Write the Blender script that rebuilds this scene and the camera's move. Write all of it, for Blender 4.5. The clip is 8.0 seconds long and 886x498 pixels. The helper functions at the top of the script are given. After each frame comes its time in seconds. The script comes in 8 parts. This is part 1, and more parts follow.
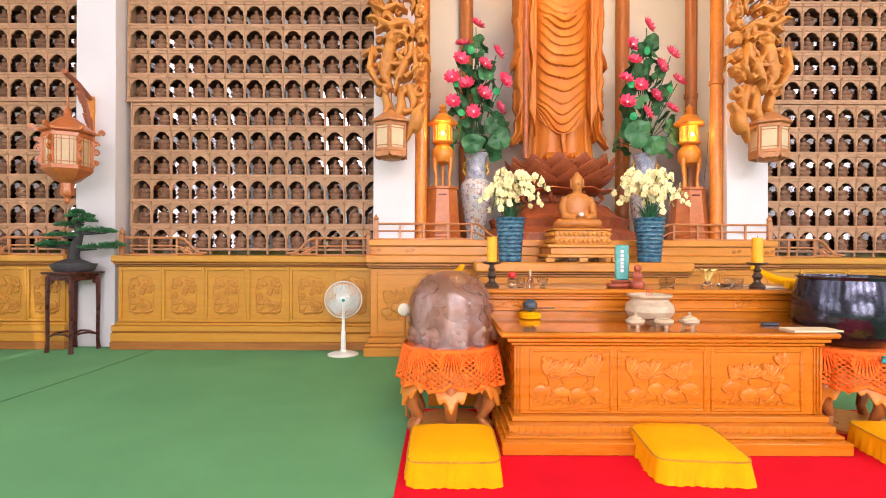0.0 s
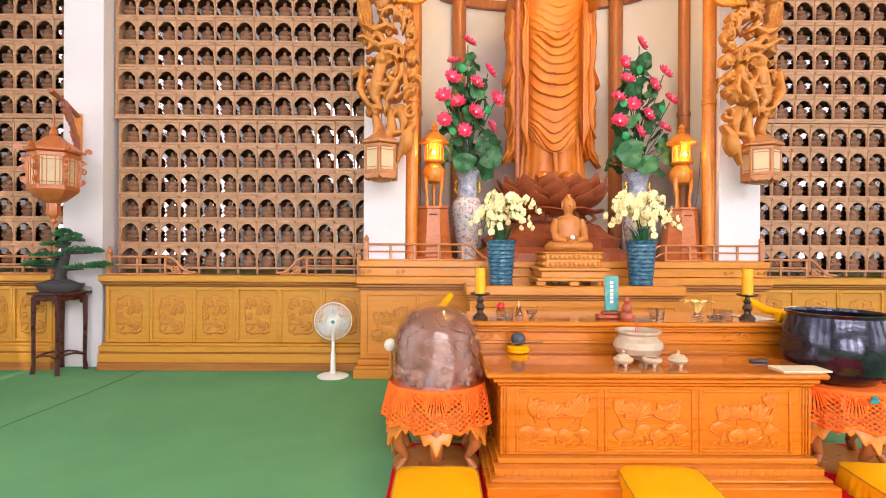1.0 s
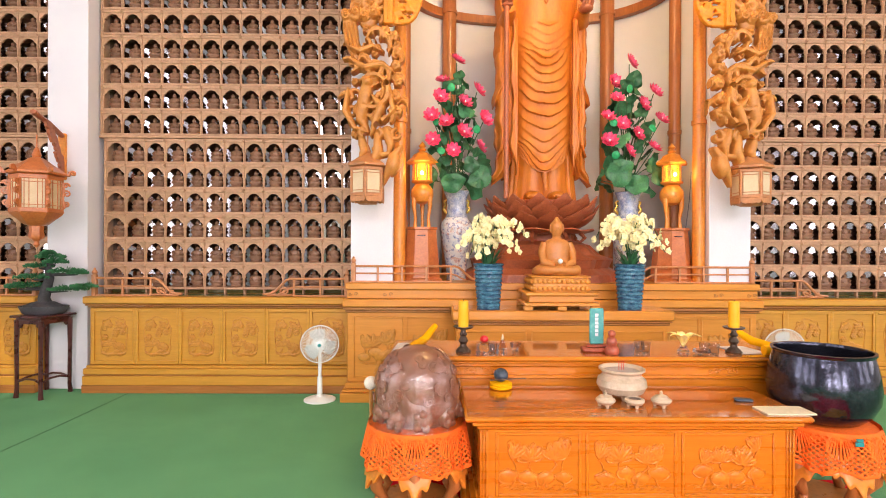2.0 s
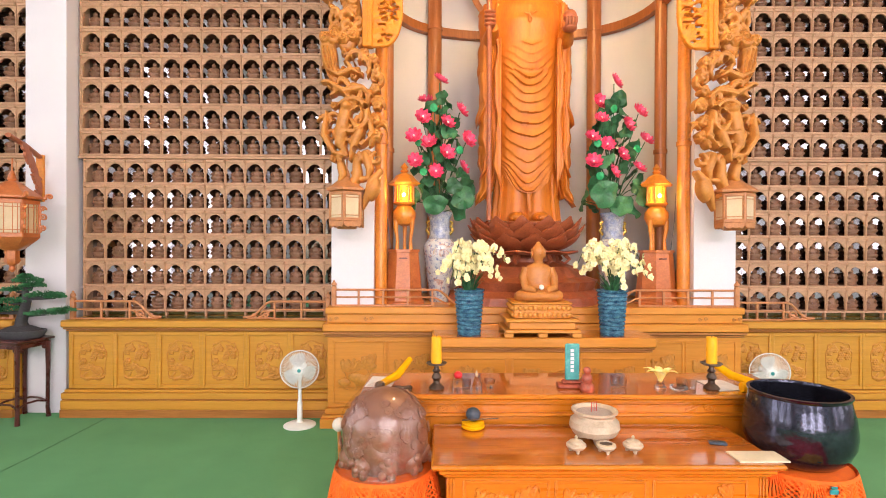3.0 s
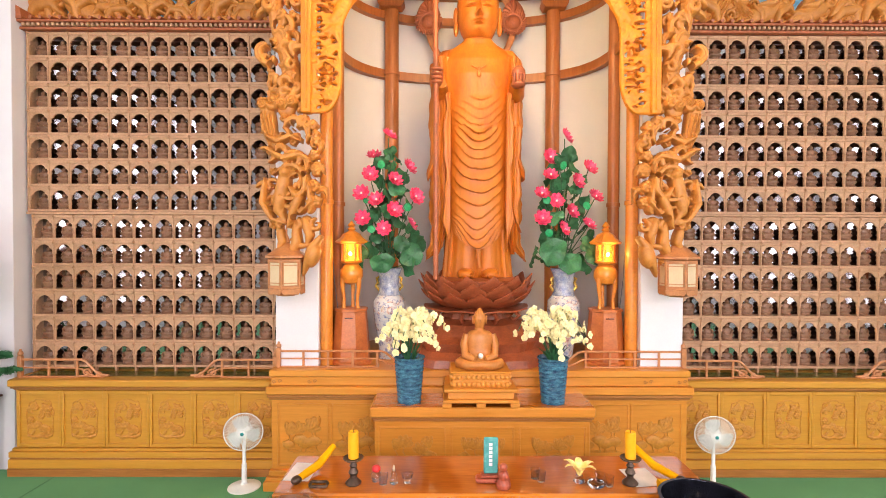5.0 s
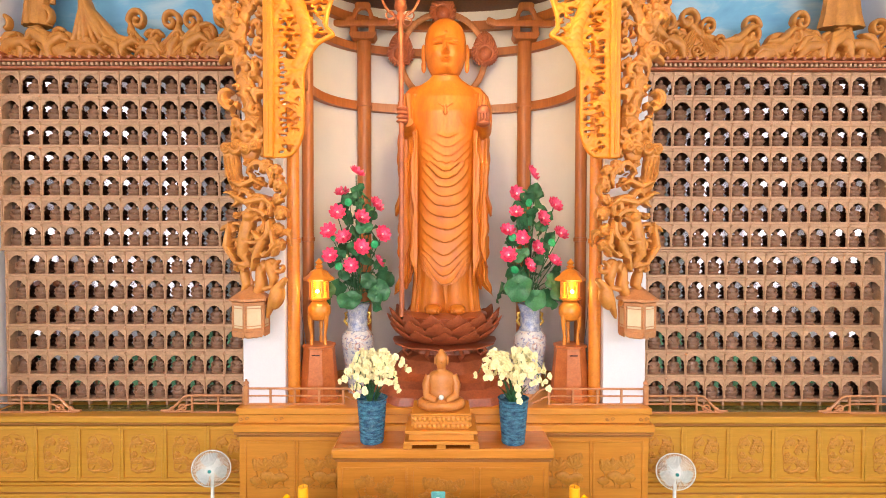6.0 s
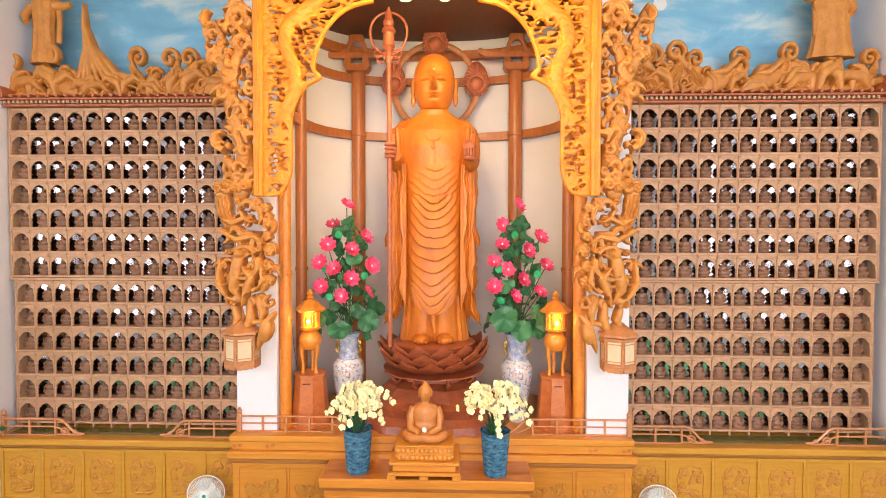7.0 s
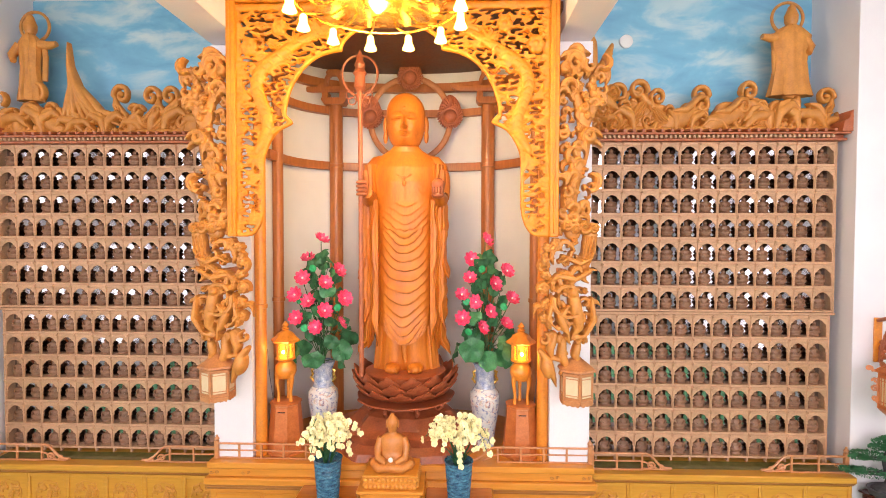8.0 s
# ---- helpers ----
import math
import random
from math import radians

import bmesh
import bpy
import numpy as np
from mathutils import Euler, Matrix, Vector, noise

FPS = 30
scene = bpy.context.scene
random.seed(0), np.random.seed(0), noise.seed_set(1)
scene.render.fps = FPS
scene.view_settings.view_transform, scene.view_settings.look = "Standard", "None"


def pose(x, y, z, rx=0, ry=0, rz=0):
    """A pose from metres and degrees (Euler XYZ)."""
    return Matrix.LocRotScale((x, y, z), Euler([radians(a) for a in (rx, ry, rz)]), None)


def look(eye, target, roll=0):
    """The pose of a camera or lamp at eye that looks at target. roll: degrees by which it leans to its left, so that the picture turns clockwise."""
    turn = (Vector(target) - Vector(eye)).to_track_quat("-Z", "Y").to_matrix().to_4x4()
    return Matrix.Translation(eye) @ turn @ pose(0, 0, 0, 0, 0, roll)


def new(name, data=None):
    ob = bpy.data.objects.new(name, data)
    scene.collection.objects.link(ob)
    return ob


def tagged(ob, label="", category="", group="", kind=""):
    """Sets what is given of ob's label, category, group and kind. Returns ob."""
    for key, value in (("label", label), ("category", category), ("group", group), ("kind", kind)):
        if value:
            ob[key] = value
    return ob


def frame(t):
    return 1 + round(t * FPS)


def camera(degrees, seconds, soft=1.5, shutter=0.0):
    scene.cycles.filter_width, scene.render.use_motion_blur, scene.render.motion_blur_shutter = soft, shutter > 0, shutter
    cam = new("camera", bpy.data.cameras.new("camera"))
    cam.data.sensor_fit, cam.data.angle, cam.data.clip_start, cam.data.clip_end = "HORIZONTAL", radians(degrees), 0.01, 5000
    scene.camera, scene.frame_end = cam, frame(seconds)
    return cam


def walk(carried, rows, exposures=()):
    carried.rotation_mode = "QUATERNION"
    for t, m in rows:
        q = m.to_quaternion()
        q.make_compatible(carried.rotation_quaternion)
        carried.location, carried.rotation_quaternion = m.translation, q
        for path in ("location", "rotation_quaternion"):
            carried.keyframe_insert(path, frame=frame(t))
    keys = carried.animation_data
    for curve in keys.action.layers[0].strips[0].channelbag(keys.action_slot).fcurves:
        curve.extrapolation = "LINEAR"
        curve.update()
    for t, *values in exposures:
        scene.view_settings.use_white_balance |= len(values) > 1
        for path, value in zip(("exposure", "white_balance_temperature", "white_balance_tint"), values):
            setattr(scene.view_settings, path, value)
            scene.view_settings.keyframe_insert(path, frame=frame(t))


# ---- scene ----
cam = camera(81.7, 8.0, soft=1.0)
PATH = [
    (0, (-1.525, 0.131, 1.312), (-1.524, 2.131, 1.313), 0.2),
    (0.5, (-1.5, 0.15, 1.44), (-1.489, 2.15, 1.44), 0.3),
    (1, (-1.45, 0.178, 1.581), (-1.437, 2.178, 1.579), 0.3),
    (1.5, (-1.39, 0.204, 1.722), (-1.374, 2.203, 1.718), 0.3),
    (3, (-1.095, 0.306, 2.153), (-1.076, 2.306, 2.146), 0.2),
    (3.5, (-0.931, 0.331, 2.314), (-0.92, 2.331, 2.305), 0.2),
    (4, (-0.732, 0.341, 2.482), (-0.732, 2.341, 2.474), 0.1),
    (4.5, (-0.589, 0.348, 2.71), (-0.578, 2.348, 2.692), 0.2),
    (6, (0.053, 0.275, 3.507), (0.057, 2.274, 3.46), 0.1),
    (6.5, (0.242, 0.209, 3.713), (0.186, 2.207, 3.668), 0.1),
    (7, (0.427, 0.136, 3.93), (0.369, 2.135, 3.882), 0.1),
    (7.5, (0.617, 0.029, 4.204), (0.562, 2.027, 4.145), 0.1),
    (8, (0.868, -0.101, 4.426), (0.804, 1.897, 4.369), 0.1),
]
walk(cam, [(t, look(eye, target, roll)) for t, eye, target, roll in PATH])

# ---- light ----
C = 0.085                                  # axis of symmetry of the hall
world = bpy.data.worlds.new("world")
scene.world = world
world.use_nodes = True
_wn = world.node_tree.nodes
_sky = _wn.new("ShaderNodeTexSky")
_sky.sky_type, _sky.sun_disc = "NISHITA", False
_sky.sun_elevation, _sky.sun_rotation = radians(48), radians(200)
world.node_tree.links.new(_sky.outputs[0], _wn["Background"].inputs[0])
_wn["Background"].inputs[1].default_value = 0.12
_sun = new("sun", bpy.data.lights.new("sun", "SUN"))
_sun.data.energy, _sun.data.angle, _sun.data.color = 3.0, radians(0.6), (1.0, 0.95, 0.86)
_sun.matrix_world = look((-3, -9, 10), (0, 0, 0))
scene.view_settings.exposure = 0.47


def window_light(x, y, z, w, h, power, target, col=(1.0, 0.90, 0.91)):
    lamp = bpy.data.lights.new("window_light", "AREA")
    lamp.shape, lamp.size, lamp.size_y, lamp.energy, lamp.color = "RECTANGLE", w, h, power, col
    ob = new("window_light", lamp)
    ob.matrix_world = look((x, y, z), target)
    return ob


# daylight standing in the openings of the front wall and of the side walls
for _x in (-5.6, -2.8, 0.1, 3.0, 5.8):
    window_light(_x, -6.78, 6.1, 1.9, 3.3, 300 + 18 * _x, (_x, 5.0, 5.6))
for _x in (-2.8, 0.1, 3.0):
    window_light(_x, -6.78, 1.7, 1.9, 2.4, 150, (_x, 5.0, 1.6))
for _y in (-4.0, -0.5, 3.0):
    for _z, _h, _p in ((2.6, 3.0, 70), (6.2, 2.6, 60)):
        window_light(-9.32, _y, _z, 2.2, _h, _p, (0, _y, _z - 0.3))
        window_light(9.52, _y, _z, 2.2, _h, _p, (0, _y, _z - 0.3))


# ---- materials ----
def _node(nt, kind, **inputs):
    n = nt.nodes.new(kind)
    for k, v in inputs.items():
        n.inputs[k.replace("_", " ")].default_value = v
    return n


def mat(name, a, b=None, rough=0.5, metal=0.0, scale=8.0, stretch=(1, 1, 1), fine=60.0, bump=0.15,
        fine_amount=0.25, random_tint=0.0, coat=0.0, spec=0.5, transmission=0.0, sheen=0.0):
    """A procedural surface: colours a and b mixed by a broad noise, darkened and lightened by a fine one, with a small relief."""
    b = b or tuple(0.78 * c for c in a)
    m = bpy.data.materials.new(name)
    m.use_nodes = True
    nt = m.node_tree
    p = nt.nodes["Principled BSDF"]
    co = nt.nodes.new("ShaderNodeTexCoord")
    mp = nt.nodes.new("ShaderNodeMapping")
    mp.inputs["Scale"].default_value = stretch
    nt.links.new(co.outputs["Object"], mp.inputs[0])
    src = mp.outputs[0]
    if random_tint:
        info = nt.nodes.new("ShaderNodeObjectInfo")
        add = nt.nodes.new("ShaderNodeVectorMath")
        sc = nt.nodes.new("ShaderNodeVectorMath")
        sc.operation = "SCALE"
        sc.inputs[3].default_value = 37.0
        nt.links.new(info.outputs["Random"], sc.inputs[0])
        nt.links.new(src, add.inputs[0])
        nt.links.new(sc.outputs[0], add.inputs[1])
        src = add.outputs[0]
    broad = _node(nt, "ShaderNodeTexNoise", Scale=scale, Detail=5.0, Roughness=0.6)
    small = _node(nt, "ShaderNodeTexNoise", Scale=fine, Detail=3.0, Roughness=0.6)
    nt.links.new(src, broad.inputs["Vector"])
    nt.links.new(src, small.inputs["Vector"])
    ramp = nt.nodes.new("ShaderNodeValToRGB")
    ramp.color_ramp.elements[0].position, ramp.color_ramp.elements[1].position = 0.32, 0.68
    ramp.color_ramp.elements[0].color, ramp.color_ramp.elements[1].color = (*b, 1), (*a, 1)
    nt.links.new(broad.outputs[0], ramp.inputs[0])
    rng = _node(nt, "ShaderNodeMapRange", From_Min=0.3, From_Max=0.7, To_Min=1 - fine_amount, To_Max=1 + fine_amount)
    nt.links.new(small.outputs[0], rng.inputs[0])
    mul = nt.nodes.new("ShaderNodeMix")
    mul.data_type, mul.blend_type = "RGBA", "MULTIPLY"
    mul.inputs[0].default_value = 1.0
    nt.links.new(ramp.outputs[0], mul.inputs[6])
    nt.links.new(rng.outputs[0], mul.inputs[7])
    out = mul.outputs[2]
    if random_tint:
        hsv = nt.nodes.new("ShaderNodeHueSaturation")
        r2 = _node(nt, "ShaderNodeMapRange", To_Min=1 - random_tint, To_Max=1 + random_tint)
        nt.links.new(info.outputs["Random"], r2.inputs[0])
        nt.links.new(r2.outputs[0], hsv.inputs["Value"])
        nt.links.new(out, hsv.inputs["Color"])
        out = hsv.outputs[0]
    nt.links.new(out, p.inputs["Base Color"])
    rr = _node(nt, "ShaderNodeMapRange", From_Min=0.3, From_Max=0.7, To_Min=max(0.02, rough - 0.08), To_Max=min(1, rough + 0.08))
    nt.links.new(broad.outputs[0], rr.inputs[0])
    nt.links.new(rr.outputs[0], p.inputs["Roughness"])
    p.inputs["Metallic"].default_value = metal
    p.inputs["Coat Weight"].default_value = coat
    p.inputs["Coat Roughness"].default_value = 0.12
    p.inputs["Specular IOR Level"].default_value = spec
    p.inputs["Transmission Weight"].default_value = transmission
    p.inputs["Sheen Weight"].default_value = sheen
    if bump:
        bp = _node(nt, "ShaderNodeBump", Strength=bump, Distance=0.004)
        nt.links.new(small.outputs[0], bp.inputs["Height"])
        nt.links.new(bp.outputs[0], p.inputs["Normal"])
    return m


def glow(name, col, strength):
    m = bpy.data.materials.new(name)
    m.use_nodes = True
    p = m.node_tree.nodes["Principled BSDF"]
    p.inputs["Base Color"].default_value = (*col, 1)
    p.inputs["Emission Color"].default_value = (*col, 1)
    p.inputs["Emission Strength"].default_value = strength
    return m


WOOD_X, WOOD_Z = (0.35, 3, 6), (5, 5, 0.4)
altar_wood = mat("altar_wood", (0.64, 0.258, 0.034), (0.55, 0.205, 0.023), 0.36, scale=4, stretch=WOOD_X, fine=22, fine_amount=0.06, bump=0.06, coat=0.12)
ledge_wood = mat("ledge_wood", (0.575, 0.272, 0.030), (0.51, 0.228, 0.023), 0.42, scale=4, stretch=WOOD_X, fine=20, fine_amount=0.07, bump=0.06, coat=0.15)
ledge_wood_dark = mat("ledge_moulding_wood", (0.40, 0.155, 0.032), (0.30, 0.105, 0.02), 0.42, scale=4, stretch=WOOD_X, fine=20, fine_amount=0.14, bump=0.06)
table_wood = mat("table_wood", (0.62, 0.196, 0.009), (0.53, 0.155, 0.008), 0.3, scale=3, stretch=WOOD_X, fine=18, fine_amount=0.06, bump=0.04, coat=0.12)
tabletop_wood = mat("tabletop_wood", (0.50, 0.150, 0.016), (0.38, 0.100, 0.012), 0.10, scale=2.5, stretch=WOOD_X, fine=14, fine_amount=0.15, bump=0.0, coat=1.0)
frame_wood = mat("niche_wood", (0.52, 0.300, 0.175), (0.42, 0.232, 0.128), 0.55, scale=9, fine=50, fine_amount=0.15, bump=0.12, random_tint=0.07)
idol_wood = mat("idol_wood", (0.26, 0.125, 0.066), (0.17, 0.078, 0.042), 0.4, scale=14, fine=70, fine_amount=0.2, bump=0.1, random_tint=0.15)
statue_wood = mat("statue_wood", (0.59, 0.18, 0.014), (0.45, 0.115, 0.010), 0.46, scale=3.0, stretch=(2.5, 2.5, 0.6), fine=26, fine_amount=0.1, bump=0.05)
lotus_wood = mat("lotus_wood", (0.38, 0.096, 0.034), (0.26, 0.064, 0.025), 0.38, scale=6, fine=40, fine_amount=0.18, bump=0.1)
column_wood = mat("column_wood", (0.44, 0.15, 0.038), (0.35, 0.11, 0.028), 0.38, scale=4, stretch=WOOD_Z, fine=20, fine_amount=0.12, bump=0.05)
carve_wood = mat("carving_wood", (0.58, 0.238, 0.044), (0.42, 0.158, 0.028), 0.5, scale=7, fine=45, fine_amount=0.09, bump=0.12)
arch_wood = mat("arch_wood", (0.72, 0.245, 0.009), (0.58, 0.18, 0.007), 0.5, scale=6, fine=35, fine_amount=0.12, bump=0.08)
lamp_wood = mat("lamp_wood", (0.72, 0.26, 0.028), (0.58, 0.18, 0.02), 0.36, scale=8, fine=40, fine_amount=0.12, bump=0.05, coat=0.2)
lantern_wood = mat("lantern_wood", (0.52, 0.22, 0.08), (0.38, 0.145, 0.05), 0.45, scale=9, fine=45, fine_amount=0.15, bump=0.08)
rail_wood = mat("rail_wood", (0.53, 0.23, 0.095), (0.43, 0.17, 0.065), 0.35, scale=9, fine=45, fine_amount=0.1, bump=0.05, coat=0.3)
lacquer_wood = mat("lacquer_wood", (0.56, 0.17, 0.045), (0.42, 0.11, 0.028), 0.35, scale=9, fine=45, fine_amount=0.12, bump=0.06, coat=0.2)
red_wood = mat("bracket_wood", (0.42, 0.12, 0.045), (0.30, 0.08, 0.03), 0.45, scale=9, fine=45, fine_amount=0.15, bump=0.08)
rosewood = mat("rosewood", (0.085, 0.018, 0.014), (0.045, 0.010, 0.010), 0.3, scale=8, fine=40, fine_amount=0.2, bump=0.05, coat=0.2)
white_paint = mat("white_paint", (0.72, 0.69, 0.725), (0.67, 0.64, 0.685), 0.6, scale=1.2, fine=80, fine_amount=0.03, bump=0.05)
apse_paint = mat("apse_paint", (0.74, 0.72, 0.70), (0.68, 0.665, 0.66), 0.65, scale=1.0, fine=80, fine_amount=0.03, bump=0.05)
ceiling_paint = mat("ceiling_paint", (0.78, 0.76, 0.74), None, 0.7, scale=0.8, fine=60, fine_amount=0.03, bump=0.04)
green_carpet = mat("green_carpet", (0.138, 0.345, 0.165), (0.106, 0.286, 0.134), 0.95, scale=0.9, fine=260, fine_amount=0.28, bump=0.5, spec=0.1)
red_cloth = mat("red_carpet", (0.72, 0.006, 0.025), (0.60, 0.004, 0.018), 0.95, scale=2, fine=300, fine_amount=0.2, bump=0.4, spec=0.1)
maroon = mat("maroon_cloth", (0.16, 0.012, 0.025), None, 0.9, scale=3, fine=200, fine_amount=0.2, bump=0.3, spec=0.1)
yellow_cloth = mat("yellow_satin", (0.84, 0.41, 0.0), (0.78, 0.36, 0.0), 0.8, scale=5, fine=160, fine_amount=0.08, bump=0.12, spec=0.15)
relief_wood = mat("table_relief_wood", (0.65, 0.21, 0.012), (0.53, 0.155, 0.010), 0.4, scale=9, fine=40, fine_amount=0.15, bump=0.06)
ledge_relief_wood = mat("ledge_relief_wood", (0.52, 0.232, 0.032), (0.48, 0.185, 0.02), 0.45, scale=9, fine=40, fine_amount=0.15, bump=0.06)
piping = mat("cushion_piping", (0.50, 0.24, 0.01), None, 0.6, bump=0)
crochet_yarn = mat("orange_yarn", (0.96, 0.165, 0.006), (0.86, 0.125, 0.004), 0.8, scale=20, fine=300, fine_amount=0.2, bump=0.3)


# ---- mesh tools ----
class Mesh:
    """Gathers vertices and faces; every adder takes metres in the thing's own axes."""

    def __init__(self):
        self.v, self.f = [], []

    def add(self, verts, faces):
        n = len(self.v)
        self.v.extend(tuple(p) for p in verts)
        self.f.extend(tuple(i + n for i in q) for q in faces)
        return self

    def box(self, x0, x1, y0, y1, z0, z1, b=0.006):
        """A box with chamfered edges."""
        b = min(b, (x1 - x0) * 0.45, (y1 - y0) * 0.45, (z1 - z0) * 0.45)
        vs, idx = [], {}
        for i, sx in enumerate((0, 1)):
            for j, sy in enumerate((0, 1)):
                for k, sz in enumerate((0, 1)):
                    c = ((x0, x1)[sx], (y0, y1)[sy], (z0, z1)[sz])
                    d = tuple((b, -b)[s] for s in (sx, sy, sz))
                    for a in range(3):
                        p = [c[q] + (0 if q == a else d[q]) for q in range(3)]
                        idx[i, j, k, a] = len(vs)
                        vs.append(p)
        fs = []
        for a in range(3):
            u, w = (a + 1) % 3, (a + 2) % 3
            for s in (0, 1):
                q = []
                for cu, cw in ((0, 0), (1, 0), (1, 1), (0, 1)):
                    key = [0, 0, 0]
                    key[a], key[u], key[w] = s, cu, cw
                    q.append(idx[(*key, a)])
                fs.append(q if s else q[::-1])
            for s in (0, 1):
                for r in (0, 1):
                    k0, k1 = [0, 0, 0], [0, 0, 0]
                    k0[u], k1[u] = s, s
                    k0[w], k1[w] = r, r
                    k1[a] = 1
                    q = [idx[(*k0, u)], idx[(*k1, u)], idx[(*k1, w)], idx[(*k0, w)]]
                    fs.append(q if s != r else q[::-1])
        for i in (0, 1):
            for j in (0, 1):
                for k in (0, 1):
                    q = [idx[i, j, k, 0], idx[i, j, k, 1], idx[i, j, k, 2]]
                    fs.append(q if (i + j + k) % 2 else q[::-1])
        return self.add(vs, fs)

    def lathe(self, profile, n=24, cx=0.0, cy=0.0, sx=1.0, sy=1.0, lobes=0, lobe=0.0, turn=0.0):
        """Turns (radius, z) pairs about the upright axis, closing both ends."""
        vs, fs = [], []
        for r, z in profile:
            for i in range(n):
                a = 2 * math.pi * i / n + turn
                q = r * (1 + lobe * math.cos(lobes * a))
                vs.append((cx + sx * q * math.cos(a), cy + sy * q * math.sin(a), z))
        m = len(profile)
        for j in range(m - 1):
            for i in range(n):
                k = (i + 1) % n
                fs.append((j * n + i, j * n + k, (j + 1) * n + k, (j + 1) * n + i))
        fs.append(tuple(reversed(range(n))))
        fs.append(tuple((m - 1) * n + i for i in range(n)))
        return self.add(vs, fs)

    def tube(self, pts, r, n=8, flat=1.0, closed=False):
        """A round bar along points; r is one radius or one for each point."""
        pts = [Vector(p) for p in pts]
        rs = r if isinstance(r, (list, tuple)) else [r] * len(pts)
        vs, fs = [], []
        ref = Vector((0, 1, 0))
        m = len(pts)
        for j, p in enumerate(pts):
            a, b = (pts[(j - 1) % m], pts[(j + 1) % m]) if closed else (pts[max(j - 1, 0)], pts[min(j + 1, m - 1)])
            d = (b - a).normalized() if (b - a).length > 1e-9 else Vector((0, 0, 1))
            ref_ = ref if abs(d.dot(ref)) < 0.95 else Vector((1, 0, 0))
            s = d.cross(ref_).normalized()
            t = s.cross(d)
            for i in range(n):
                w = 2 * math.pi * i / n
                vs.append(p + rs[j] * (math.cos(w) * s + flat * math.sin(w) * t))
        for j in range(m if closed else m - 1):
            for i in range(n):
                k, j2 = (i + 1) % n, (j + 1) % m
                fs.append((j * n + i, j * n + k, j2 * n + k, j2 * n + i))
        if not closed:
            fs.append(tuple(reversed(range(n))))
            fs.append(tuple((m - 1) * n + i for i in range(n)))
        return self.add(vs, fs)

    def ball(self, x, y, z, rx, ry=None, rz=None, n=12):
        ry, rz = ry or rx, rz or rx
        prof = [(max(1e-4, math.sin(math.pi * j / n)), -math.cos(math.pi * j / n)) for j in range(n + 1)]
        one = Mesh().lathe(prof, n + 4)
        return self.add([(x + rx * a, y + ry * b, z + rz * c) for a, b, c in one.v], one.f)

    def prism(self, outline, y0, y1):
        """An outline in x and z, counter-clockwise as seen from -y, drawn out from y0 to y1."""
        n = len(outline)
        vs = [(x, y0, z) for x, z in outline] + [(x, y1, z) for x, z in outline]
        fs = [tuple(range(n)), tuple(reversed(range(n, 2 * n)))]
        fs += [(i, i + n, (i + 1) % n + n, (i + 1) % n) for i in range(n)]
        return self.add(vs, fs)

    def loft(self, rings):
        """Skins rings of equally many points and caps both ends."""
        n = len(rings[0])
        vs = [p for r in rings for p in r]
        fs = []
        for j in range(len(rings) - 1):
            for i in range(n):
                k = (i + 1) % n
                fs.append((j * n + i, j * n + k, (j + 1) * n + k, (j + 1) * n + i))
        fs.append(tuple(reversed(range(n))))
        fs.append(tuple((len(rings) - 1) * n + i for i in range(n)))
        return self.add(vs, fs)

    def moved(self, m):
        self.v = [tuple(m @ Vector(p)) for p in self.v]
        return self

    def join(self, other, m=None):
        return self.add([tuple(m @ Vector(p)) for p in other.v] if m else other.v, other.f)

    def data(self, name, material, sharp=38):
        me = bpy.data.meshes.new(name)
        me.from_pydata(self.v, [], self.f)
        bm = bmesh.new()
        bm.from_mesh(me)
        bmesh.ops.recalc_face_normals(bm, faces=bm.faces)
        bm.to_mesh(me)
        bm.free()
        me.shade_smooth()
        me.set_sharp_from_angle(angle=radians(sharp))
        me.materials.append(material)
        return me


def part(name, mesh, material, parent, label="", loc=(0, 0, 0), rot=(0, 0, 0), sharp=38):
    """Links a mesh as one object under a thing or under a part."""
    me = mesh if isinstance(mesh, bpy.types.Mesh) else mesh.data(name, material, sharp)
    ob = new(name, me)
    ob.parent = parent
    ob.location, ob.rotation_euler = loc, [radians(a) for a in rot]
    if label:
        ob["label"] = label
    return ob


def thing(name, loc, label, category, group="", kind="", rz=0.0):
    ob = new(name)
    ob.empty_display_size = 0.1
    ob.location, ob.rotation_euler = loc, (0, 0, radians(rz))
    return tagged(ob, label, category, group, kind)


def solid(name, mesh, material, label, category, group="", kind="", loc=(0, 0, 0), rz=0.0, sharp=38):
    """A thing of one mesh."""
    ob = new(name, mesh if isinstance(mesh, bpy.types.Mesh) else mesh.data(name, material, sharp))
    ob.location, ob.rotation_euler = loc, (0, 0, radians(rz))
    return tagged(ob, label, category, group, kind)


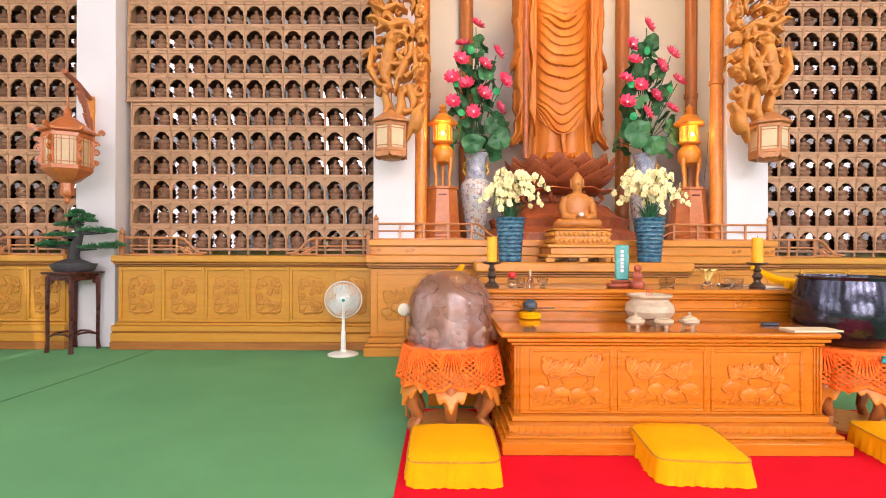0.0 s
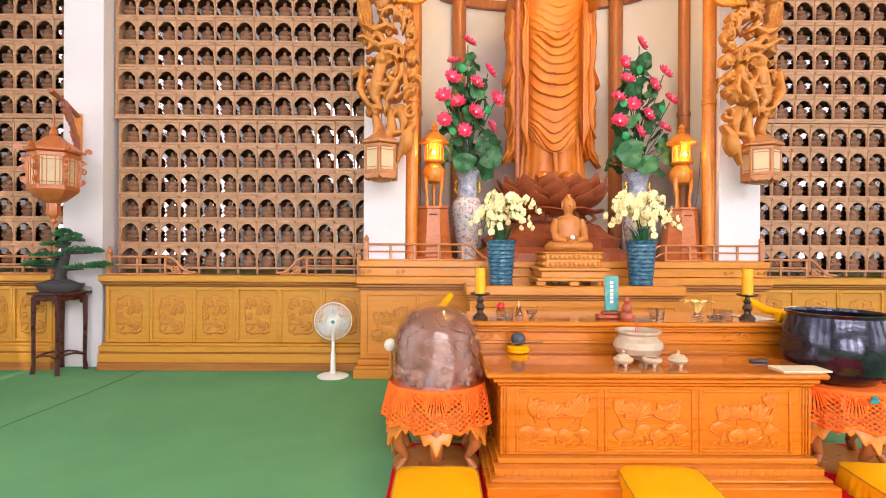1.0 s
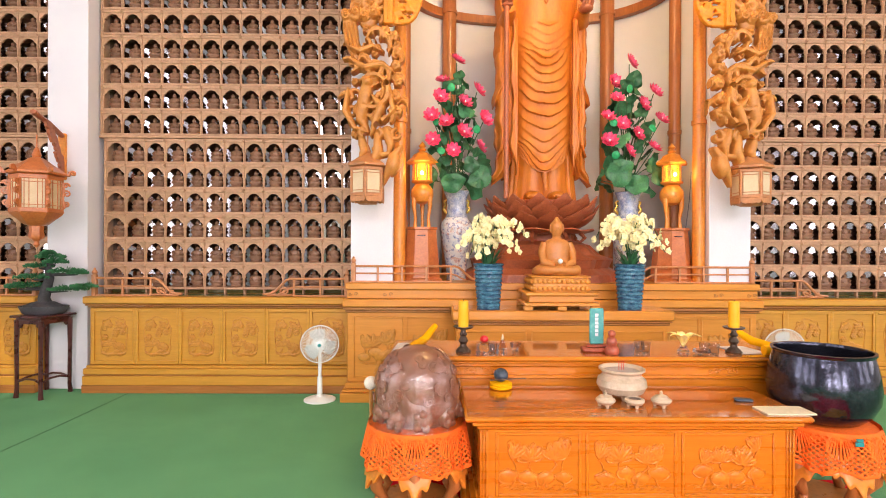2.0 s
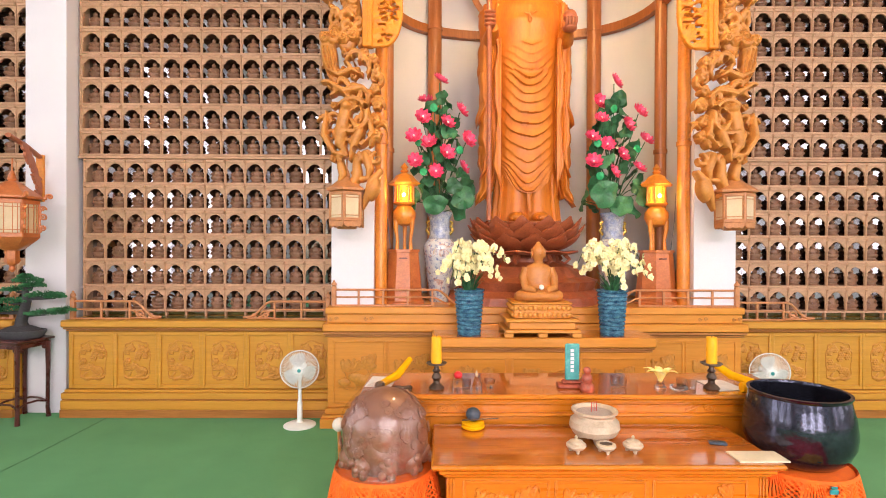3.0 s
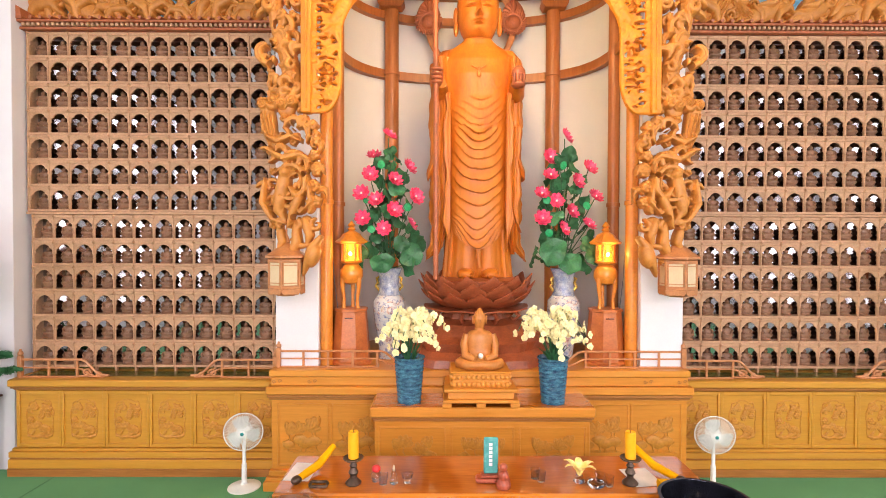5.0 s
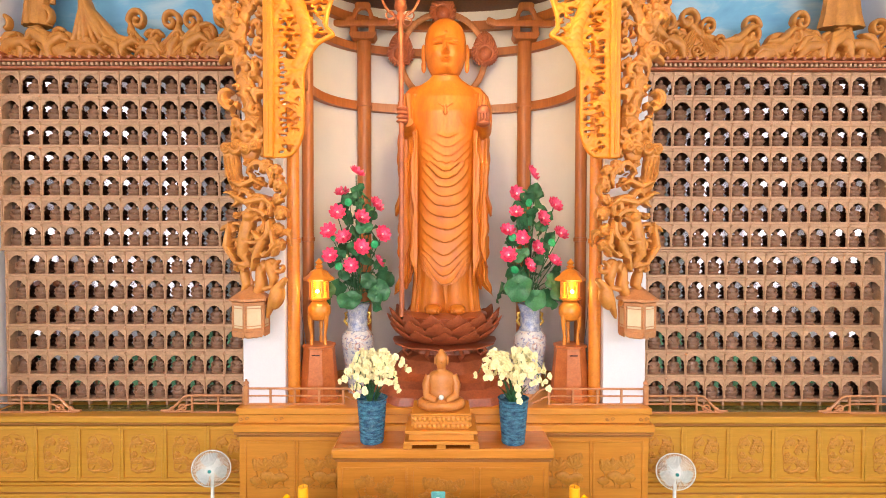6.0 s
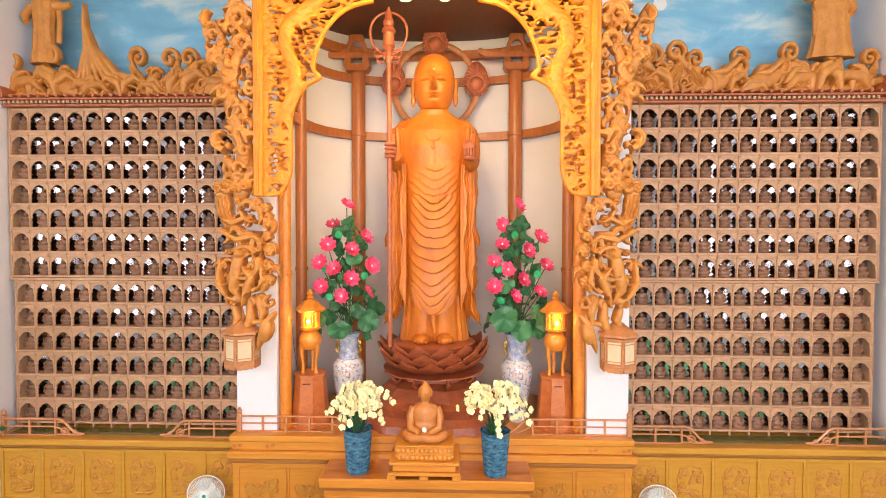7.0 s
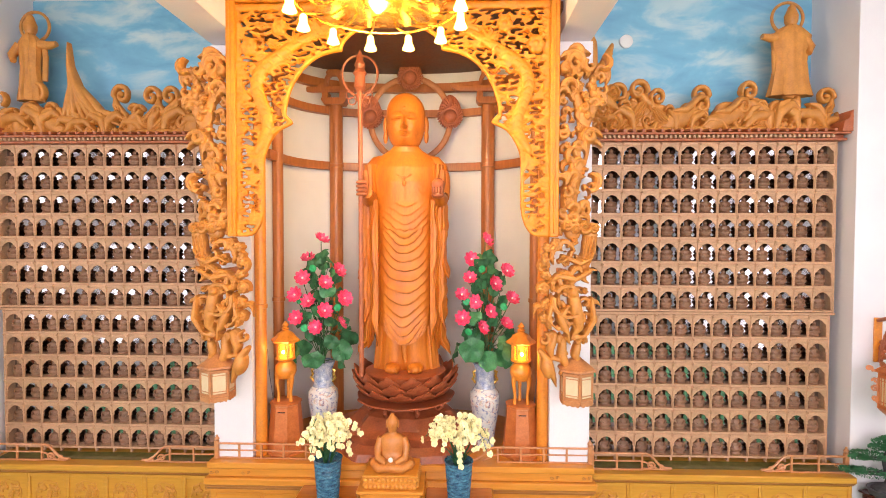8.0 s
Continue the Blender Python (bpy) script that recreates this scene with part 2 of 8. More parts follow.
class Carving:
    """A field of overlapping round strokes on a grid in x and z, cut out along its outline and raised where the strokes are full."""

    def __init__(self, x0, x1, z0, z1, step):
        self.x = np.arange(x0, x1 + step, step)
        self.z = np.arange(z0, z1 + step, step)
        self.step = step
        self.f = np.full((len(self.z), len(self.x)), -1.0)
        self.h = np.zeros_like(self.f)

    def dot(self, cx, cz, r, rise=1.0, sx=1.0, sz=1.0, turn=0.0, lift=0.0):
        m = max(sx, sz) * r + 2 * self.step
        i0, i1 = np.searchsorted(self.x, (cx - m, cx + m))
        j0, j1 = np.searchsorted(self.z, (cz - m, cz + m))
        if i0 >= i1 or j0 >= j1:
            return self
        dx, dz = self.x[None, i0:i1] - cx, self.z[j0:j1, None] - cz
        c, s = math.cos(turn), math.sin(turn)
        d = np.sqrt(((c * dx + s * dz) / sx) ** 2 + ((c * dz - s * dx) / sz) ** 2)
        self.f[j0:j1, i0:i1] = np.maximum(self.f[j0:j1, i0:i1], (r - d) * min(sx, sz))
        h = np.where(d < r, lift, 0.0) + rise * np.sqrt(np.clip(r * r - d * d, 0, None))
        self.h[j0:j1, i0:i1] = np.maximum(self.h[j0:j1, i0:i1], h)
        return self

    def stroke(self, pts, r0, r1=None, rise=1.0):
        r1 = r0 if r1 is None else r1
        seg = [math.dist(a, b) for a, b in zip(pts, pts[1:])]
        total, done = sum(seg) or 1e-6, 0.0
        for (a, b), l in zip(zip(pts, pts[1:]), seg):
            n = max(1, int(l / max(0.35 * min(r0, r1), self.step * 0.6)))
            for i in range(n + 1):
                t = i / n
                u = (done + l * t) / total
                self.dot(a[0] + (b[0] - a[0]) * t, a[1] + (b[1] - a[1]) * t, r0 + (r1 - r0) * u, rise)
            done += l
        return self

    def hole(self, cx, cz, r, sx=1.0, sz=1.0, turn=0.0):
        """A rounded opening pierced right through."""
        dx, dz = self.x[None, :] - cx, self.z[:, None] - cz
        c, s = math.cos(turn), math.sin(turn)
        d = np.sqrt(((c * dx + s * dz) / sx) ** 2 + ((c * dz - s * dx) / sz) ** 2)
        self.f = np.minimum(self.f, (d - r) * min(sx, sz))
        return self

    def groove(self, pts, r, depth):
        """A round-bottomed line cut into the face."""
        cut = np.zeros_like(self.h)
        for a, b in zip(pts, pts[1:]):
            n = max(1, int(math.dist(a, b) / (0.5 * r)))
            for i in range(n):
                x, z = a[0] + (b[0] - a[0]) * i / n, a[1] + (b[1] - a[1]) * i / n
                i0, i1 = np.searchsorted(self.x, (x - r, x + r))
                j0, j1 = np.searchsorted(self.z, (z - r, z + r))
                if i0 < i1 and j0 < j1:
                    d2 = (self.x[None, i0:i1] - x) ** 2 + (self.z[j0:j1, None] - z) ** 2
                    cut[j0:j1, i0:i1] = np.maximum(cut[j0:j1, i0:i1], depth * np.clip(1 - d2 / (r * r), 0, None))
        self.h = np.maximum(self.h - cut, 0.0)
        return self

    def leaf(self, pts, w, rise=1.0, lift=0.0, blunt=0.12):
        """A stroke that is thin at both ends and full in the middle."""
        seg = [math.dist(a, b) for a, b in zip(pts, pts[1:])]
        total, done = sum(seg) or 1e-6, 0.0
        for (a, b), l in zip(zip(pts, pts[1:]), seg):
            n = max(1, int(l / (self.step * 0.8)))
            for i in range(n + 1):
                t = i / n
                u = (done + l * t) / total
                self.dot(a[0] + (b[0] - a[0]) * t, a[1] + (b[1] - a[1]) * t, w * math.sin(math.pi * (blunt + (0.95 - blunt) * u)), rise, lift=lift)
            done += l
        return self

    def cloud(self, cx, cz, r, start=0.0, way=1, lift=0.0, rise=0.55):
        """A swelling cloud head with a spiral line cut into it."""
        self.dot(cx, cz, r, rise, lift=lift)
        pts = []
        for i in range(26):
            t = i / 25
            a = start + way * 2 * math.pi * 1.6 * t
            q = 0.86 * r * (1 - 0.85 * t)
            pts.append((cx + q * math.cos(a), cz + q * math.sin(a)))
        return self.groove(pts, max(0.16 * r, 1.5 * self.step), 0.34 * r)

    def spiral(self, cx, cz, r, turns=1.5, start=0.0, w=0.02, way=1, rise=1.0):
        """A scroll that winds in from radius r."""
        n = int(16 * turns) + 2
        pts = []
        for i in range(n):
            t = i / (n - 1)
            a = start + way * 2 * math.pi * turns * t
            q = r * (1 - 0.86 * t)
            pts.append((cx + q * math.cos(a), cz + q * math.sin(a)))
        return self.stroke(pts, w, w * 0.75, rise)

    def mask(self, inside):
        """Keeps what lies where inside(x, z), a distance, is positive."""
        x, z = np.meshgrid(self.x, self.z)
        self.f = np.minimum(self.f, inside(x, z))
        return self

    def mesh(self, back=0.0, base=0.02, k=1.0, closed_back=True):
        """Cut out: front at -(base + k * height), back at y = back."""
        out = Mesh()
        nz, nx = self.f.shape
        f, keys = self.f, {}
        vs = out.v

        def vertex(key, x, z, h):
            if key not in keys:
                keys[key] = len(vs)
                vs.append((x, back - base - k * h, z))
                vs.append((x, back, z))
            return keys[key]

        def corner(j, i):
            return vertex((j, i), self.x[i], self.z[j], self.h[j, i])

        def cut(p, q):
            key = (p, q) if p < q else (q, p)
            if key not in keys:
                a, b = f[p], f[q]
                t = a / (a - b)
                x = self.x[p[1]] + (self.x[q[1]] - self.x[p[1]]) * t
                z = self.z[p[0]] + (self.z[q[0]] - self.z[p[0]]) * t
                return vertex(key, x, z, 0.0)
            return keys[key]

        inside = f > 0
        busy = inside[:-1, :-1] | inside[1:, :-1] | inside[:-1, 1:] | inside[1:, 1:]
        for j, i in zip(*np.nonzero(busy)):
            j, i = int(j), int(i)
            p00, p01, p10, p11 = (j, i), (j, i + 1), (j + 1, i), (j + 1, i + 1)
            for tri in ((p00, p01, p11), (p00, p11, p10)):
                poly, rim = [], []
                for a, b in zip(tri, tri[1:] + tri[:1]):
                    ia, ib = inside[a], inside[b]
                    if ia:
                        poly.append(corner(*a))
                    if ia != ib:
                        c = cut(a, b)
                        poly.append(c)
                        rim.append((c, ia))
                if len(poly) >= 3:
                    out.f.append(tuple(poly))
                    if closed_back:
                        out.f.append(tuple(q + 1 for q in reversed(poly)))
                    if len(rim) == 2:
                        a = rim[0][0] if rim[0][1] else rim[1][0]
                        b = rim[1][0] if rim[0][1] else rim[0][0]
                        out.f.append((b, a, a + 1, b + 1))
        return out


def carved_data(mesh, name, material, sharp=50):
    me = bpy.data.meshes.new(name)
    me.from_pydata(mesh.v, [], mesh.f)
    me.shade_smooth()
    me.set_sharp_from_angle(angle=radians(sharp))
    me.materials.append(material)
    return me


def arc(cx, cz, r, a0, a1, n=12, rz=None):
    rz = rz or r
    return [(cx + r * math.cos(radians(a0 + (a1 - a0) * i / n)), cz + rz * math.sin(radians(a0 + (a1 - a0) * i / n))) for i in range(n + 1)]


# ---- large structure ----
grass = mat("garden_grass", (0.07, 0.16, 0.03), (0.04, 0.10, 0.02), 0.9, scale=1.5, fine=30)
solid("ground", Mesh().box(-120, 120, -160, 120, -1.2, -0.32, 0.01), grass, "green lawn outside around the temple hall", "ground", kind="structure")
solid("floor", Mesh().box(-9.3, 9.5, -7.0, 9.4, -0.3, 0.0, 0.002), green_carpet, "floor covered wall to wall in green carpet", "floor", kind="structure")
# seam where two widths of carpet meet
_seam = mat("carpet_seam", (0.07, 0.20, 0.095), None, 0.95, bump=0)
solid("carpet_seam", Mesh().tube([(-5.29, 4.2, 0.0), (-5.24, 5.5, 0.0), (-5.235, 6.9, 0.0)], 0.006, 6), _seam, "dark seam line in the green carpet", "carpet seam", kind="structure")
solid("ceiling", Mesh().box(-9.3, 9.5, -7.0, 9.4, 8.75, 8.95, 0.002), ceiling_paint, "plain white ceiling of the hall", "ceiling", kind="structure")

# front wall with tall door openings below and windows above, behind the camera
OPEN_X = (-5.6, -2.8, 0.1, 3.0, 5.8)


def wall_front():
    m = Mesh()
    edges = [-9.3] + [q for x in OPEN_X for q in (x - 1.0, x + 1.0)] + [9.5]
    for a, b in zip(edges[::2], edges[1::2]):
        m.box(a, b, -7.0, -6.75, 0, 8.75, 0.002)
    for x in OPEN_X:
        m.box(x - 1.0, x + 1.0, -7.0, -6.75, 0, 0.4, 0.002)
        m.box(x - 1.0, x + 1.0, -7.0, -6.75, 3.0, 4.4, 0.002)
        m.box(x - 1.0, x + 1.0, -7.0, -6.75, 7.8, 8.75, 0.002)
    return m


solid("wall_front", wall_front(), white_paint, "white front wall with tall lattice openings", "wall", kind="structure")
for _i, _x in enumerate(OPEN_X):
    w = thing(f"window_{_i + 1}", (_x, -6.62, 0), "tall dark wooden lattice window in the front wall", "window", "front windows", "structure")
    for _z0, _z1 in ((0.4, 3.0), (4.4, 7.8)):
        fr = Mesh()
        fr.box(-1.0, -0.93, -0.04, 0.04, _z0, _z1).box(0.93, 1.0, -0.04, 0.04, _z0, _z1)
        fr.box(-0.93, 0.93, -0.04, 0.04, _z0, _z0 + 0.07).box(-0.93, 0.93, -0.04, 0.04, _z1 - 0.07, _z1)
        part("window_frame", fr, rosewood, w)
        for _k in range(5):
            xx = -0.62 + 0.31 * _k
            part("mullion", Mesh().box(xx - 0.03, xx + 0.03, -0.03, 0.03, _z0 + 0.07, _z1 - 0.07), rosewood, w)
        for _k in range(1, 4):
            zz = _z0 + (_z1 - _z0) * _k / 4
            part("transom", Mesh().box(-0.93, 0.93, -0.025, 0.025, zz - 0.03, zz + 0.03), rosewood, w)


def wall_side(x0, x1):
    m = Mesh()
    for a, b in ((-7.0, -5.15), (-2.85, -1.65), (0.65, 1.85), (4.15, 9.4)):
        m.box(x0, x1, a, b, 0, 8.75, 0.002)
    for y in (-4.0, -0.5, 3.0):
        m.box(x0, x1, y - 1.15, y + 1.15, 0, 1.0, 0.002)
        m.box(x0, x1, y - 1.15, y + 1.15, 4.2, 4.8, 0.002)
        m.box(x0, x1, y - 1.15, y + 1.15, 7.6, 8.75, 0.002)
    return m


for _x, _s in ((-9.28, 1), (9.48, -1)):
    for _y in (-4.0, -0.5, 3.0):
        w = thing("window_side", (_x, _y, 0), "tall dark wooden lattice window in the side wall", "window", "side windows", "structure")
        for _z0, _z1 in ((1.0, 4.2), (4.8, 7.6)):
            for _k in range(5):
                part("mullion", Mesh().box(-0.04, 0.04, -1.15 + 0.575 * _k - 0.04, -1.15 + 0.575 * _k + 0.04, _z0, _z1), rosewood, w)
            for _k in range(4):
                zz = _z0 + 0.04 + (_z1 - _z0 - 0.08) * _k / 3
                part("transom", Mesh().box(-0.03, 0.03, -1.15, 1.15, zz - 0.04, zz + 0.04), rosewood, w)


solid("wall_west", wall_side(-9.6, -9.35), white_paint, "white side wall of the hall", "wall", kind="structure")
solid("wall_east", wall_side(9.55, 9.8), white_paint, "white side wall of the hall", "wall", kind="structure")


# painted sky on the back wall above the niche screens
def mural_paint():
    m = bpy.data.materials.new("sky_mural_paint")
    m.use_nodes = True
    nt = m.node_tree
    p = nt.nodes["Principled BSDF"]
    co, mp = nt.nodes.new("ShaderNodeTexCoord"), nt.nodes.new("ShaderNodeMapping")
    mp.inputs["Scale"].default_value = (0.55, 1, 1.3)
    nt.links.new(co.outputs["Object"], mp.inputs[0])
    n1 = _node(nt, "ShaderNodeTexNoise", Scale=1.9, Detail=5.0, Roughness=0.55, Distortion=0.4)
    n2 = _node(nt, "ShaderNodeTexNoise", Scale=0.8, Detail=3.0, Roughness=0.5)
    nt.links.new(mp.outputs[0], n1.inputs["Vector"])
    nt.links.new(mp.outputs[0], n2.inputs["Vector"])
    r = nt.nodes.new("ShaderNodeValToRGB")
    e = r.color_ramp.elements
    e[0].position, e[0].color = 0.33, (0.07, 0.22, 0.45, 1)
    e[1].position, e[1].color = 0.64, (0.66, 0.70, 0.66, 1)
    k = e.new(0.5)
    k.color = (0.15, 0.41, 0.60, 1)
    nt.links.new(n1.outputs[0], r.inputs[0])
    mx = nt.nodes.new("ShaderNodeMix")
    mx.data_type, mx.blend_type = "RGBA", "MIX"
    nt.links.new(n2.outputs[0], mx.inputs[0])
    nt.links.new(r.outputs[0], mx.inputs[6])
    mx.inputs[7].default_value = (0.22, 0.46, 0.62, 1)
    nt.links.new(mx.outputs[2], p.inputs["Base Color"])
    p.inputs["Roughness"].default_value = 0.7
    return m


mural = mural_paint()
BACK = 7.95
solid("wall_back_lower", Mesh().box(-9.35, -2.0, BACK, BACK + 0.2, 0, 5.6, 0.002).box(2.2, 9.55, BACK, BACK + 0.2, 0, 5.6, 0.002),
      white_paint, "white back wall behind the niche screens", "wall", kind="structure")
for _nm, _a, _b in (("mural_wall_west", -9.35, -1.95), ("mural_wall_east", 2.15, 9.55)):
    solid(_nm, Mesh().box(_a, _b, BACK - 0.05, BACK + 0.2, 5.604, 8.1, 0.002), mural, "back wall painted as blue sky with pale clouds", "wall", kind="structure")
    solid("wall_back_top", Mesh().box(_a, _b, BACK, BACK + 0.2, 8.104, 8.75, 0.002), white_paint, "white strip of wall under the ceiling", "wall", kind="structure")

# piers beside the apse, pillars at the outer ends of the screens, deep ceiling beams
PIER_IN, PIER_OUT = 1.965, 2.485
for _s, _nm in ((-1, "pier_west"), (1, "pier_east")):
    a, b = sorted((C + _s * PIER_IN, C + _s * PIER_OUT))
    solid(_nm, Mesh().box(a, b, 6.58, 8.95, 0.0, 6.9, 0.004), white_paint, "white plastered pier beside the apse", "pier", kind="structure")
    a, b = sorted((C + _s * 2.03, C + _s * 2.46))
    solid("ceiling_beam", Mesh().box(a, b, -6.75, 8.95, 6.904, 8.75, 0.006), white_paint, "deep white ceiling beam", "beam", kind="structure")
for _nm, a, b in (("pillar_west", -6.41, -5.885), ("pillar_east", 6.172, 6.70)):
    solid(_nm, Mesh().box(a, b, 6.95, BACK, 0.0, 8.75, 0.006), white_paint, "square white plastered pillar", "pillar", kind="structure")


# apse: a half-round white niche with timber columns and ring beams
def apse_point(a, r=1.0, off=0.0):
    """a: 0 at the east springing, 180 at the west one."""
    c, q = math.cos(radians(a)), math.sin(radians(a))
    return (C + (1.955 * r - off) * math.copysign(abs(c) ** 0.8, c), 7.0 + (1.64 * r - off) * max(q, 0.0) ** 0.65)


def apse_ring(z0, z1, inner, outer, a0=0, a1=180, n=40):
    m, vs, fs = Mesh(), [], []
    for i in range(n + 1):
        a = a0 + (a1 - a0) * i / n
        for off in (inner, outer):
            x, y = apse_point(a, 1.0, off)
            vs += [(x, y, z0), (x, y, z1)]
    for i in range(n):
        p, q = 4 * i, 4 * i + 4
        fs += [(p, p + 1, q + 1, q), (p + 2, q + 2, q + 3, p + 3), (p + 1, p + 3, q + 3, q + 1), (p, q, q + 2, p + 2)]
    fs += [(0, 2, 3, 1), (4 * n, 4 * n + 1, 4 * n + 3, 4 * n + 2)]
    return m.add(vs, fs)


solid("apse_wall", apse_ring(0.0, 7.6, 0.0, -0.12), apse_paint, "curved off-white wall of the apse", "wall", kind="structure")
apse_brown = mat("apse_ceiling_wood", (0.16, 0.055, 0.022), (0.10, 0.034, 0.015), 0.5, scale=4, fine=30)
solid("apse_ceiling", Mesh().box(C - 2.03, C + 2.03, 6.2, 8.95, 7.14, 7.24, 0.004), apse_brown, "dark brown timber ceiling of the apse", "ceiling", kind="structure")
for _z, _h in ((5.55, 0.13), (6.45, 0.12), (6.88, 0.14)):
    solid("ring_beam", apse_ring(_z - _h / 2, _z + _h / 2, 0.10, 0.004), column_wood, "curved brown timber ring beam of the apse", "beam", "apse ring beams", "structure")


def column(name, x, y, r, z0, z1, collar=None, material=None):
    material = material or column_wood
    th = thing(name, (x, y, z0), "round brown timber column with a ring collar", "column", "apse columns", "structure")
    part("shaft", Mesh().lathe([(r, 0), (r, z1 - z0)], 28), material, th)
    if collar:
        c = collar - z0
        part("collar", Mesh().lathe([(r, c - 0.03), (r + 0.014, c - 0.026), (r + 0.014, c + 0.026), (r, c + 0.03)], 28), material, th)
    return th


def bracket_set(x, y):
    """Timber bracket block on a column head: a cushion block, two arms with scrolled ends, a yoke."""
    th = thing("bracket_block", (x, y, 6.52), "brown carved timber bracket on a column head", "bracket", "column brackets", "structure")
    part("cushion_block", Mesh().prism([(-0.16, 0.0), (0.16, 0.0), (0.20, 0.06), (0.20, 0.10), (-0.20, 0.10), (-0.20, 0.06)], -0.10, 0.12), column_wood, th)
    part("cross_block", Mesh().box(-0.19, -0.09, -0.09, 0.11, 0.102, 0.20).box(0.09, 0.19, -0.09, 0.11, 0.102, 0.20), column_wood, th)
    c = Carving(-0.64, 0.64, -0.05, 0.58, 0.012)
    c.stroke([(-0.56, 0.28), (-0.46, 0.235), (-0.2, 0.235), (0.2, 0.235), (0.46, 0.235), (0.56, 0.28)], 0.045, 0.045, 0.4)
    c.stroke([(-0.22, 0.29)] + arc(0, 0.32, 0.13, 180, 0, 12, 0.17) + [(0.22, 0.29)], 0.032, 0.032, 0.4)
    c.stroke([(-0.07, 0.50), (0.07, 0.50)], 0.05, 0.05, 0.4)
    part("arm", carved_data(c.mesh(-0.02, 0.07, 0.5), "arm", column_wood), column_wood, th)
    return th


for _x in (-1.159, 1.329):
    column("column", _x, 8.30, 0.108, 1.436, 6.52, 5.55)
    bracket_set(_x, 8.22)
for _s in (-1, 1):
    column("column", C + _s * 1.893, 6.70, 0.076, 1.436, 7.14, 3.457, lamp_wood)
    column("column", C + _s * 1.875, 7.34, 0.078, 1.436, 7.14, 3.474)


# ---- niche screens with their small seated figures ----
PW, PH = 0.264, 0.3375                       # one niche


def niche_front():
    """One niche: a scalloped arch plate, side boards, floor board and studs at the corners."""
    w, h = PW / 2, PH
    half, foot, spring = 0.117, 0.03, 0.165
    right = [(half, foot), (half, spring - 0.012), (half - 0.012, spring), (half - 0.006, spring + 0.030), (0.094, spring + 0.058)]
    right += [(0.078, spring + 0.062), (0.066, spring + 0.088), (0.034, spring + 0.108), (0.0, spring + 0.116)]
    left = [(-x, z) for x, z in reversed(right[:-1])]
    inner = right + left
    m = Mesh()
    d = 0.022
    outer = [(w, foot), (w, spring - 0.012), (w, spring), (w, spring + 0.03), (w, h), (0.09, h), (0.06, h), (0.03, h), (0.0, h)]
    outer = outer[:len(right)]
    outer += [(-x, z) for x, z in reversed(outer[:-1])]
    k = len(inner)
    vs = [(x, -d, z) for x, z in inner] + [(x, -d, z) for x, z in outer] + [(x, 0.0, z) for x, z in inner]
    fs = []
    for i in range(k - 1):
        fs.append((i, i + 1, k + i + 1, k + i))
        fs.append((i, 2 * k + i, 2 * k + i + 1, i + 1))
    m.add(vs, fs)
    return m


def niche_shelf():
    return Mesh().box(-PW / 2 + 0.001, PW / 2 - 0.001, -0.030, 0.135, 0.0, 0.03, 0.004)


def niche_post():
    """The divider at a niche's west side, with a rounded nose."""
    return Mesh().box(-PW / 2 - 0.0075, -PW / 2 + 0.0075, -0.036, 0.006, 0.031, PH - 0.046, 0.006)


def niche_lintel():
    return Mesh().box(-PW / 2 + 0.001, PW / 2 - 0.001, -0.036, -0.0225, PH - 0.045, PH - 0.004, 0.005)


def niche_stud():
    w, h, d = PW / 2, PH, 0.036
    return Mesh().add([(-w, -d - 0.026, h - 0.022), (-w - 0.026, -d, h - 0.022), (-w, -d, h + 0.006), (-w + 0.026, -d, h - 0.022), (-w, -d, h - 0.05),
                       (-w - 0.026, -0.01, h - 0.022), (-w, -0.01, h + 0.006), (-w + 0.026, -0.01, h - 0.022), (-w, -0.01, h - 0.05)],
                      [(0, 1, 2), (0, 2, 3), (0, 3, 4), (0, 4, 1), (1, 5, 6, 2), (2, 6, 7, 3), (3, 7, 8, 4), (4, 8, 5, 1)])


def seated_figure(k=1.0):
    """A plain small seated figure on a round base."""
    m = Mesh()
    m.lathe([(0.078, 0.0), (0.083, 0.010), (0.066, 0.022), (0.064, 0.034), (0.076, 0.044), (0.074, 0.05)], 12, 0, 0, 1, 0.72)
    m.lathe([(0.080, 0.05), (0.090, 0.062), (0.082, 0.080), (0.056, 0.094), (0.050, 0.112), (0.054, 0.132), (0.040, 0.148), (0.014, 0.154)], 12, 0, 0, 1, 0.62)
    for s in (-1, 1):
        m.tube([(s * 0.046, 0, 0.138), (s * 0.064, -0.012, 0.108), (s * 0.03, -0.046, 0.084)], [0.014, 0.016, 0.011], 6)
    m.lathe([(0.014, 0.150), (0.025, 0.162), (0.027, 0.178), (0.020, 0.192), (0.011, 0.197), (0.010, 0.204), (0.003, 0.208)], 10)
    m.v = [(x * k, y * k, z * k) for x, y, z in m.v]
    return m


niche_data = niche_front().data("niche", frame_wood, 30)
niche_bits = [(nm, fn().data(nm, frame_wood, 30)) for nm, fn in (("shelf", niche_shelf), ("divider", niche_post), ("lintel", niche_lintel), ("stud", niche_stud))]
figure_data = seated_figure().data("niche_figure", idol_wood, 50)
mirror = bpy.data.materials.new("niche_mirror")
mirror.use_nodes = True
_p = mirror.node_tree.nodes["Principled BSDF"]
_p.inputs["Base Color"].default_value = (0.44, 0.43, 0.47, 1)
_p.inputs["Metallic"].default_value, _p.inputs["Roughness"].default_value = 1.0, 0.07

green_glass = mat("ledge_top_glass", (0.16, 0.15, 0.045), (0.11, 0.10, 0.03), 0.12, fine=20, fine_amount=0.1, bump=0.0)
joined_figures = []


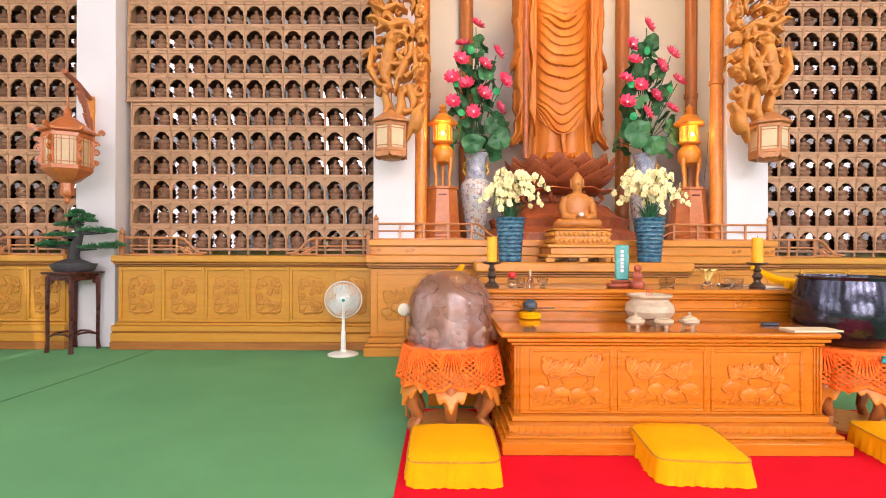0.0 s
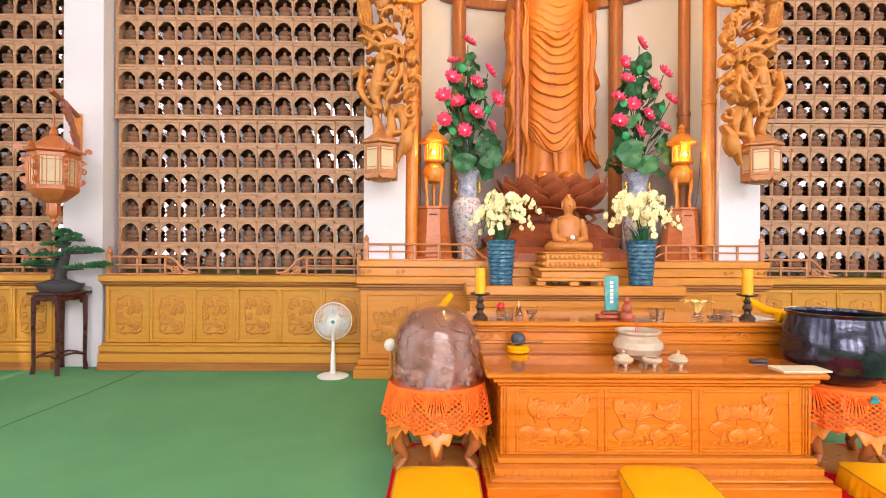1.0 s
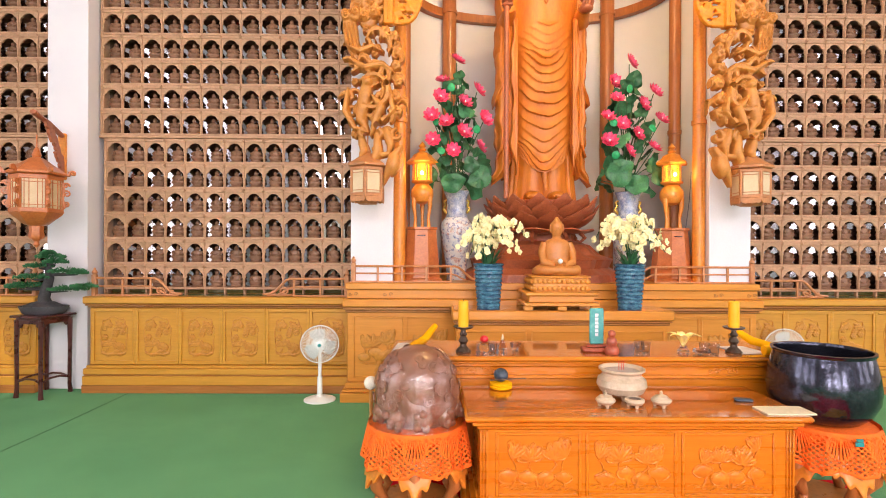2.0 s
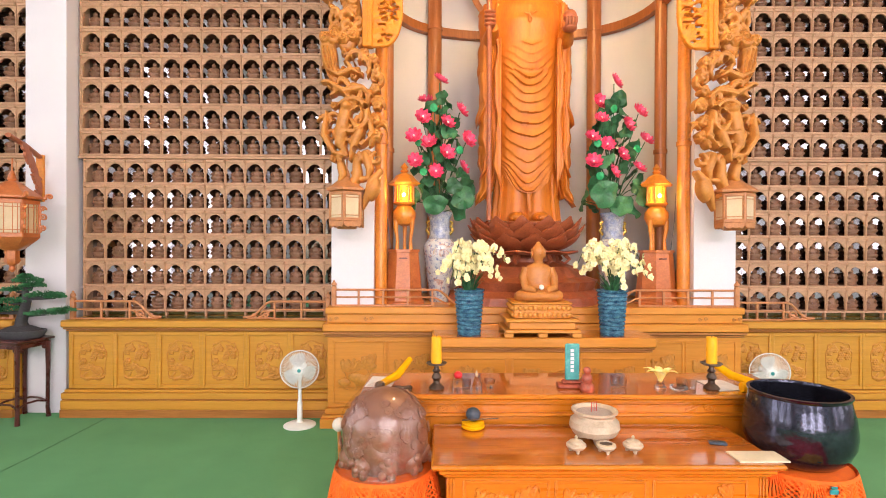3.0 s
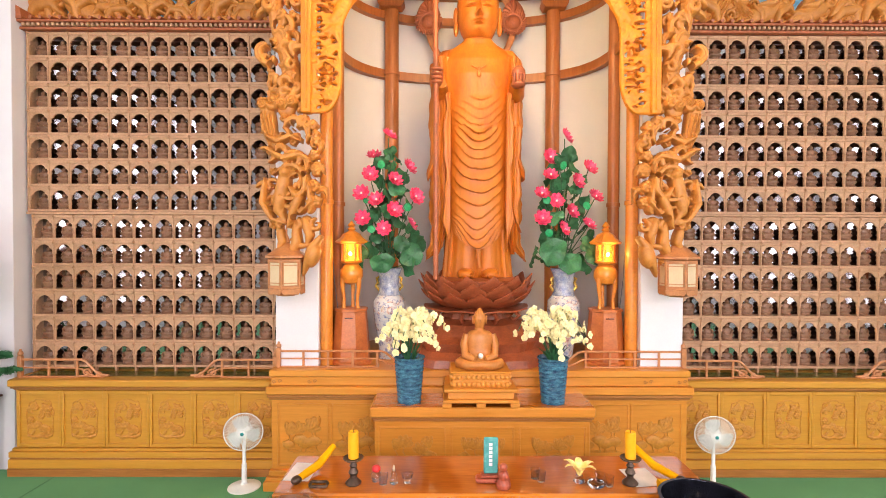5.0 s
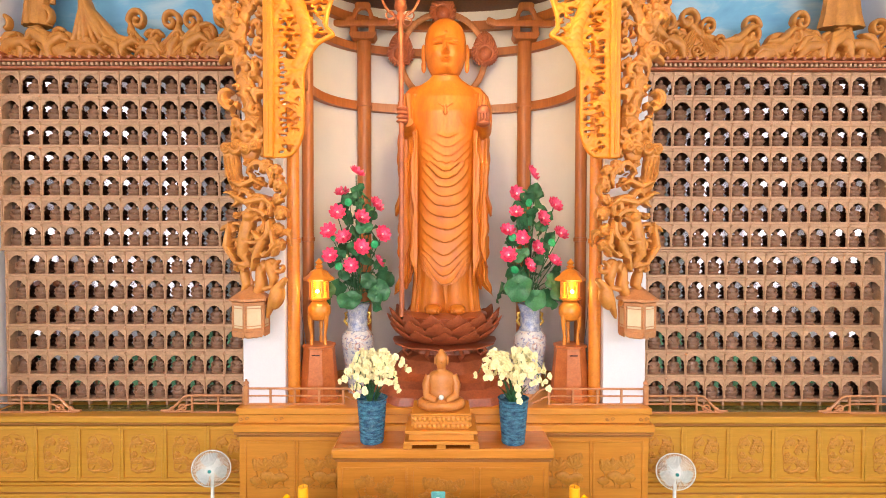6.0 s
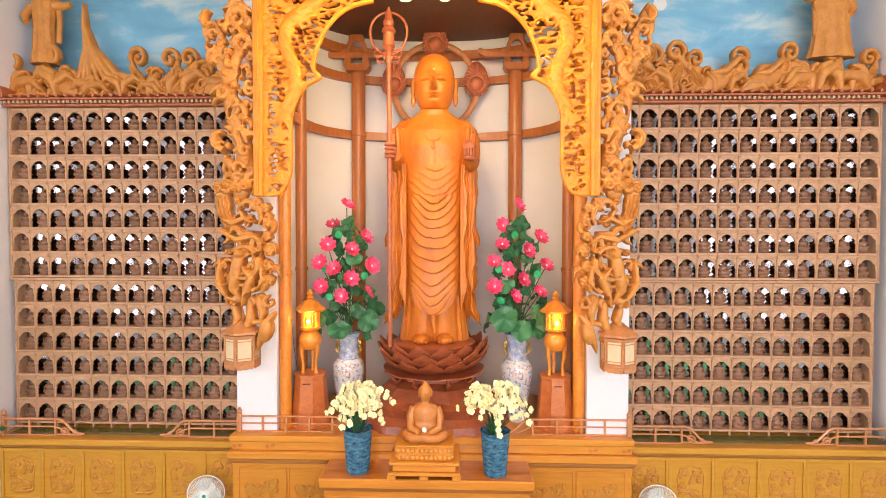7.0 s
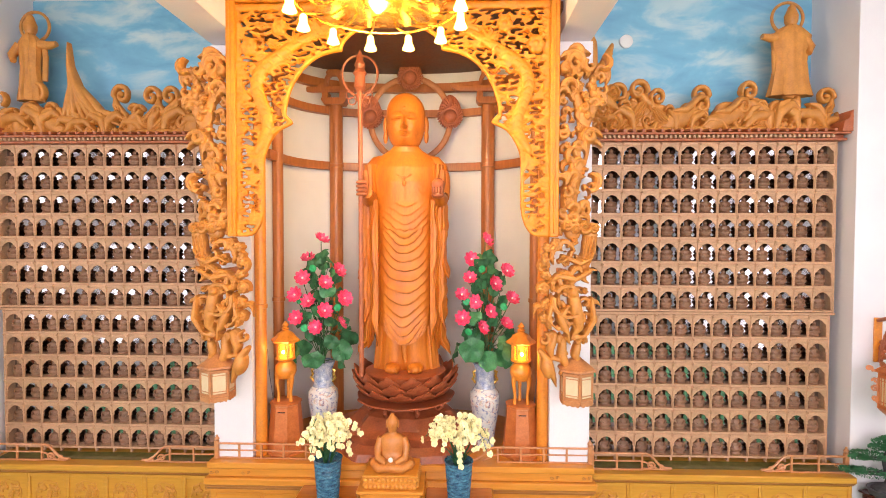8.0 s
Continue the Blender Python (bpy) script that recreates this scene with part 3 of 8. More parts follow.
def niche_screen(x0, cols, step, single, z_base=1.285):
    """A screen of niches, thirteen rows high, in two tiers; the lower is set in a little at its outer end."""
    th = thing("niche_screen", (x0, 7.18, z_base), "tall brown wooden screen of small arched niches backed with mirror", "niche screen", "niche screens")
    width = cols * PW
    part("back_panel", Mesh().box(-0.02, width + 0.02, 0.137, 0.16, 0.0, 13 * PH + 0.06, 0.002), mirror, th, "mirror back panel")
    # added strip closing the open gap; its olive imitates the reflection there
    part("reflection_strip", Mesh().box(-0.02, width + 0.02, 0.12, 0.14, -0.058, -0.002, 0.002), green_glass, th, "dark olive strip added for the reflection in the gap under the niches")
    for r in range(13):
        upper = r >= 6
        dx, z = (0.0 if upper else step), r * PH + (0.04 if upper else 0.0)
        for c in range(cols):
            ob = part("niche", niche_data, frame_wood, th, loc=(dx + PW * (c + 0.5), 0.0, z))
            for nm, me in niche_bits:
                part(nm, me, frame_wood, ob)
            if single(r, c):
                f = new("niche_figure", figure_data)
                f.matrix_basis = Matrix.LocRotScale((x0 + dx + PW * (c + 0.5), 7.18 + 0.062, z_base + z + 0.0305),
                                                    Euler((0, 0, radians(random.uniform(-6, 6)))), (1.08, 0.95, random.uniform(1.04, 1.12)))
                tagged(f, "small dark brown wooden seated figure in a niche", "figurine", "niche figures")
            else:
                joined_figures.append((x0 + dx + PW * (c + 0.5), 7.18 + 0.062, z_base + z + 0.0305))
    zb = 6 * PH
    part("middle_rail", Mesh().box(-0.03, width + 0.03, -0.05, 0.136, zb + 0.004, zb + 0.036, 0.006), frame_wood, th)
    for e, d in ((-0.012, max(step, 0)), (width + 0.012, min(step, 0))):
        part("side_board", Mesh().box(e - 0.012, e + 0.012, -0.03, 0.2, 6 * PH + 0.037, 13 * PH + 0.05, 0.004), frame_wood, th)
        part("side_board", Mesh().box(e + d - 0.012, e + d + 0.012, -0.03, 0.2, -0.06, 6 * PH + 0.003, 0.004), frame_wood, th)
    for c in range(cols + 1):
        part("foot", Mesh().box(step + PW * c - 0.014, step + PW * c + 0.014, 0.0, 0.05, -0.06, 0.0, 0.004), frame_wood, th)
    top = 13 * PH + 0.04
    part("cornice", Mesh().box(-0.08, width + 0.1, -0.10, 0.2, top + 0.005, top + 0.0385), red_wood, th, "dark red-brown cornice")
    part("frieze", Mesh().box(-0.06, width + 0.08, -0.06, 0.2, top + 0.04, top + 0.084), red_wood, th, "dark red-brown frieze behind the dentils")
    part("eaves_board", Mesh().box(-0.10, width + 0.12, -0.15, 0.2, top + 0.0855, top + 0.115), red_wood, th, "dark red-brown eaves board")
    horn = [(-0.09, 0.0), (0.05, 0.0), (0.075, 0.10), (0.06, 0.20), (0.085, 0.32), (0.03, 0.27), (0.0, 0.18), (-0.06, 0.14)]
    for e, d in ((-0.06, -1), (width + 0.08, 1)):
        end = Mesh().prism([(x * d, z) for x, z in (horn if d > 0 else horn[::-1])], -0.16, 0.12)
        part("ridge_end", end, red_wood, th, "upturned dark red ridge end", loc=(e, 0.0, top + 0.117))
    tooth = Mesh().box(-0.018, 0.018, -0.03, 0.03, 0, 0.04, 0.004).data("dentil", frame_wood)
    n = int(width / 0.064)
    for i in range(n):
        part("dentil", tooth, frame_wood, th, loc=(0.01 + 0.064 * i, -0.095, top + 0.043))
    tile = Mesh().tube([(0, -0.17, 0), (0, 0.15, 0.05)], 0.022, 8).data("roof_tile", red_wood)
    n = int(width / 0.128)
    for i in range(n + 1):
        part("roof_tile", tile, red_wood, th, loc=(0.01 + 0.128 * i, 0.0, top + 0.135))
    return th


niche_screen(-5.835, 13, 0.05, lambda r, c: True)
niche_screen(2.345, 14, -0.05, lambda r, c: r < 9)
niche_screen(-6.43 - 7 * PW, 7, 0.0, lambda r, c: False)
_rest = Mesh()
_one = seated_figure(1.1)
for _p3 in joined_figures:
    _rest.add([(x + _p3[0], y + _p3[1], z + _p3[2]) for x, y, z in _one.v], _one.f)
solid("niche_figures", _rest, idol_wood, "rows of small dark brown wooden seated figures in niches", "figurines", kind="stuff", sharp=50)


# ---- ledges under the screens ----
def basket_relief():
    """Raised relief with a wavy outline: a flower basket with blossoms and leaves."""
    c = Carving(-0.21, 0.21, -0.30, 0.30, 0.006)
    rnd = random.Random(5)
    for i in range(60):
        a = 2 * math.pi * i / 60
        r = 1 + 0.05 * math.sin(9 * a)
        c.stroke([(0.165 * r * math.copysign(abs(math.cos(a)) ** 0.6, math.cos(a)), 0.245 * r * math.copysign(abs(math.sin(a)) ** 0.6, math.sin(a))),
                  (0.165 * r * math.copysign(abs(math.cos(a + .1)) ** 0.6, math.cos(a + .1)), 0.245 * r * math.copysign(abs(math.sin(a + .1)) ** 0.6, math.sin(a + .1)))], 0.007)
    for _ in range(16):
        x, z = rnd.uniform(-0.12, 0.12), rnd.uniform(-0.16, 0.18)
        for q in range(6):
            c.dot(x + 0.026 * math.cos(q * 1.05), z + 0.026 * math.sin(q * 1.05), 0.017)
        c.dot(x, z, 0.016, 1.4)
    for _ in range(18):
        x, z, a = rnd.uniform(-0.13, 0.13), rnd.uniform(-0.2, 0.2), rnd.uniform(0, 3.1)
        c.dot(x, z, 0.03, 0.5, 1.4, 0.55, a)
    c.stroke([(-0.14, -0.205), (-0.07, -0.225), (0, -0.21), (0.07, -0.225), (0.14, -0.205)], 0.018)
    return c.mesh(0.0, 0.003, 0.8, False)


basket_data = carved_data(basket_relief(), "relief", ledge_relief_wood, 60)


def ledge(name, x0, x1, panels):
    """A waist-high wooden ledge: plinth, panelled body and a moulded cap."""
    w = x1 - x0
    th = thing(name, (x0, 6.80, 0), "long yellow-brown wooden ledge with carved panels", "ledge", "altar ledges")
    part("plinth", Mesh().box(-0.055, w, -0.055, 0.3, 0.0, 0.10), ledge_wood_dark, th)
    for o, z0, z1, m in ((0.05, 0.10, 0.215, ledge_wood), (0.038, 0.215, 0.235, ledge_wood_dark), (0.045, 0.235, 0.31, ledge_wood), (0.02, 0.31, 0.345, ledge_wood)):
        part("plinth_moulding", Mesh().box(-o, w, -o, 0.3, z0, z1, 0.008), m, th)
    part("body", Mesh().box(0.0, w, 0.03, 0.5, 0.345, 1.075), ledge_wood, th)
    part("cap_moulding", Mesh().box(-0.01, w, 0.0, 0.5, 1.079, 1.10).box(-0.03, w, -0.03, 0.5, 1.104, 1.128), ledge_wood_dark, th, "brown moulding under the cap")
    part("cap", Mesh().box(-0.045, w, -0.06, 0.6, 1.132, 1.222, 0.014), ledge_wood, th)
    pw = (w - 0.06) / panels
    for i in range(panels):
        a = 0.03 + pw * i
        fr = Mesh()
        fr.box(a, a + 0.035, 0.008, 0.034, 0.355, 1.07, 0.004).box(a + pw - 0.035, a + pw - 0.002, 0.008, 0.034, 0.355, 1.07, 0.004)
        fr.box(a + 0.035, a + pw - 0.035, 0.008, 0.034, 0.355, 0.40, 0.004).box(a + 0.035, a + pw - 0.035, 0.008, 0.034, 1.025, 1.07, 0.004)
        pn = part("panel", fr, ledge_wood, th)
        part("relief", basket_data, ledge_wood, pn, loc=(a + pw / 2, 0.029, 0.70))
    return th


ledge("altar_ledge", -5.77, -2.38, 6)
ledge("altar_ledge", 2.56, 6.13, 6)
ledge("altar_ledge", -9.0, -6.412, 5)
for _a, _b in ((-5.72, -2.40), (2.60, 6.08)):
    solid("ledge_top", Mesh().box(_a, _b, 6.92, 7.17, 1.2235, 1.2265, 0.002), green_glass, "dark olive glass sheet on the ledge", "glass sheet")


# ---- dais and altars ----
def lotus_relief(w, h, seed):
    """Low relief of lotus flowers, buds, stems, leaves and water lines."""
    c = Carving(-w / 2, w / 2, -h / 2, h / 2, 0.0055)
    rnd = random.Random(seed)

    def loop(x, z, a, l, wd, t=0.0055):
        ca, sa = math.cos(a), math.sin(a)
        pts = []
        for i in range(15):
            q = 2 * math.pi * i / 14
            u, v = l * (0.5 - 0.5 * math.cos(q)), wd * math.sin(q) * (1 - 0.35 * math.cos(q))
            pts.append((x + ca * u - sa * v, z + sa * u + ca * v))
        c.stroke(pts, t, t)
        c.dot(x + ca * l * 0.5, z + sa * l * 0.5, l * 0.5, 0.10, 1.0, wd / l * 1.5, a)

    def bloom(x, z, a, size, petals):
        for q in petals:
            loop(x, z, a + radians(q), size * (1.0 if abs(q) < 50 else 0.8), 0.17 * size)

    def curled_leaf(x, z, r, way):
        rim = [(x + way * r * (1.25 + 0.12 * math.sin(4 * q)) * math.cos(q), z + r * (0.85 + 0.10 * math.sin(5 * q)) * math.sin(q)) for q in [0.26 * k for k in range(20)]]
        c.stroke(rim, 0.006, 0.004)
        c.dot(x, z, r, 0.12, 1.2, 0.8)
        for k in range(6):
            q = 0.5 + 0.85 * k
            c.stroke([(x, z), (x + way * 0.6 * r * math.cos(q), z + 0.42 * r * math.sin(q)), (x + way * 1.1 * r * math.cos(q + 0.2), z + 0.72 * r * math.sin(q + 0.2))], 0.003)

    stems = ((-0.36, 0.10, 0.05, (-40, -12, 16)), (-0.13, 0.13, -0.03, (-75, -46, -17, 17, 46, 75)), (0.14, 0.05, 0.04, (-62, -28, 0, 28, 62)), (0.36, 0.18, -0.05, (-20, 4, 26)))
    for k, (u, top, bend, petals) in enumerate(stems):
        u, top = u + rnd.uniform(-0.05, 0.05), top + rnd.uniform(-0.10, 0.06)
        x, z = w * u, h * top
        foot = (x * 0.7 - bend, -h * 0.40)
        c.stroke([(x, z), (x + bend * 0.5, z * 0.4 - 0.02), (foot[0] + bend * 0.6, -h * 0.2), foot], 0.0045, 0.0065)
        bloom(x, z, radians(90 - 260 * bend), rnd.uniform(0.26, 0.33) * h, petals)
    for k in range(4):
        curled_leaf(w * (-0.32 + 0.21 * k) + rnd.uniform(-0.03, 0.03), h * rnd.uniform(-0.26, -0.10), rnd.uniform(0.11, 0.15) * h, rnd.choice((-1, 1)))
    for i in range(12):
        z = -h * 0.38 - 0.014 * (i % 3)
        x = -w * 0.40 + w * 0.80 * i / 11
        c.stroke([(x - 0.05, z), (x - 0.02, z + 0.008), (x + 0.02, z), (x + 0.05, z + 0.006)], 0.003)
    return c.mesh(0.0, 0.002, 1.8, False)


def framed_panel(parent, a, b, z0, z1, y, wood, relief=None, rel_loc=None):
    t = 0.02
    for x0, x1 in ((a, a + t), (b - t, b)):
        pn = part("stile", Mesh().box(x0, x1, y - 0.012, y + 0.004, z0, z1, 0.005), wood, parent)
    for q0, q1 in ((z0, z0 + t), (z1 - t, z1)):
        part("panel_rail", Mesh().box(a + t, b - t, y - 0.012, y + 0.004, q0, q1, 0.005), wood, parent)
    if relief is not None:
        part("relief", relief, wood, parent, loc=((a + b) / 2, y - 0.001, (z0 + z1) / 2))
    return pn


def dais():
    """The stepped wooden platform that fills the apse."""
    x0, x1 = -2.42, 2.585
    th = thing("dais", (0, 6.46, 0), "broad orange-brown wooden platform with carved panels", "platform")
    part("plinth", Mesh().box(x0 - 0.07, x1 + 0.07, -0.09, 0.4, 0, 0.11).box(x0 - 0.05, x1 + 0.05, -0.06, 0.4, 0.114, 0.15).box(x0 - 0.02, x1 + 0.02, -0.03, 0.4, 0.154, 0.22), altar_wood, th)
    part("body", Mesh().box(x0, x1, 0.02, 2.3, 0.224, 1.07), altar_wood, th)
    part("moulding", Mesh().box(x0 - 0.02, x1 + 0.02, -0.02, 0.5, 1.074, 1.10).box(x0 - 0.04, x1 + 0.04, -0.04, 0.5, 1.104, 1.138), ledge_wood_dark, th, "brown carved moulding")
    part("step", Mesh().box(x0 - 0.05, x1 + 0.05, -0.06, 2.3, 1.142, 1.237, 0.012), altar_wood, th)
    part("riser", Mesh().box(x0 + 0.0, x1 - 0.0, -0.005, 2.3, 1.241, 1.346), altar_wood, th)
    part("top_board", Mesh().box(x0 - 0.02, x1 + 0.02, -0.03, 2.45, 1.350, 1.432, 0.01), altar_wood, th)
    rel = carved_data(lotus_relief(0.5, 0.5, 4), "relief", ledge_relief_wood, 60)
    for a in (-2.35, -1.71, 1.26, 1.90):
        framed_panel(th, a, a + 0.62, 0.27, 1.02, 0.02, altar_wood, rel)
    orn = Carving(-0.07, 0.07, -0.035, 0.035, 0.004)
    for s in (-1, 1):
        orn.spiral(s * 0.035, 0, 0.024, 1.2, 0, 0.005, s)
    od = carved_data(orn.mesh(0, 0.003, 0.9, False), "scroll_ornament", ledge_wood_dark, 60)
    for x in (-1.93, -2.35, 2.10, 2.51):
        part("scroll_ornament", od, ledge_wood_dark, th, loc=(x, -0.006, 1.293))
    return th


dais()


def altar():
    """The altar block in front of the platform."""
    x0, x1, y = -1.11, 1.25, 5.93
    th = thing("altar", (0, y, 0), "orange-brown wooden altar with carved front panels", "altar")
    part("plinth", Mesh().box(x0 - 0.05, x1 + 0.05, -0.06, 0.45, 0, 0.14).box(x0 - 0.02, x1 + 0.02, -0.03, 0.45, 0.144, 0.26), altar_wood, th)
    part("body", Mesh().box(x0, x1, 0.0, 0.49, 0.264, 1.0), altar_wood, th)
    part("moulding", Mesh().box(x0 - 0.02, x1 + 0.02, -0.02, 0.49, 1.004, 1.03).box(x0 - 0.035, x1 + 0.035, -0.04, 0.49, 1.034, 1.055), ledge_wood_dark, th, "brown carved moulding")
    part("top", Mesh().box(x0 - 0.05, x1 + 0.05, -0.07, 0.46, 1.059, 1.169, 0.014), altar_wood, th)
    part("top_veneer", Mesh().box(x0 - 0.03, x1 + 0.03, -0.05, 0.46, 1.1705, 1.173, 0.001), tabletop_wood, th, "polished dark brown top")
    for i, (a, b) in enumerate(((-1.07, -0.33), (-0.28, 0.42), (0.47, 1.21))):
        framed_panel(th, a, b, 0.38, 0.94, 0.0, altar_wood, carved_data(lotus_relief(0.55, 0.4, 10 + i), "relief", ledge_relief_wood, 60))
    return th


altar()


def candle_table():
    x0, x1, y = -1.72, 1.80, 4.36
    th = thing("candle_table", (0, y, 0), "long polished orange-brown wooden offering table", "table")
    part("top", Mesh().box(x0, x1, -0.02, 0.70, 0.945, 0.985, 0.014), table_wood, th)
    part("top_veneer", Mesh().box(x0 + 0.01, x1 - 0.01, -0.008, 0.69, 0.9862, 0.989, 0.001), tabletop_wood, th, "glossy polished table top")
    part("apron", Mesh().box(x0 + 0.05, x1 - 0.05, 0.02, 0.67, 0.90, 0.941).box(x0 + 0.03, x1 - 0.03, 0.0, 0.69, 0.925, 0.944), table_wood, th)
    part("body", Mesh().box(x0 + 0.08, x1 - 0.08, 0.05, 0.65, 0.0, 0.896), table_wood, th)
    part("rail_moulding", Mesh().box(x0 + 0.06, x1 - 0.06, 0.02, 0.06, 0.80, 0.83, 0.008), table_wood, th)
    rel = Carving(-0.13, 0.13, -0.05, 0.05, 0.005)
    for s in (-1, 1):
        rel.spiral(s * 0.06, 0.0, 0.035, 1.3, 0, 0.007, s)
        rel.spiral(s * 0.10, -0.012, 0.02, 1.2, 1, 0.006, -s)
    rel.stroke([(-0.12, -0.03), (0, 0.02), (0.12, -0.03)], 0.006)
    rd = carved_data(rel.mesh(0, 0.003, 0.9, False), "scroll_ornament", table_wood, 60)
    for x in (-0.98, 1.02):
        part("scroll_ornament", rd, table_wood, th, loc=(x, 0.049, 0.865))
    return th


candle_table()


def front_table():
    x0, x1, y = -1.15, 1.15, 3.60
    th = thing("offering_table", (0.015, y, 0), "long orange wooden offering table with lotus reliefs and a glossy top", "table")
    w = (x1 - x0) / 2
    part("plinth", Mesh().box(-w - 0.01, w - 0.085, -0.235, 0.74, 0.010, 0.090), table_wood, th)
    part("plinth_moulding", Mesh().box(-w + 0.02, w - 0.090, -0.17, 0.74, 0.0905, 0.11), table_wood, th)
    part("plinth_moulding", Mesh().box(-w + 0.05, w - 0.095, -0.10, 0.72, 0.1105, 0.152), table_wood, th)
    part("plinth_moulding", Mesh().box(-w + 0.08, w - 0.08, -0.02, 0.70, 0.152, 0.188), table_wood, th)
    tooth = Mesh().box(-0.023, 0.023, -0.006, 0.006, 0, 0.05, 0.005).data("leaf_moulding", table_wood)
    for i in range(44):
        part("leaf_moulding", tooth, table_wood, th, loc=(-w + 0.09 + 0.0485 * i, -0.098, 0.101))
    part("body", Mesh().box(-w + 0.10, w - 0.10, 0.035, 0.72, 0.189, 0.655), table_wood, th)
    part("cornice", Mesh().box(-w + 0.08, w - 0.08, 0.02, 0.73, 0.659, 0.68).box(-w + 0.05, w - 0.05, 0.0, 0.74, 0.684, 0.712), table_wood, th)
    part("top", Mesh().box(-w, w, -0.03, 0.75, 0.716, 0.752, 0.014), table_wood, th)
    part("top_veneer", Mesh().box(-w + 0.015, w - 0.015, -0.012, 0.74, 0.7535, 0.756, 0.001), tabletop_wood, th, "glossy polished table top")
    for a in (-w + 0.10, w - 0.155):
        part("pilaster", Mesh().box(a, a + 0.012, 0.022, 0.04, 0.20, 0.65, 0.004).box(a + 0.02, a + 0.032, 0.022, 0.04, 0.20, 0.65, 0.004).box(a + 0.04, a + 0.055, 0.022, 0.04, 0.20, 0.65, 0.004), table_wood, th)
    for i, (a, b) in enumerate(((-0.945, -0.375), (-0.345, 0.265), (0.295, 0.925))):
        framed_panel(th, a, b, 0.21, 0.635, 0.035, table_wood, carved_data(lotus_relief(0.56, 0.38, 20 + i), "relief", relief_wood, 60))
    return th


front_table()
_rc = Mesh().box(-1.78, 1.90, 0.3, 4.32, 0.001, 0.010, 0.003)
solid("red_carpet", _rc, red_cloth, "bright red carpet laid over the green floor", "carpet")


# ---- railings ----
def railing(name, loc, length, lean=1, low=False):
    """A low rail: end post with a knob, uprights, two bars, and a scroll that comes down at the open end."""
    th = thing(name, loc, "low reddish-brown wooden railing ending in a scroll", "railing", "altar railings")
    s = lean
    h = 0.26
    post = Mesh().box(-0.028, 0.028, -0.028, 0.028, 0, h + 0.04, 0.006)
    post.lathe([(0.02, h + 0.04), (0.034, h + 0.06), (0.03, h + 0.085), (0.012, h + 0.11), (0.016, h + 0.12), (0.004, h + 0.135)], 12)
    part("end_post", post, rail_wood, th)
    n = max(2, round(length / 0.33))
    for i in range(1, n + 1):
        x = s * (length * i / n)
        part("baluster", Mesh().box(x - 0.013, x + 0.013, -0.013, 0.013, 0, h - 0.02, 0.003), rail_wood, th)
    end = length
    part("top_bar", Mesh().tube([(0, 0, h - 0.012), (s * (end - 0.05), 0, h - 0.012)] + [(s * (end + 0.05 + 0.26 * t), 0, h - 0.012 - (h - 0.05) * (t * t * (3 - 2 * t))) for t in (0, 0.2, 0.4, 0.6, 0.8, 1.0)] + [(s * (end + 0.40), 0, 0.03)], 0.017, 8), rail_wood, th)
    part("middle_bar", Mesh().tube([(0, 0, h * 0.52), (s * (end - 0.02), 0, h * 0.52)] + [(s * (end + 0.2 * t), 0, h * 0.52 - (h * 0.4) * (t * t * (3 - 2 * t))) for t in (0.3, 0.6, 1.0)], 0.013, 8), rail_wood, th)
    part("bottom_bar", Mesh().box(min(0, s * end), max(0, s * end), -0.014, 0.014, 0.0, 0.022, 0.004), rail_wood, th)
    if low:
        c = Carving(-0.03, 0.36, -0.01, 0.16, 0.006)
        c.spiral(0.10, 0.07, 0.055, 1.4, 0, 0.012).spiral(0.24, 0.045, 0.035, 1.3, 2, 0.010, -1)
        c.stroke([(0.0, 0.02), (0.12, 0.02), (0.32, 0.012)], 0.012)
        ob = part("scroll", carved_data(c.mesh(0.015, 0.02, 0.6), "scroll", rail_wood), rail_wood, th, loc=(s * (end + 0.02), 0, 0.0))
        ob.scale = (s, 1, 1)
    return th


for _x, _y, _z, _l, _s, _low, _k in ((-2.363, 6.57, 1.4325, 1.20, 1, False, 0.80), (2.578, 6.57, 1.4325, 1.20, -1, False, 0.80), (-5.74, 6.87, 1.2225, 0.72, 1, True, 0.92),
                                    (-2.50, 6.87, 1.2225, 0.68, -1, True, 0.92), (2.68, 6.87, 1.2225, 0.68, 1, True, 0.92), (6.07, 6.87, 1.2225, 0.72, -1, True, 0.92), (-6.50, 6.87, 1.2225, 0.72, -1, True, 0.92)):
    railing("altar_railing", (_x, _y, _z), _l, _s, _low).scale = (1, 1, _k)


# ---- standing statue on its lotus pedestal ----
SX, SY, SZ = 0.095, 7.30, 2.495


def smooth(table, z):
    for (a, p), (b, q) in zip(table, table[1:]):
        if z <= b:
            t = max(0.0, (z - a) / (b - a))
            return p + (q - p) * t
    return table[-1][1]


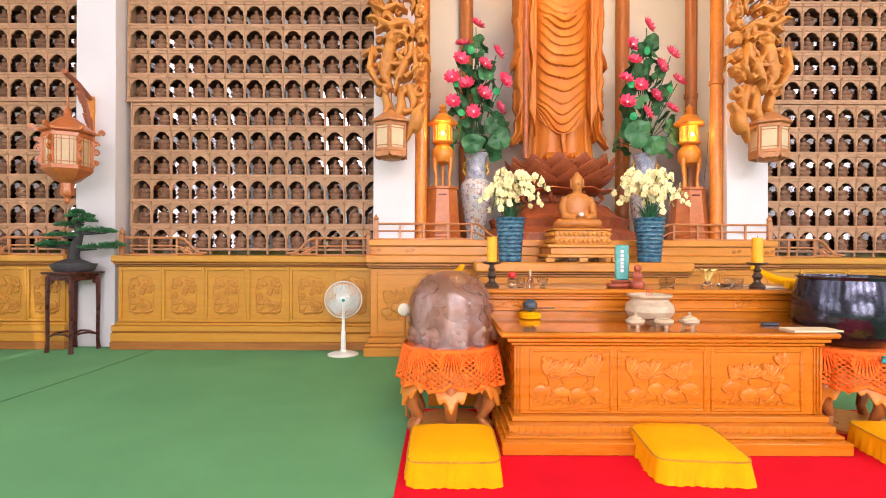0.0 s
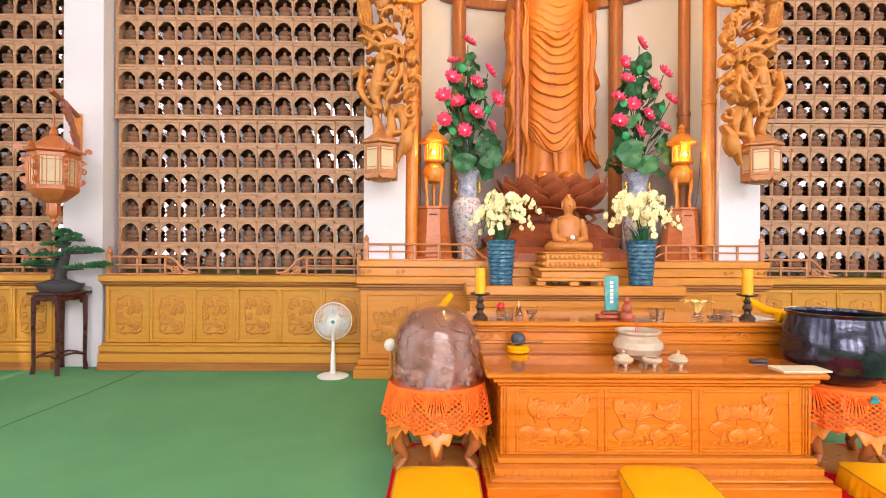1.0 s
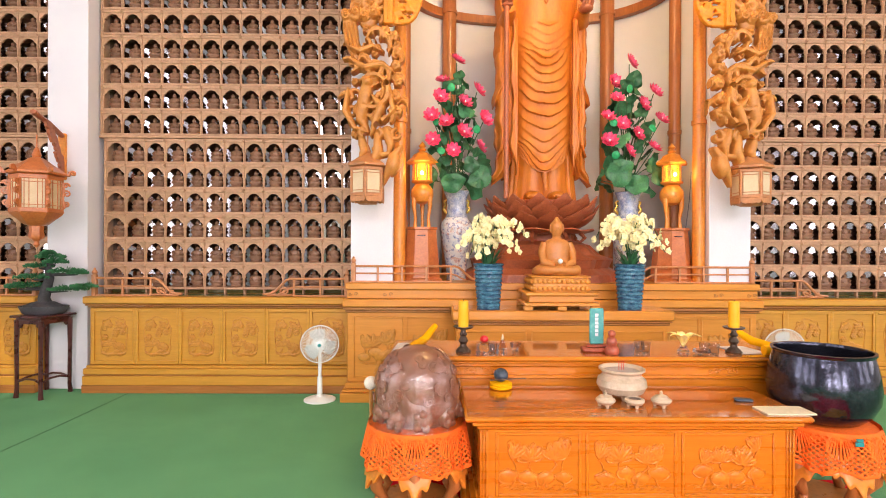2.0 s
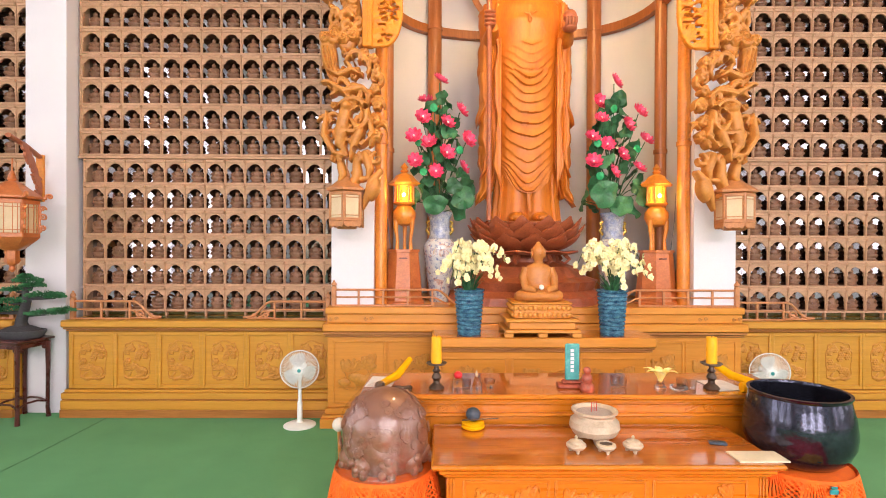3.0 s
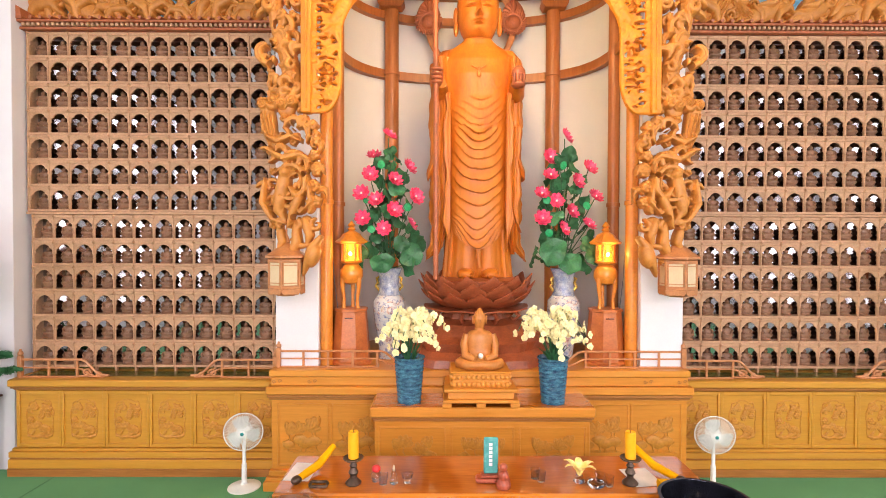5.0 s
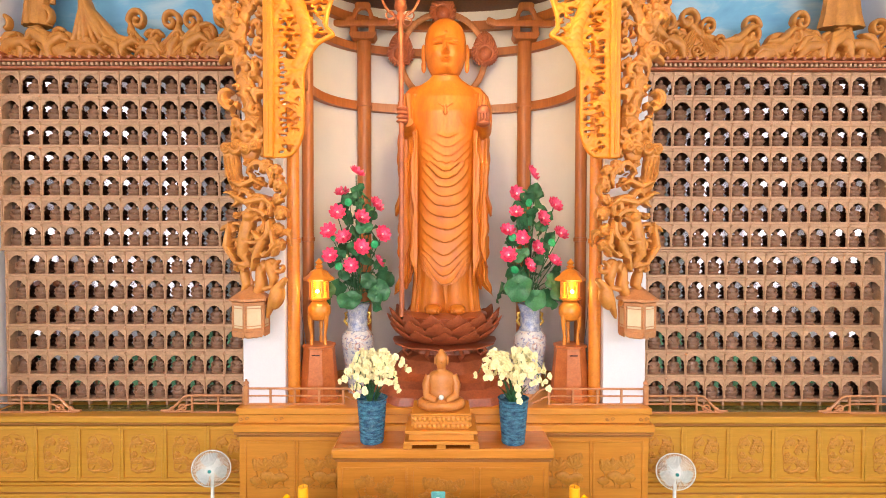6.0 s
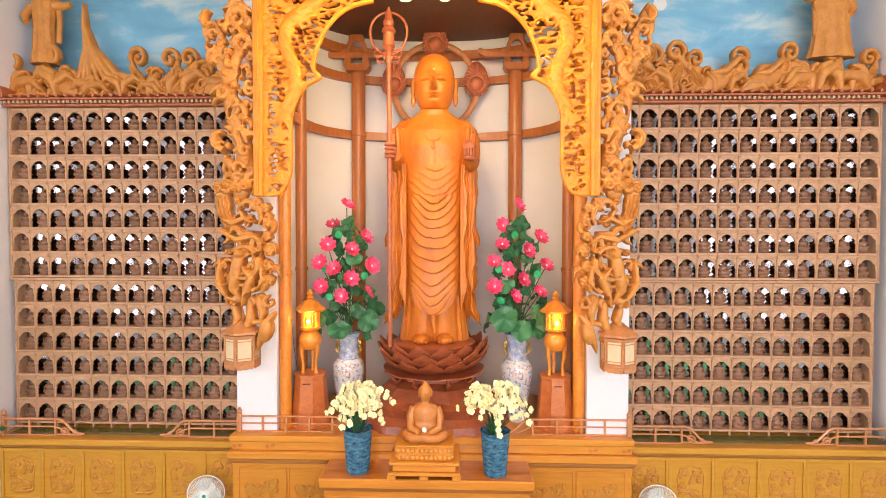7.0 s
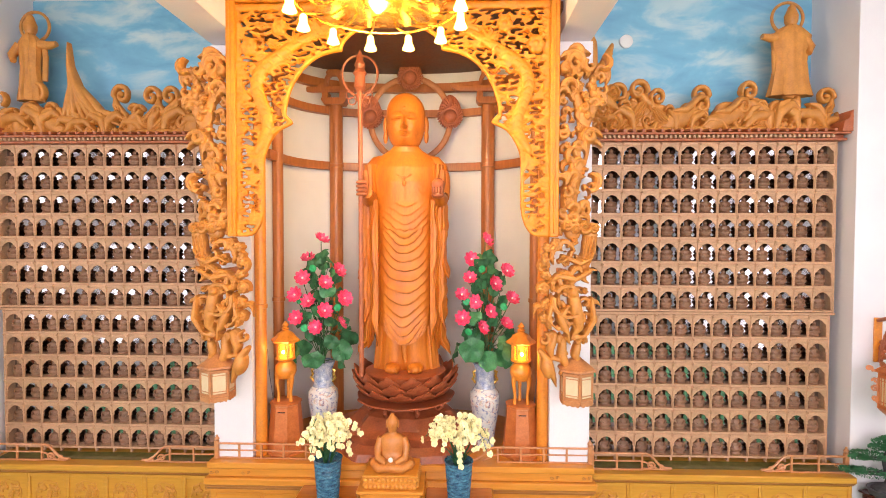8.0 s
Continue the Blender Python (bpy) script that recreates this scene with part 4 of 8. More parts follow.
def standing_statue():
    m = Mesh()
    n = 168
    # under-robe with upright folds and a flared hem, over two legs
    rings = []
    for j in range(30):
        z = 0.78 * j / 29
        rx, ry = 0.40 + 0.05 * (1 - j / 29) ** 2, 0.225
        ring = []
        for i in range(n):
            a = 2 * math.pi * i / n
            c, s = math.cos(a), math.sin(a)
            front = max(0.0, -s)
            legs = 0.085 * (abs(math.sin(math.pi * c * 1.25)) - 0.55) * front if abs(c) < 0.8 else 0.0
            k = 1 + 0.05 * math.cos(22 * a) * (1 - front) + 0.014 * math.cos(31 * a) * (1 - 0.8 * front)
            ring.append((rx * k * c, (ry * k + legs) * s, z))
        rings.append(ring)
    m.loft(rings)
    # over-robe, chest and shoulders in one skin; looped folds hang across the front
    rxs = [(0.36, 0.375), (0.9, 0.385), (1.5, 0.385), (2.0, 0.395), (2.3, 0.44), (2.55, 0.485), (2.70, 0.505), (2.80, 0.50), (2.87, 0.47), (2.93, 0.415), (2.98, 0.345), (3.02, 0.275), (3.06, 0.22), (3.10, 0.185), (3.16, 0.165)]
    rys = [(0.36, 0.29), (0.9, 0.30), (1.5, 0.315), (2.0, 0.305), (2.3, 0.29), (2.6, 0.285), (2.8, 0.235), (2.95, 0.165), (3.02, 0.14), (3.14, 0.135)]
    rings = []
    for j in range(240):
        z = 0.36 + 2.78 * j / 239
        rx, ry = smooth(rxs, z), smooth(rys, z)
        ring = []
        for i in range(n):
            a = 2 * math.pi * i / n
            x, s = rx * math.cos(a), math.sin(a)
            front = max(0.0, -s)
            fold = 0.0
            top = 2.36 - 0.55 * abs(x + 0.02) + 0.5 * max(0.0, x - 0.05)
            if z < top:
                zz = z - (2.7 + 0.45 * math.sin(3.1 * z + 0.6)) * x * x + 0.016 * math.sin(8 * x + 4 * z) + 0.010 * math.sin(17 * x - 6 * z)
                u = (zz + 0.09 * math.sin(2.6 * zz + 0.4)) / 0.118
                if z > 1.95:
                    u = (z - (2.5 - 3.0 * (z - 1.95)) * x * x + 0.03 * math.sin(11 * x + 1)) / 0.12
                saw = u - math.floor(u)
                fade = min(1.0, (top - z) / 0.05 + 0.4) * (0.72 + 0.28 * math.sin(5.1 * math.floor(u)))
                fold = (0.046 if z < 1.9 else 0.028) * ((1 - saw) ** 1.8 - 0.30) * min(1.0, 1.5 * front) * max(0.0, 1 - (abs(x) / 0.372) ** 8) * fade
                fold += 0.010 * math.cos(34 * a) * (1 - front) ** 2
            elif z < 2.80:
                fold = 0.016 * math.exp(-((abs(x) - 0.15) / 0.11) ** 2) * math.exp(-((z - 2.58) / 0.11) ** 2) * front
                fold -= 0.008 * math.exp(-(x / 0.02) ** 2) * front
                diag = z - 2.42 - 0.9 * (x - 0.24) ** 2 / 0.04
                if x > 0.08:
                    fold += 0.014 * max(0.0, math.cos(60 * diag)) * math.exp(-((x - 0.22) / 0.08) ** 2) * math.exp(-((z - 2.45) / 0.08) ** 2) * front
            hem = 0.34 * (x / rx) ** 2 if z < 0.80 else 0.0
            ring.append((x * (1 + fold), (ry + fold) * s, z + hem * (0.80 - z) / 0.44))
        rings.append(ring)
    m.loft(rings)
    # hanging sash down the middle of the legs
    m.tube([(0.01, -0.27, 0.46), (0.0, -0.262, 0.3), (0.02, -0.262, 0.13)], [0.035, 0.03, 0.018], 8, 0.5)
    # feet
    for s in (-1, 1):
        m.ball(s * 0.155, -0.25, 0.05, 0.115, 0.18, 0.075, 12)
        for q in range(5):
            m.ball(s * (0.085 + 0.036 * q), -0.405 + 0.014 * q, 0.04, 0.022, 0.04, 0.03, 8)

    def hanging(x_in, x_out, y, thick, z0, z1, pleats, tip, seed):
        """A fall of cloth between two sides, pleated, ending in a point towards x = tip."""
        rings = []
        for j in range(64):
            t = j / 63
            z = z0 + (z1 - z0) * t
            close = 1.0 if t < 0.80 else max(0.03, 1 - ((t - 0.80) / 0.2) ** 1.3)
            a0, a1 = x_in + (tip - x_in) * (1 - close), x_out + (tip - x_out) * (1 - close)
            ring = []
            for i in range(40):
                u = i / 20 if i < 20 else 2 - i / 20
                f = (1 if i >= 20 else -1) * thick * (0.35 + 0.65 * math.sin(math.pi * min(max(u, 0.05), 0.95)))
                wave = 0.014 * math.sin(pleats * 2 * math.pi * u + seed + 1.5 * t) * (1 if i < 20 else 0.4)
                edge = 0.018 * math.sin(13 * t + seed) * u + 0.010 * math.sin(31 * t + 2 * seed) * u
                ring.append((a0 + (a1 - a0) * u + (edge if x_out > x_in else -edge), y + f + wave, z))
            rings.append(ring)
        m.loft(rings)

    for s in (-1, 1):
        e = 0.0 if s < 0 else 0.045
        hanging(s * 0.34, s * (0.56 - e), -0.02, 0.17, 2.84, 0.30, 4, s * (0.50 - e), 1.0)
        hanging(s * 0.44, s * (0.625 - e), -0.02, 0.14, 2.76, 1.26, 2, s * (0.65 - e), 2.1)
        hanging(s * 0.43, s * (0.61 - e), -0.05, 0.13, 1.95, 0.58, 2, s * (0.60 - e), 0.3)
        hanging(s * 0.44, s * (0.62 - e), -0.03, 0.11, 1.25, 0.20, 2, s * (0.69 - e), 3.0)
        hanging(s * 0.355, s * 0.43, -0.23, 0.05, 2.35, 0.34, 1, s * 0.37, 4.0)
        # shoulder, upper arm and sleeve mouth in one piece
        m.tube([(s * 0.20, 0.01, 2.935), (s * 0.30, 0.01, 2.905), (s * 0.395, 0.01, 2.875), (s * 0.46, 0.008, 2.79), (s * 0.49, 0.004, 2.67), (s * 0.495, 0.0, 2.53), (s * 0.49, -0.02, 2.40), (s * 0.485, -0.14, 2.36), (s * 0.475, -0.26, 2.40), (s * 0.475, -0.38, 2.43)], [0.06, 0.09, 0.11, 0.122, 0.126, 0.126, 0.12, 0.11, 0.09, 0.065], 22)
    for q in range(4):
        m.ball(-0.53, -0.53, 2.56 - 0.052 * q, 0.075, 0.055, 0.028, 8)
    m.ball(-0.52, -0.46, 2.48, 0.07, 0.07, 0.12, 10)
    m.ball(0.47, -0.45, 2.40, 0.09, 0.10, 0.05, 10)
    for q in range(4):
        m.tube([(0.41 + 0.038 * q, -0.50, 2.40), (0.41 + 0.038 * q, -0.555, 2.44), (0.41 + 0.038 * q, -0.55, 2.50)], 0.019, 8)
    m.ball(0.47, -0.46, 2.54, 0.085, n=14)
    # neck and head
    m.lathe([(0.16, 3.08), (0.155, 3.2)], 32, 0, -0.005, 1.0, 0.9)
    rows, hn = [], 144
    for j in range(130):
        t = j / 129
        z = 3.095 + 0.75 * t
        k = max(0.02, 1 - ((t - 0.52) / 0.48) ** 2.5) ** 0.5 if t > 0.52 else 0.52 + 0.48 * math.sin(math.pi / 2 * (t / 0.52) ** 0.62)
        rx, ry = 0.272 * k, 0.28 * k
        ring = []
        for i in range(hn):
            a = 2 * math.pi * i / hn
            x, y = rx * math.cos(a), ry * math.sin(a)
            if y < 0:
                g = lambda cx, cz, wx, wz: math.exp(-((x - cx) / wx) ** 2 - ((z - 3.095 - (cz - 3.055) * 0.909) / wz) ** 2)
                out = 0.075 * g(0, 3.325, 0.026, 0.035) + 0.038 * g(0, 3.40, 0.020, 0.06) + 0.020 * g(0, 3.51, 0.03, 0.03)
                for s in (-1, 1):
                    out += 0.008 * g(s * 0.10, 3.53 - 1.2 * (abs(x) - 0.09) ** 2 / 0.02 * 0.1, 0.08, 0.014) - 0.017 * g(s * 0.095, 3.485, 0.05, 0.022) + 0.024 * g(s * 0.10, 3.448, 0.055, 0.024)
                    out -= 0.022 * g(s * 0.10, 3.425 + 0.6 * (abs(x) - 0.10) ** 2, 0.05, 0.008)
                    out += 0.014 * g(s * 0.14, 3.32, 0.06, 0.06) + 0.022 * g(s * 0.028, 3.318, 0.016, 0.018)
                out += 0.026 * g(0, 3.247, 0.05, 0.013) + 0.028 * g(0, 3.212, 0.042, 0.013) - 0.012 * g(0, 3.230, 0.06, 0.005) + 0.022 * g(0, 3.13, 0.06, 0.035) - 0.012 * g(0, 3.178, 0.05, 0.015) + 0.010 * g(0, 3.60, 0.012, 0.012)
                y -= out * 1.7
            ring.append((x, y - 0.02, z))
        rows.append(ring)
    m.loft(rows)
    for s in (-1, 1):
        m.ball(s * 0.285, 0.0, 3.40, 0.036, 0.06, 0.13, 12)
        m.ball(s * 0.285, -0.005, 3.24, 0.034, 0.04, 0.09, 10)
    # necklace with a pendant
    m.tube([(0.19 * math.sin(a), -0.12 - 0.16 * math.cos(a), 2.86 - 0.20 * math.cos(a)) for a in [-1.4 + 0.14 * i for i in range(21)]], 0.009, 6)
    m.ball(0, -0.292, 2.575, 0.028, 0.02, 0.04, 8)
    m.tube([(0, -0.285, 2.67), (0, -0.292, 2.56)], 0.014, 6)
    m.tube([(-0.09, -0.262, 2.70), (-0.03, -0.287, 2.645), (0, -0.29, 2.66), (0.03, -0.287, 2.645), (0.09, -0.262, 2.70)], 0.008, 6)
    return m


_statue = standing_statue().data("standing_statue", statue_wood, 55)
_statue.materials.append(red_wood)
for _f in _statue.polygons:
    if _f.center.y < -0.42 and 2.3 < _f.center.z < 2.62:
        _f.material_index = 1
solid("standing_statue", _statue, statue_wood, "tall carved honey-brown wooden standing robed statue", "statue", loc=(SX, SY, SZ), sharp=55).scale = (1.03, 1.0, 1.027)


def staff():
    th = thing("staff", (-0.455, 6.77, 2.495), "long reddish-brown wooden staff with a ringed head", "staff")
    part("pole", Mesh().tube([(0, 0, 0), (-0.005, 0, 2.4), (-0.02, 0.03, 4.0)], 0.032, 12), red_wood, th)
    head = Mesh()
    c = (-0.02, 0.04)
    head.tube([(c[0] + 0.26 * math.cos(a) * (0.92 + 0.08 * math.sin(a)), c[1], 4.06 + 0.27 * math.sin(a)) for a in [2 * math.pi * i / 36 for i in range(36)]], 0.016, 8, closed=True)
    head.lathe([(0.045, 3.72), (0.06, 3.79), (0.035, 3.84), (0.085, 3.90), (0.075, 3.95), (0.07, 4.06), (0.095, 4.09), (0.06, 4.15), (0.075, 4.20), (0.045, 4.27), (0.05, 4.30), (0.01, 4.40)], 14, c[0], c[1])
    part("head", head, red_wood, th)
    ring = Mesh().tube([(0.05 * math.cos(a), 0, 0.05 * math.sin(a)) for a in [2 * math.pi * i / 20 for i in range(20)]], 0.009, 6, closed=True).data("ring", red_wood)
    for dx, dz in ((-0.13, 3.80), (0.12, 3.80), (-0.10, 3.72), (0.09, 3.72)):
        part("ring", ring, red_wood, th, loc=(c[0] + dx, c[1] - 0.02, dz))
    return th


staff()


def lotus_pedestal():
    th = thing("lotus_pedestal", (0.09, 7.28, 1.433), "dark red-brown carved wooden lotus throne on a rocky base", "pedestal")
    n = 72
    rings = []
    for z, r in ((0, 1.02), (0.10, 0.99), (0.18, 0.86), (0.30, 0.90), (0.36, 0.74), (0.50, 0.60), (0.56, 0.42), (0.66, 0.40)):
        ring = []
        for i in range(n):
            a = 2 * math.pi * i / n
            k = 1 + 0.06 * abs(math.cos(3 * a)) + 0.025 * math.sin(11 * a + 5 * z) + 0.015 * math.sin(23 * a)
            ring.append((r * k * math.cos(a), 0.80 * r * k * math.sin(a), z))
        rings.append(ring)
    part("rock_base", Mesh().loft(rings), lotus_wood, th, sharp=25)
    disc = Mesh()
    rings = []
    for z, r in ((0.66, 0.30), (0.675, 0.60), (0.70, 0.69), (0.715, 0.68), (0.70, 0.55), (0.72, 0.3)):
        rings.append([(r * (1 + 0.03 * math.sin(9 * a)) * math.cos(a), r * (1 + 0.03 * math.sin(9 * a)) * math.sin(a), z + 0.012 * math.sin(9 * a) * (r > 0.5)) for a in [2 * math.pi * i / n for i in range(n)]])
    part("leaf_disc", disc.loft(rings), lotus_wood, th, sharp=60)
    for i in range(8):
        a = 2 * math.pi * (i + 0.5) / 8
        part("scroll_leg", Mesh().tube([(0.52 * math.cos(a), 0.52 * math.sin(a), 0.67), (0.58 * math.cos(a), 0.58 * math.sin(a), 0.60), (0.52 * math.cos(a), 0.52 * math.sin(a), 0.54), (0.47 * math.cos(a), 0.47 * math.sin(a), 0.57)], [0.03, 0.028, 0.022, 0.014], 8), lotus_wood, th)
    part("seed_core", Mesh().lathe([(0.40, 0.70), (0.52, 0.80), (0.56, 1.0), (0.57, 1.10), (0.5, 1.124)], 40), lotus_wood, th)

    def petal():
        m = Mesh()
        rings = []
        for j in range(9):
            t = j / 8
            w = 0.168 * math.sqrt(max(0.05, 1 - ((t - 0.48) / 0.57) ** 4))
            out = 0.145 * math.sin(1.9 * t) + 0.035 * t ** 4
            z = 0.27 * t
            row = []
            for i in range(7):
                u = -1 + i / 3
                row.append((w * u * (1 - 0.25 * t ** 5), -out + 0.06 * u * u * (1 - 0.4 * t), z + 0.06 * (1 - abs(u) ** 1.4) * t * t - 0.012 * u * u))
            rings.append(row)
        for s in (0, 1):
            m.add([(x, y + 0.016 * s, z) for r in rings for x, y, z in r], [(j * 7 + i, j * 7 + i + 1, (j + 1) * 7 + i + 1, (j + 1) * 7 + i) for j in range(8) for i in range(6)])
        k = 63
        for j in range(8):
            m.f.append((j * 7, (j + 1) * 7, (j + 1) * 7 + k, j * 7 + k))
            m.f.append((j * 7 + 6, (j + 1) * 7 + 6, (j + 1) * 7 + 6 + k, j * 7 + 6 + k))
        for i in range(6):
            m.f.append((56 + i, 57 + i, 57 + i + k, 56 + i + k))
        return m

    pd = petal().data("petal", lotus_wood, 60)
    for row, (r, z, count, sc, tip) in enumerate(((0.45, 0.715, 12, 1.0, -23), (0.525, 0.805, 13, 1.02, -14), (0.56, 0.895, 14, 0.92, -5))):
        for i in range(count):
            a = 360 * (i + 0.5 * (row % 2)) / count
            ob = part("petal", pd, lotus_wood, th, loc=(r * math.cos(radians(a)), r * math.sin(radians(a)), z))
            ob.rotation_euler = (radians(-tip), 0, radians(a + 90))
            ob.scale = (sc, sc, sc)
    th.scale = (1.02, 1.02, 0.943)
    return th


lotus_pedestal()


def halo():
    th = thing("halo", (0.06, 8.30, 5.60), "round dark wooden halo ring with flame jewels", "halo")
    part("ring", Mesh().tube([(0.61 * math.cos(a), 0, 0.65 + 0.63 * math.sin(a)) for a in [2 * math.pi * i / 64 for i in range(64)]], 0.045, 10, 0.5, closed=True), lantern_wood, th)
    part("fixing", Mesh().box(-0.05, 0.05, -0.02, 0.32, 1.2, 1.3).box(-0.05, 0.05, -0.02, 0.32, 0.0, 0.06), red_wood, th)
    # drop-shaped lattice of small flames round a polished ball
    c = Carving(-0.22, 0.22, -0.22, 0.32, 0.0075)
    for q in (1.0, 0.86, 0.72):
        for i in range(30):
            a = 2 * math.pi * (i + q * 3) / 30
            up = max(0.0, math.sin(a)) ** 3
            x, z = 0.165 * q * math.cos(a) * (1 - 0.25 * up), q * (0.165 * math.sin(a) + 0.10 * up)
            c.leaf([(x, z), (x * 1.08 + 0.02 * math.cos(a + 0.8), z * 1.08 + 0.02 * math.sin(a + 0.8) + 0.012), (x * 1.10, z * 1.13 + 0.015)], 0.011, 1.2, 0.008)
    c.stroke([(0.125 * math.cos(a), 0.125 * math.sin(a)) for a in [2 * math.pi * i / 30 for i in range(31)]], 0.016, 0.016, 1.0)
    c.dot(0, 0, 0.168, 0.05)
    c.leaf([(0, 0.0), (0, 0.12), (0, 0.30)], 0.17, 0.05, 0.0, 0.4)
    c.dot(0, 0, 0.10, 0.7)
    c.leaf([(0, 0.14), (0.015, 0.24), (0, 0.31)], 0.03, 0.9, 0.01)
    jd = carved_data(c.mesh(0.03, 0.02, 0.9), "flame_jewel", red_wood)
    for a in (90, 4, 176):
        part("flame_jewel", jd, red_wood, th, loc=(0.61 * math.cos(radians(a)), -0.04, 0.65 + 0.63 * math.sin(radians(a))))
    th.scale = (1.07, 1.0, 1.07)
    return th


halo()


# ---- seated statue on the altar ----
def seated_statue():
    m = Mesh()
    n = 44
    prof = [(0.0, 0.30, 0.20), (0.03, 0.325, 0.22), (0.08, 0.315, 0.215), (0.13, 0.235, 0.17), (0.17, 0.175, 0.125), (0.25, 0.165, 0.11), (0.34, 0.185, 0.115), (0.40, 0.175, 0.10), (0.44, 0.13, 0.085), (0.46, 0.065, 0.06), (0.49, 0.055, 0.055)]
    rings = []
    for z, rx, ry in prof:
        rings.append([(rx * (1 + 0.014 * math.sin(14 * a + 20 * z)) * math.cos(a), ry * (1 + 0.014 * math.sin(14 * a + 20 * z)) * math.sin(a), z) for a in [2 * math.pi * i / n for i in range(n)]])
    m.loft(rings)
    for s in (-1, 1):
        m.tube([(s * 0.165, 0, 0.40), (s * 0.205, -0.02, 0.28), (s * 0.19, -0.10, 0.16), (s * 0.06, -0.19, 0.13)], [0.05, 0.055, 0.05, 0.035], 12)
        m.tube([(s * 0.26, -0.06, 0.07), (s * 0.16, -0.20, 0.06), (-s * 0.08, -0.20, 0.075)], [0.06, 0.055, 0.04], 10)
        m.ball(s * 0.085, 0.0, 0.585, 0.014, 0.02, 0.06, 8)
    m.lathe([(0.05, 0.47), (0.062, 0.51), (0.078, 0.56), (0.082, 0.61), (0.072, 0.655), (0.045, 0.685), (0.035, 0.70), (0.02, 0.725), (0.003, 0.73)], 24, 0, 0, 1, 1.05)
    m.tube([(0, -0.083, 0.60), (0, -0.098, 0.565)], [0.006, 0.012], 6)
    m.v = [(x * 0.86, y * 0.92, z * 0.945) for x, y, z in m.v]
    return m


def seated_base():
    th = thing("statue_plinth", (0.048, 6.14, 1.1735), "tiered yellow-brown wooden plinth with carved petal bands", "plinth")
    part("foot_frame", Mesh().box(-0.41, 0.41, -0.30, 0.30, 0.05, 0.085), altar_wood, th)
    for x in (-0.37, 0.0, 0.37):
        for y in (-0.26, 0.26):
            part("foot", Mesh().box(x - 0.05, x + 0.05, y - 0.035, y + 0.035, 0.0, 0.048), altar_wood, th)
    part("waist", Mesh().box(-0.36, 0.36, -0.26, 0.26, 0.087, 0.16), altar_wood, th)
    part("shelf", Mesh().box(-0.40, 0.40, -0.29, 0.29, 0.162, 0.20, 0.01), altar_wood, th)
    part("drum", Mesh().box(-0.31, 0.31, -0.23, 0.23, 0.202, 0.355), altar_wood, th)
    bead = Mesh().ball(0, 0, 0, 0.026, 0.02, 0.028, 8).data("petal", altar_wood)
    for z in (0.24, 0.315):
        for i in range(12):
            part("petal", bead, altar_wood, th, loc=(-0.29 + 0.0527 * i, -0.235, z))
        for i in range(8):
            for s in (-1, 1):
                part("petal", bead, altar_wood, th, loc=(s * 0.315, -0.2 + 0.057 * i, z))
    part("top", Mesh().box(-0.33, 0.33, -0.25, 0.25, 0.357, 0.378, 0.008), altar_wood, th)
    return th


seated_base()
seat_wood = mat("seated_statue_wood", (0.54, 0.205, 0.045), (0.43, 0.15, 0.03), 0.4, scale=6, fine=35, fine_amount=0.1, bump=0.06)
solid("seated_statue", seated_statue(), seat_wood, "pale honey-brown wooden seated statue on a plinth", "statue", loc=(0.048, 6.14, 1.5525), sharp=60).scale = (1, 1, 0.97)
crystal = mat("pale_crystal", (0.85, 0.83, 0.78), None, 0.08, bump=0, fine_amount=0.02)
solid("crystal_ball", Mesh().ball(0, 0, 0.03, 0.03), crystal, "small pale crystal ball in the statue's lap", "crystal ball", loc=(0.048, 5.955, 1.685))


# ---- carved arch, side carvings and cresting ----
def arch_edge(z):
    """Half-width of the cusped opening at height z."""
    z = np.asarray(z, float)
    u = np.where(z < 4.75, 1.57 + 0.20 * (1 - np.sqrt(np.clip(1 - ((4.75 - z) / 0.37) ** 2, 0, 1))), 1.57)
    u = np.where((z >= 5.2) & (z < 5.69), 1.57 - 0.27 * ((z - 5.2) / 0.49) ** 2, u)
    u = np.where((z >= 5.69) & (z < 6.5), 0.65 + 0.66 * np.sqrt(np.clip(1 - ((z - 5.69) / 0.81) ** 2, 0, 1)), u)
    u = u - 0.085 * np.exp(-((z - 5.68) / 0.055) ** 2)
    return np.where(z >= 6.5, np.where(z < 6.82, 0.62 * np.sqrt(np.clip(1 - ((z - 6.5) / 0.32) ** 2, 0, 1)), -0.5), u)


def edge_points(n=110):
    pts = []
    for i in range(n + 1):
        z = 4.39 + (6.80 - 4.39) * i / n
        pts.append((float(arch_edge(z)), z))
    return pts


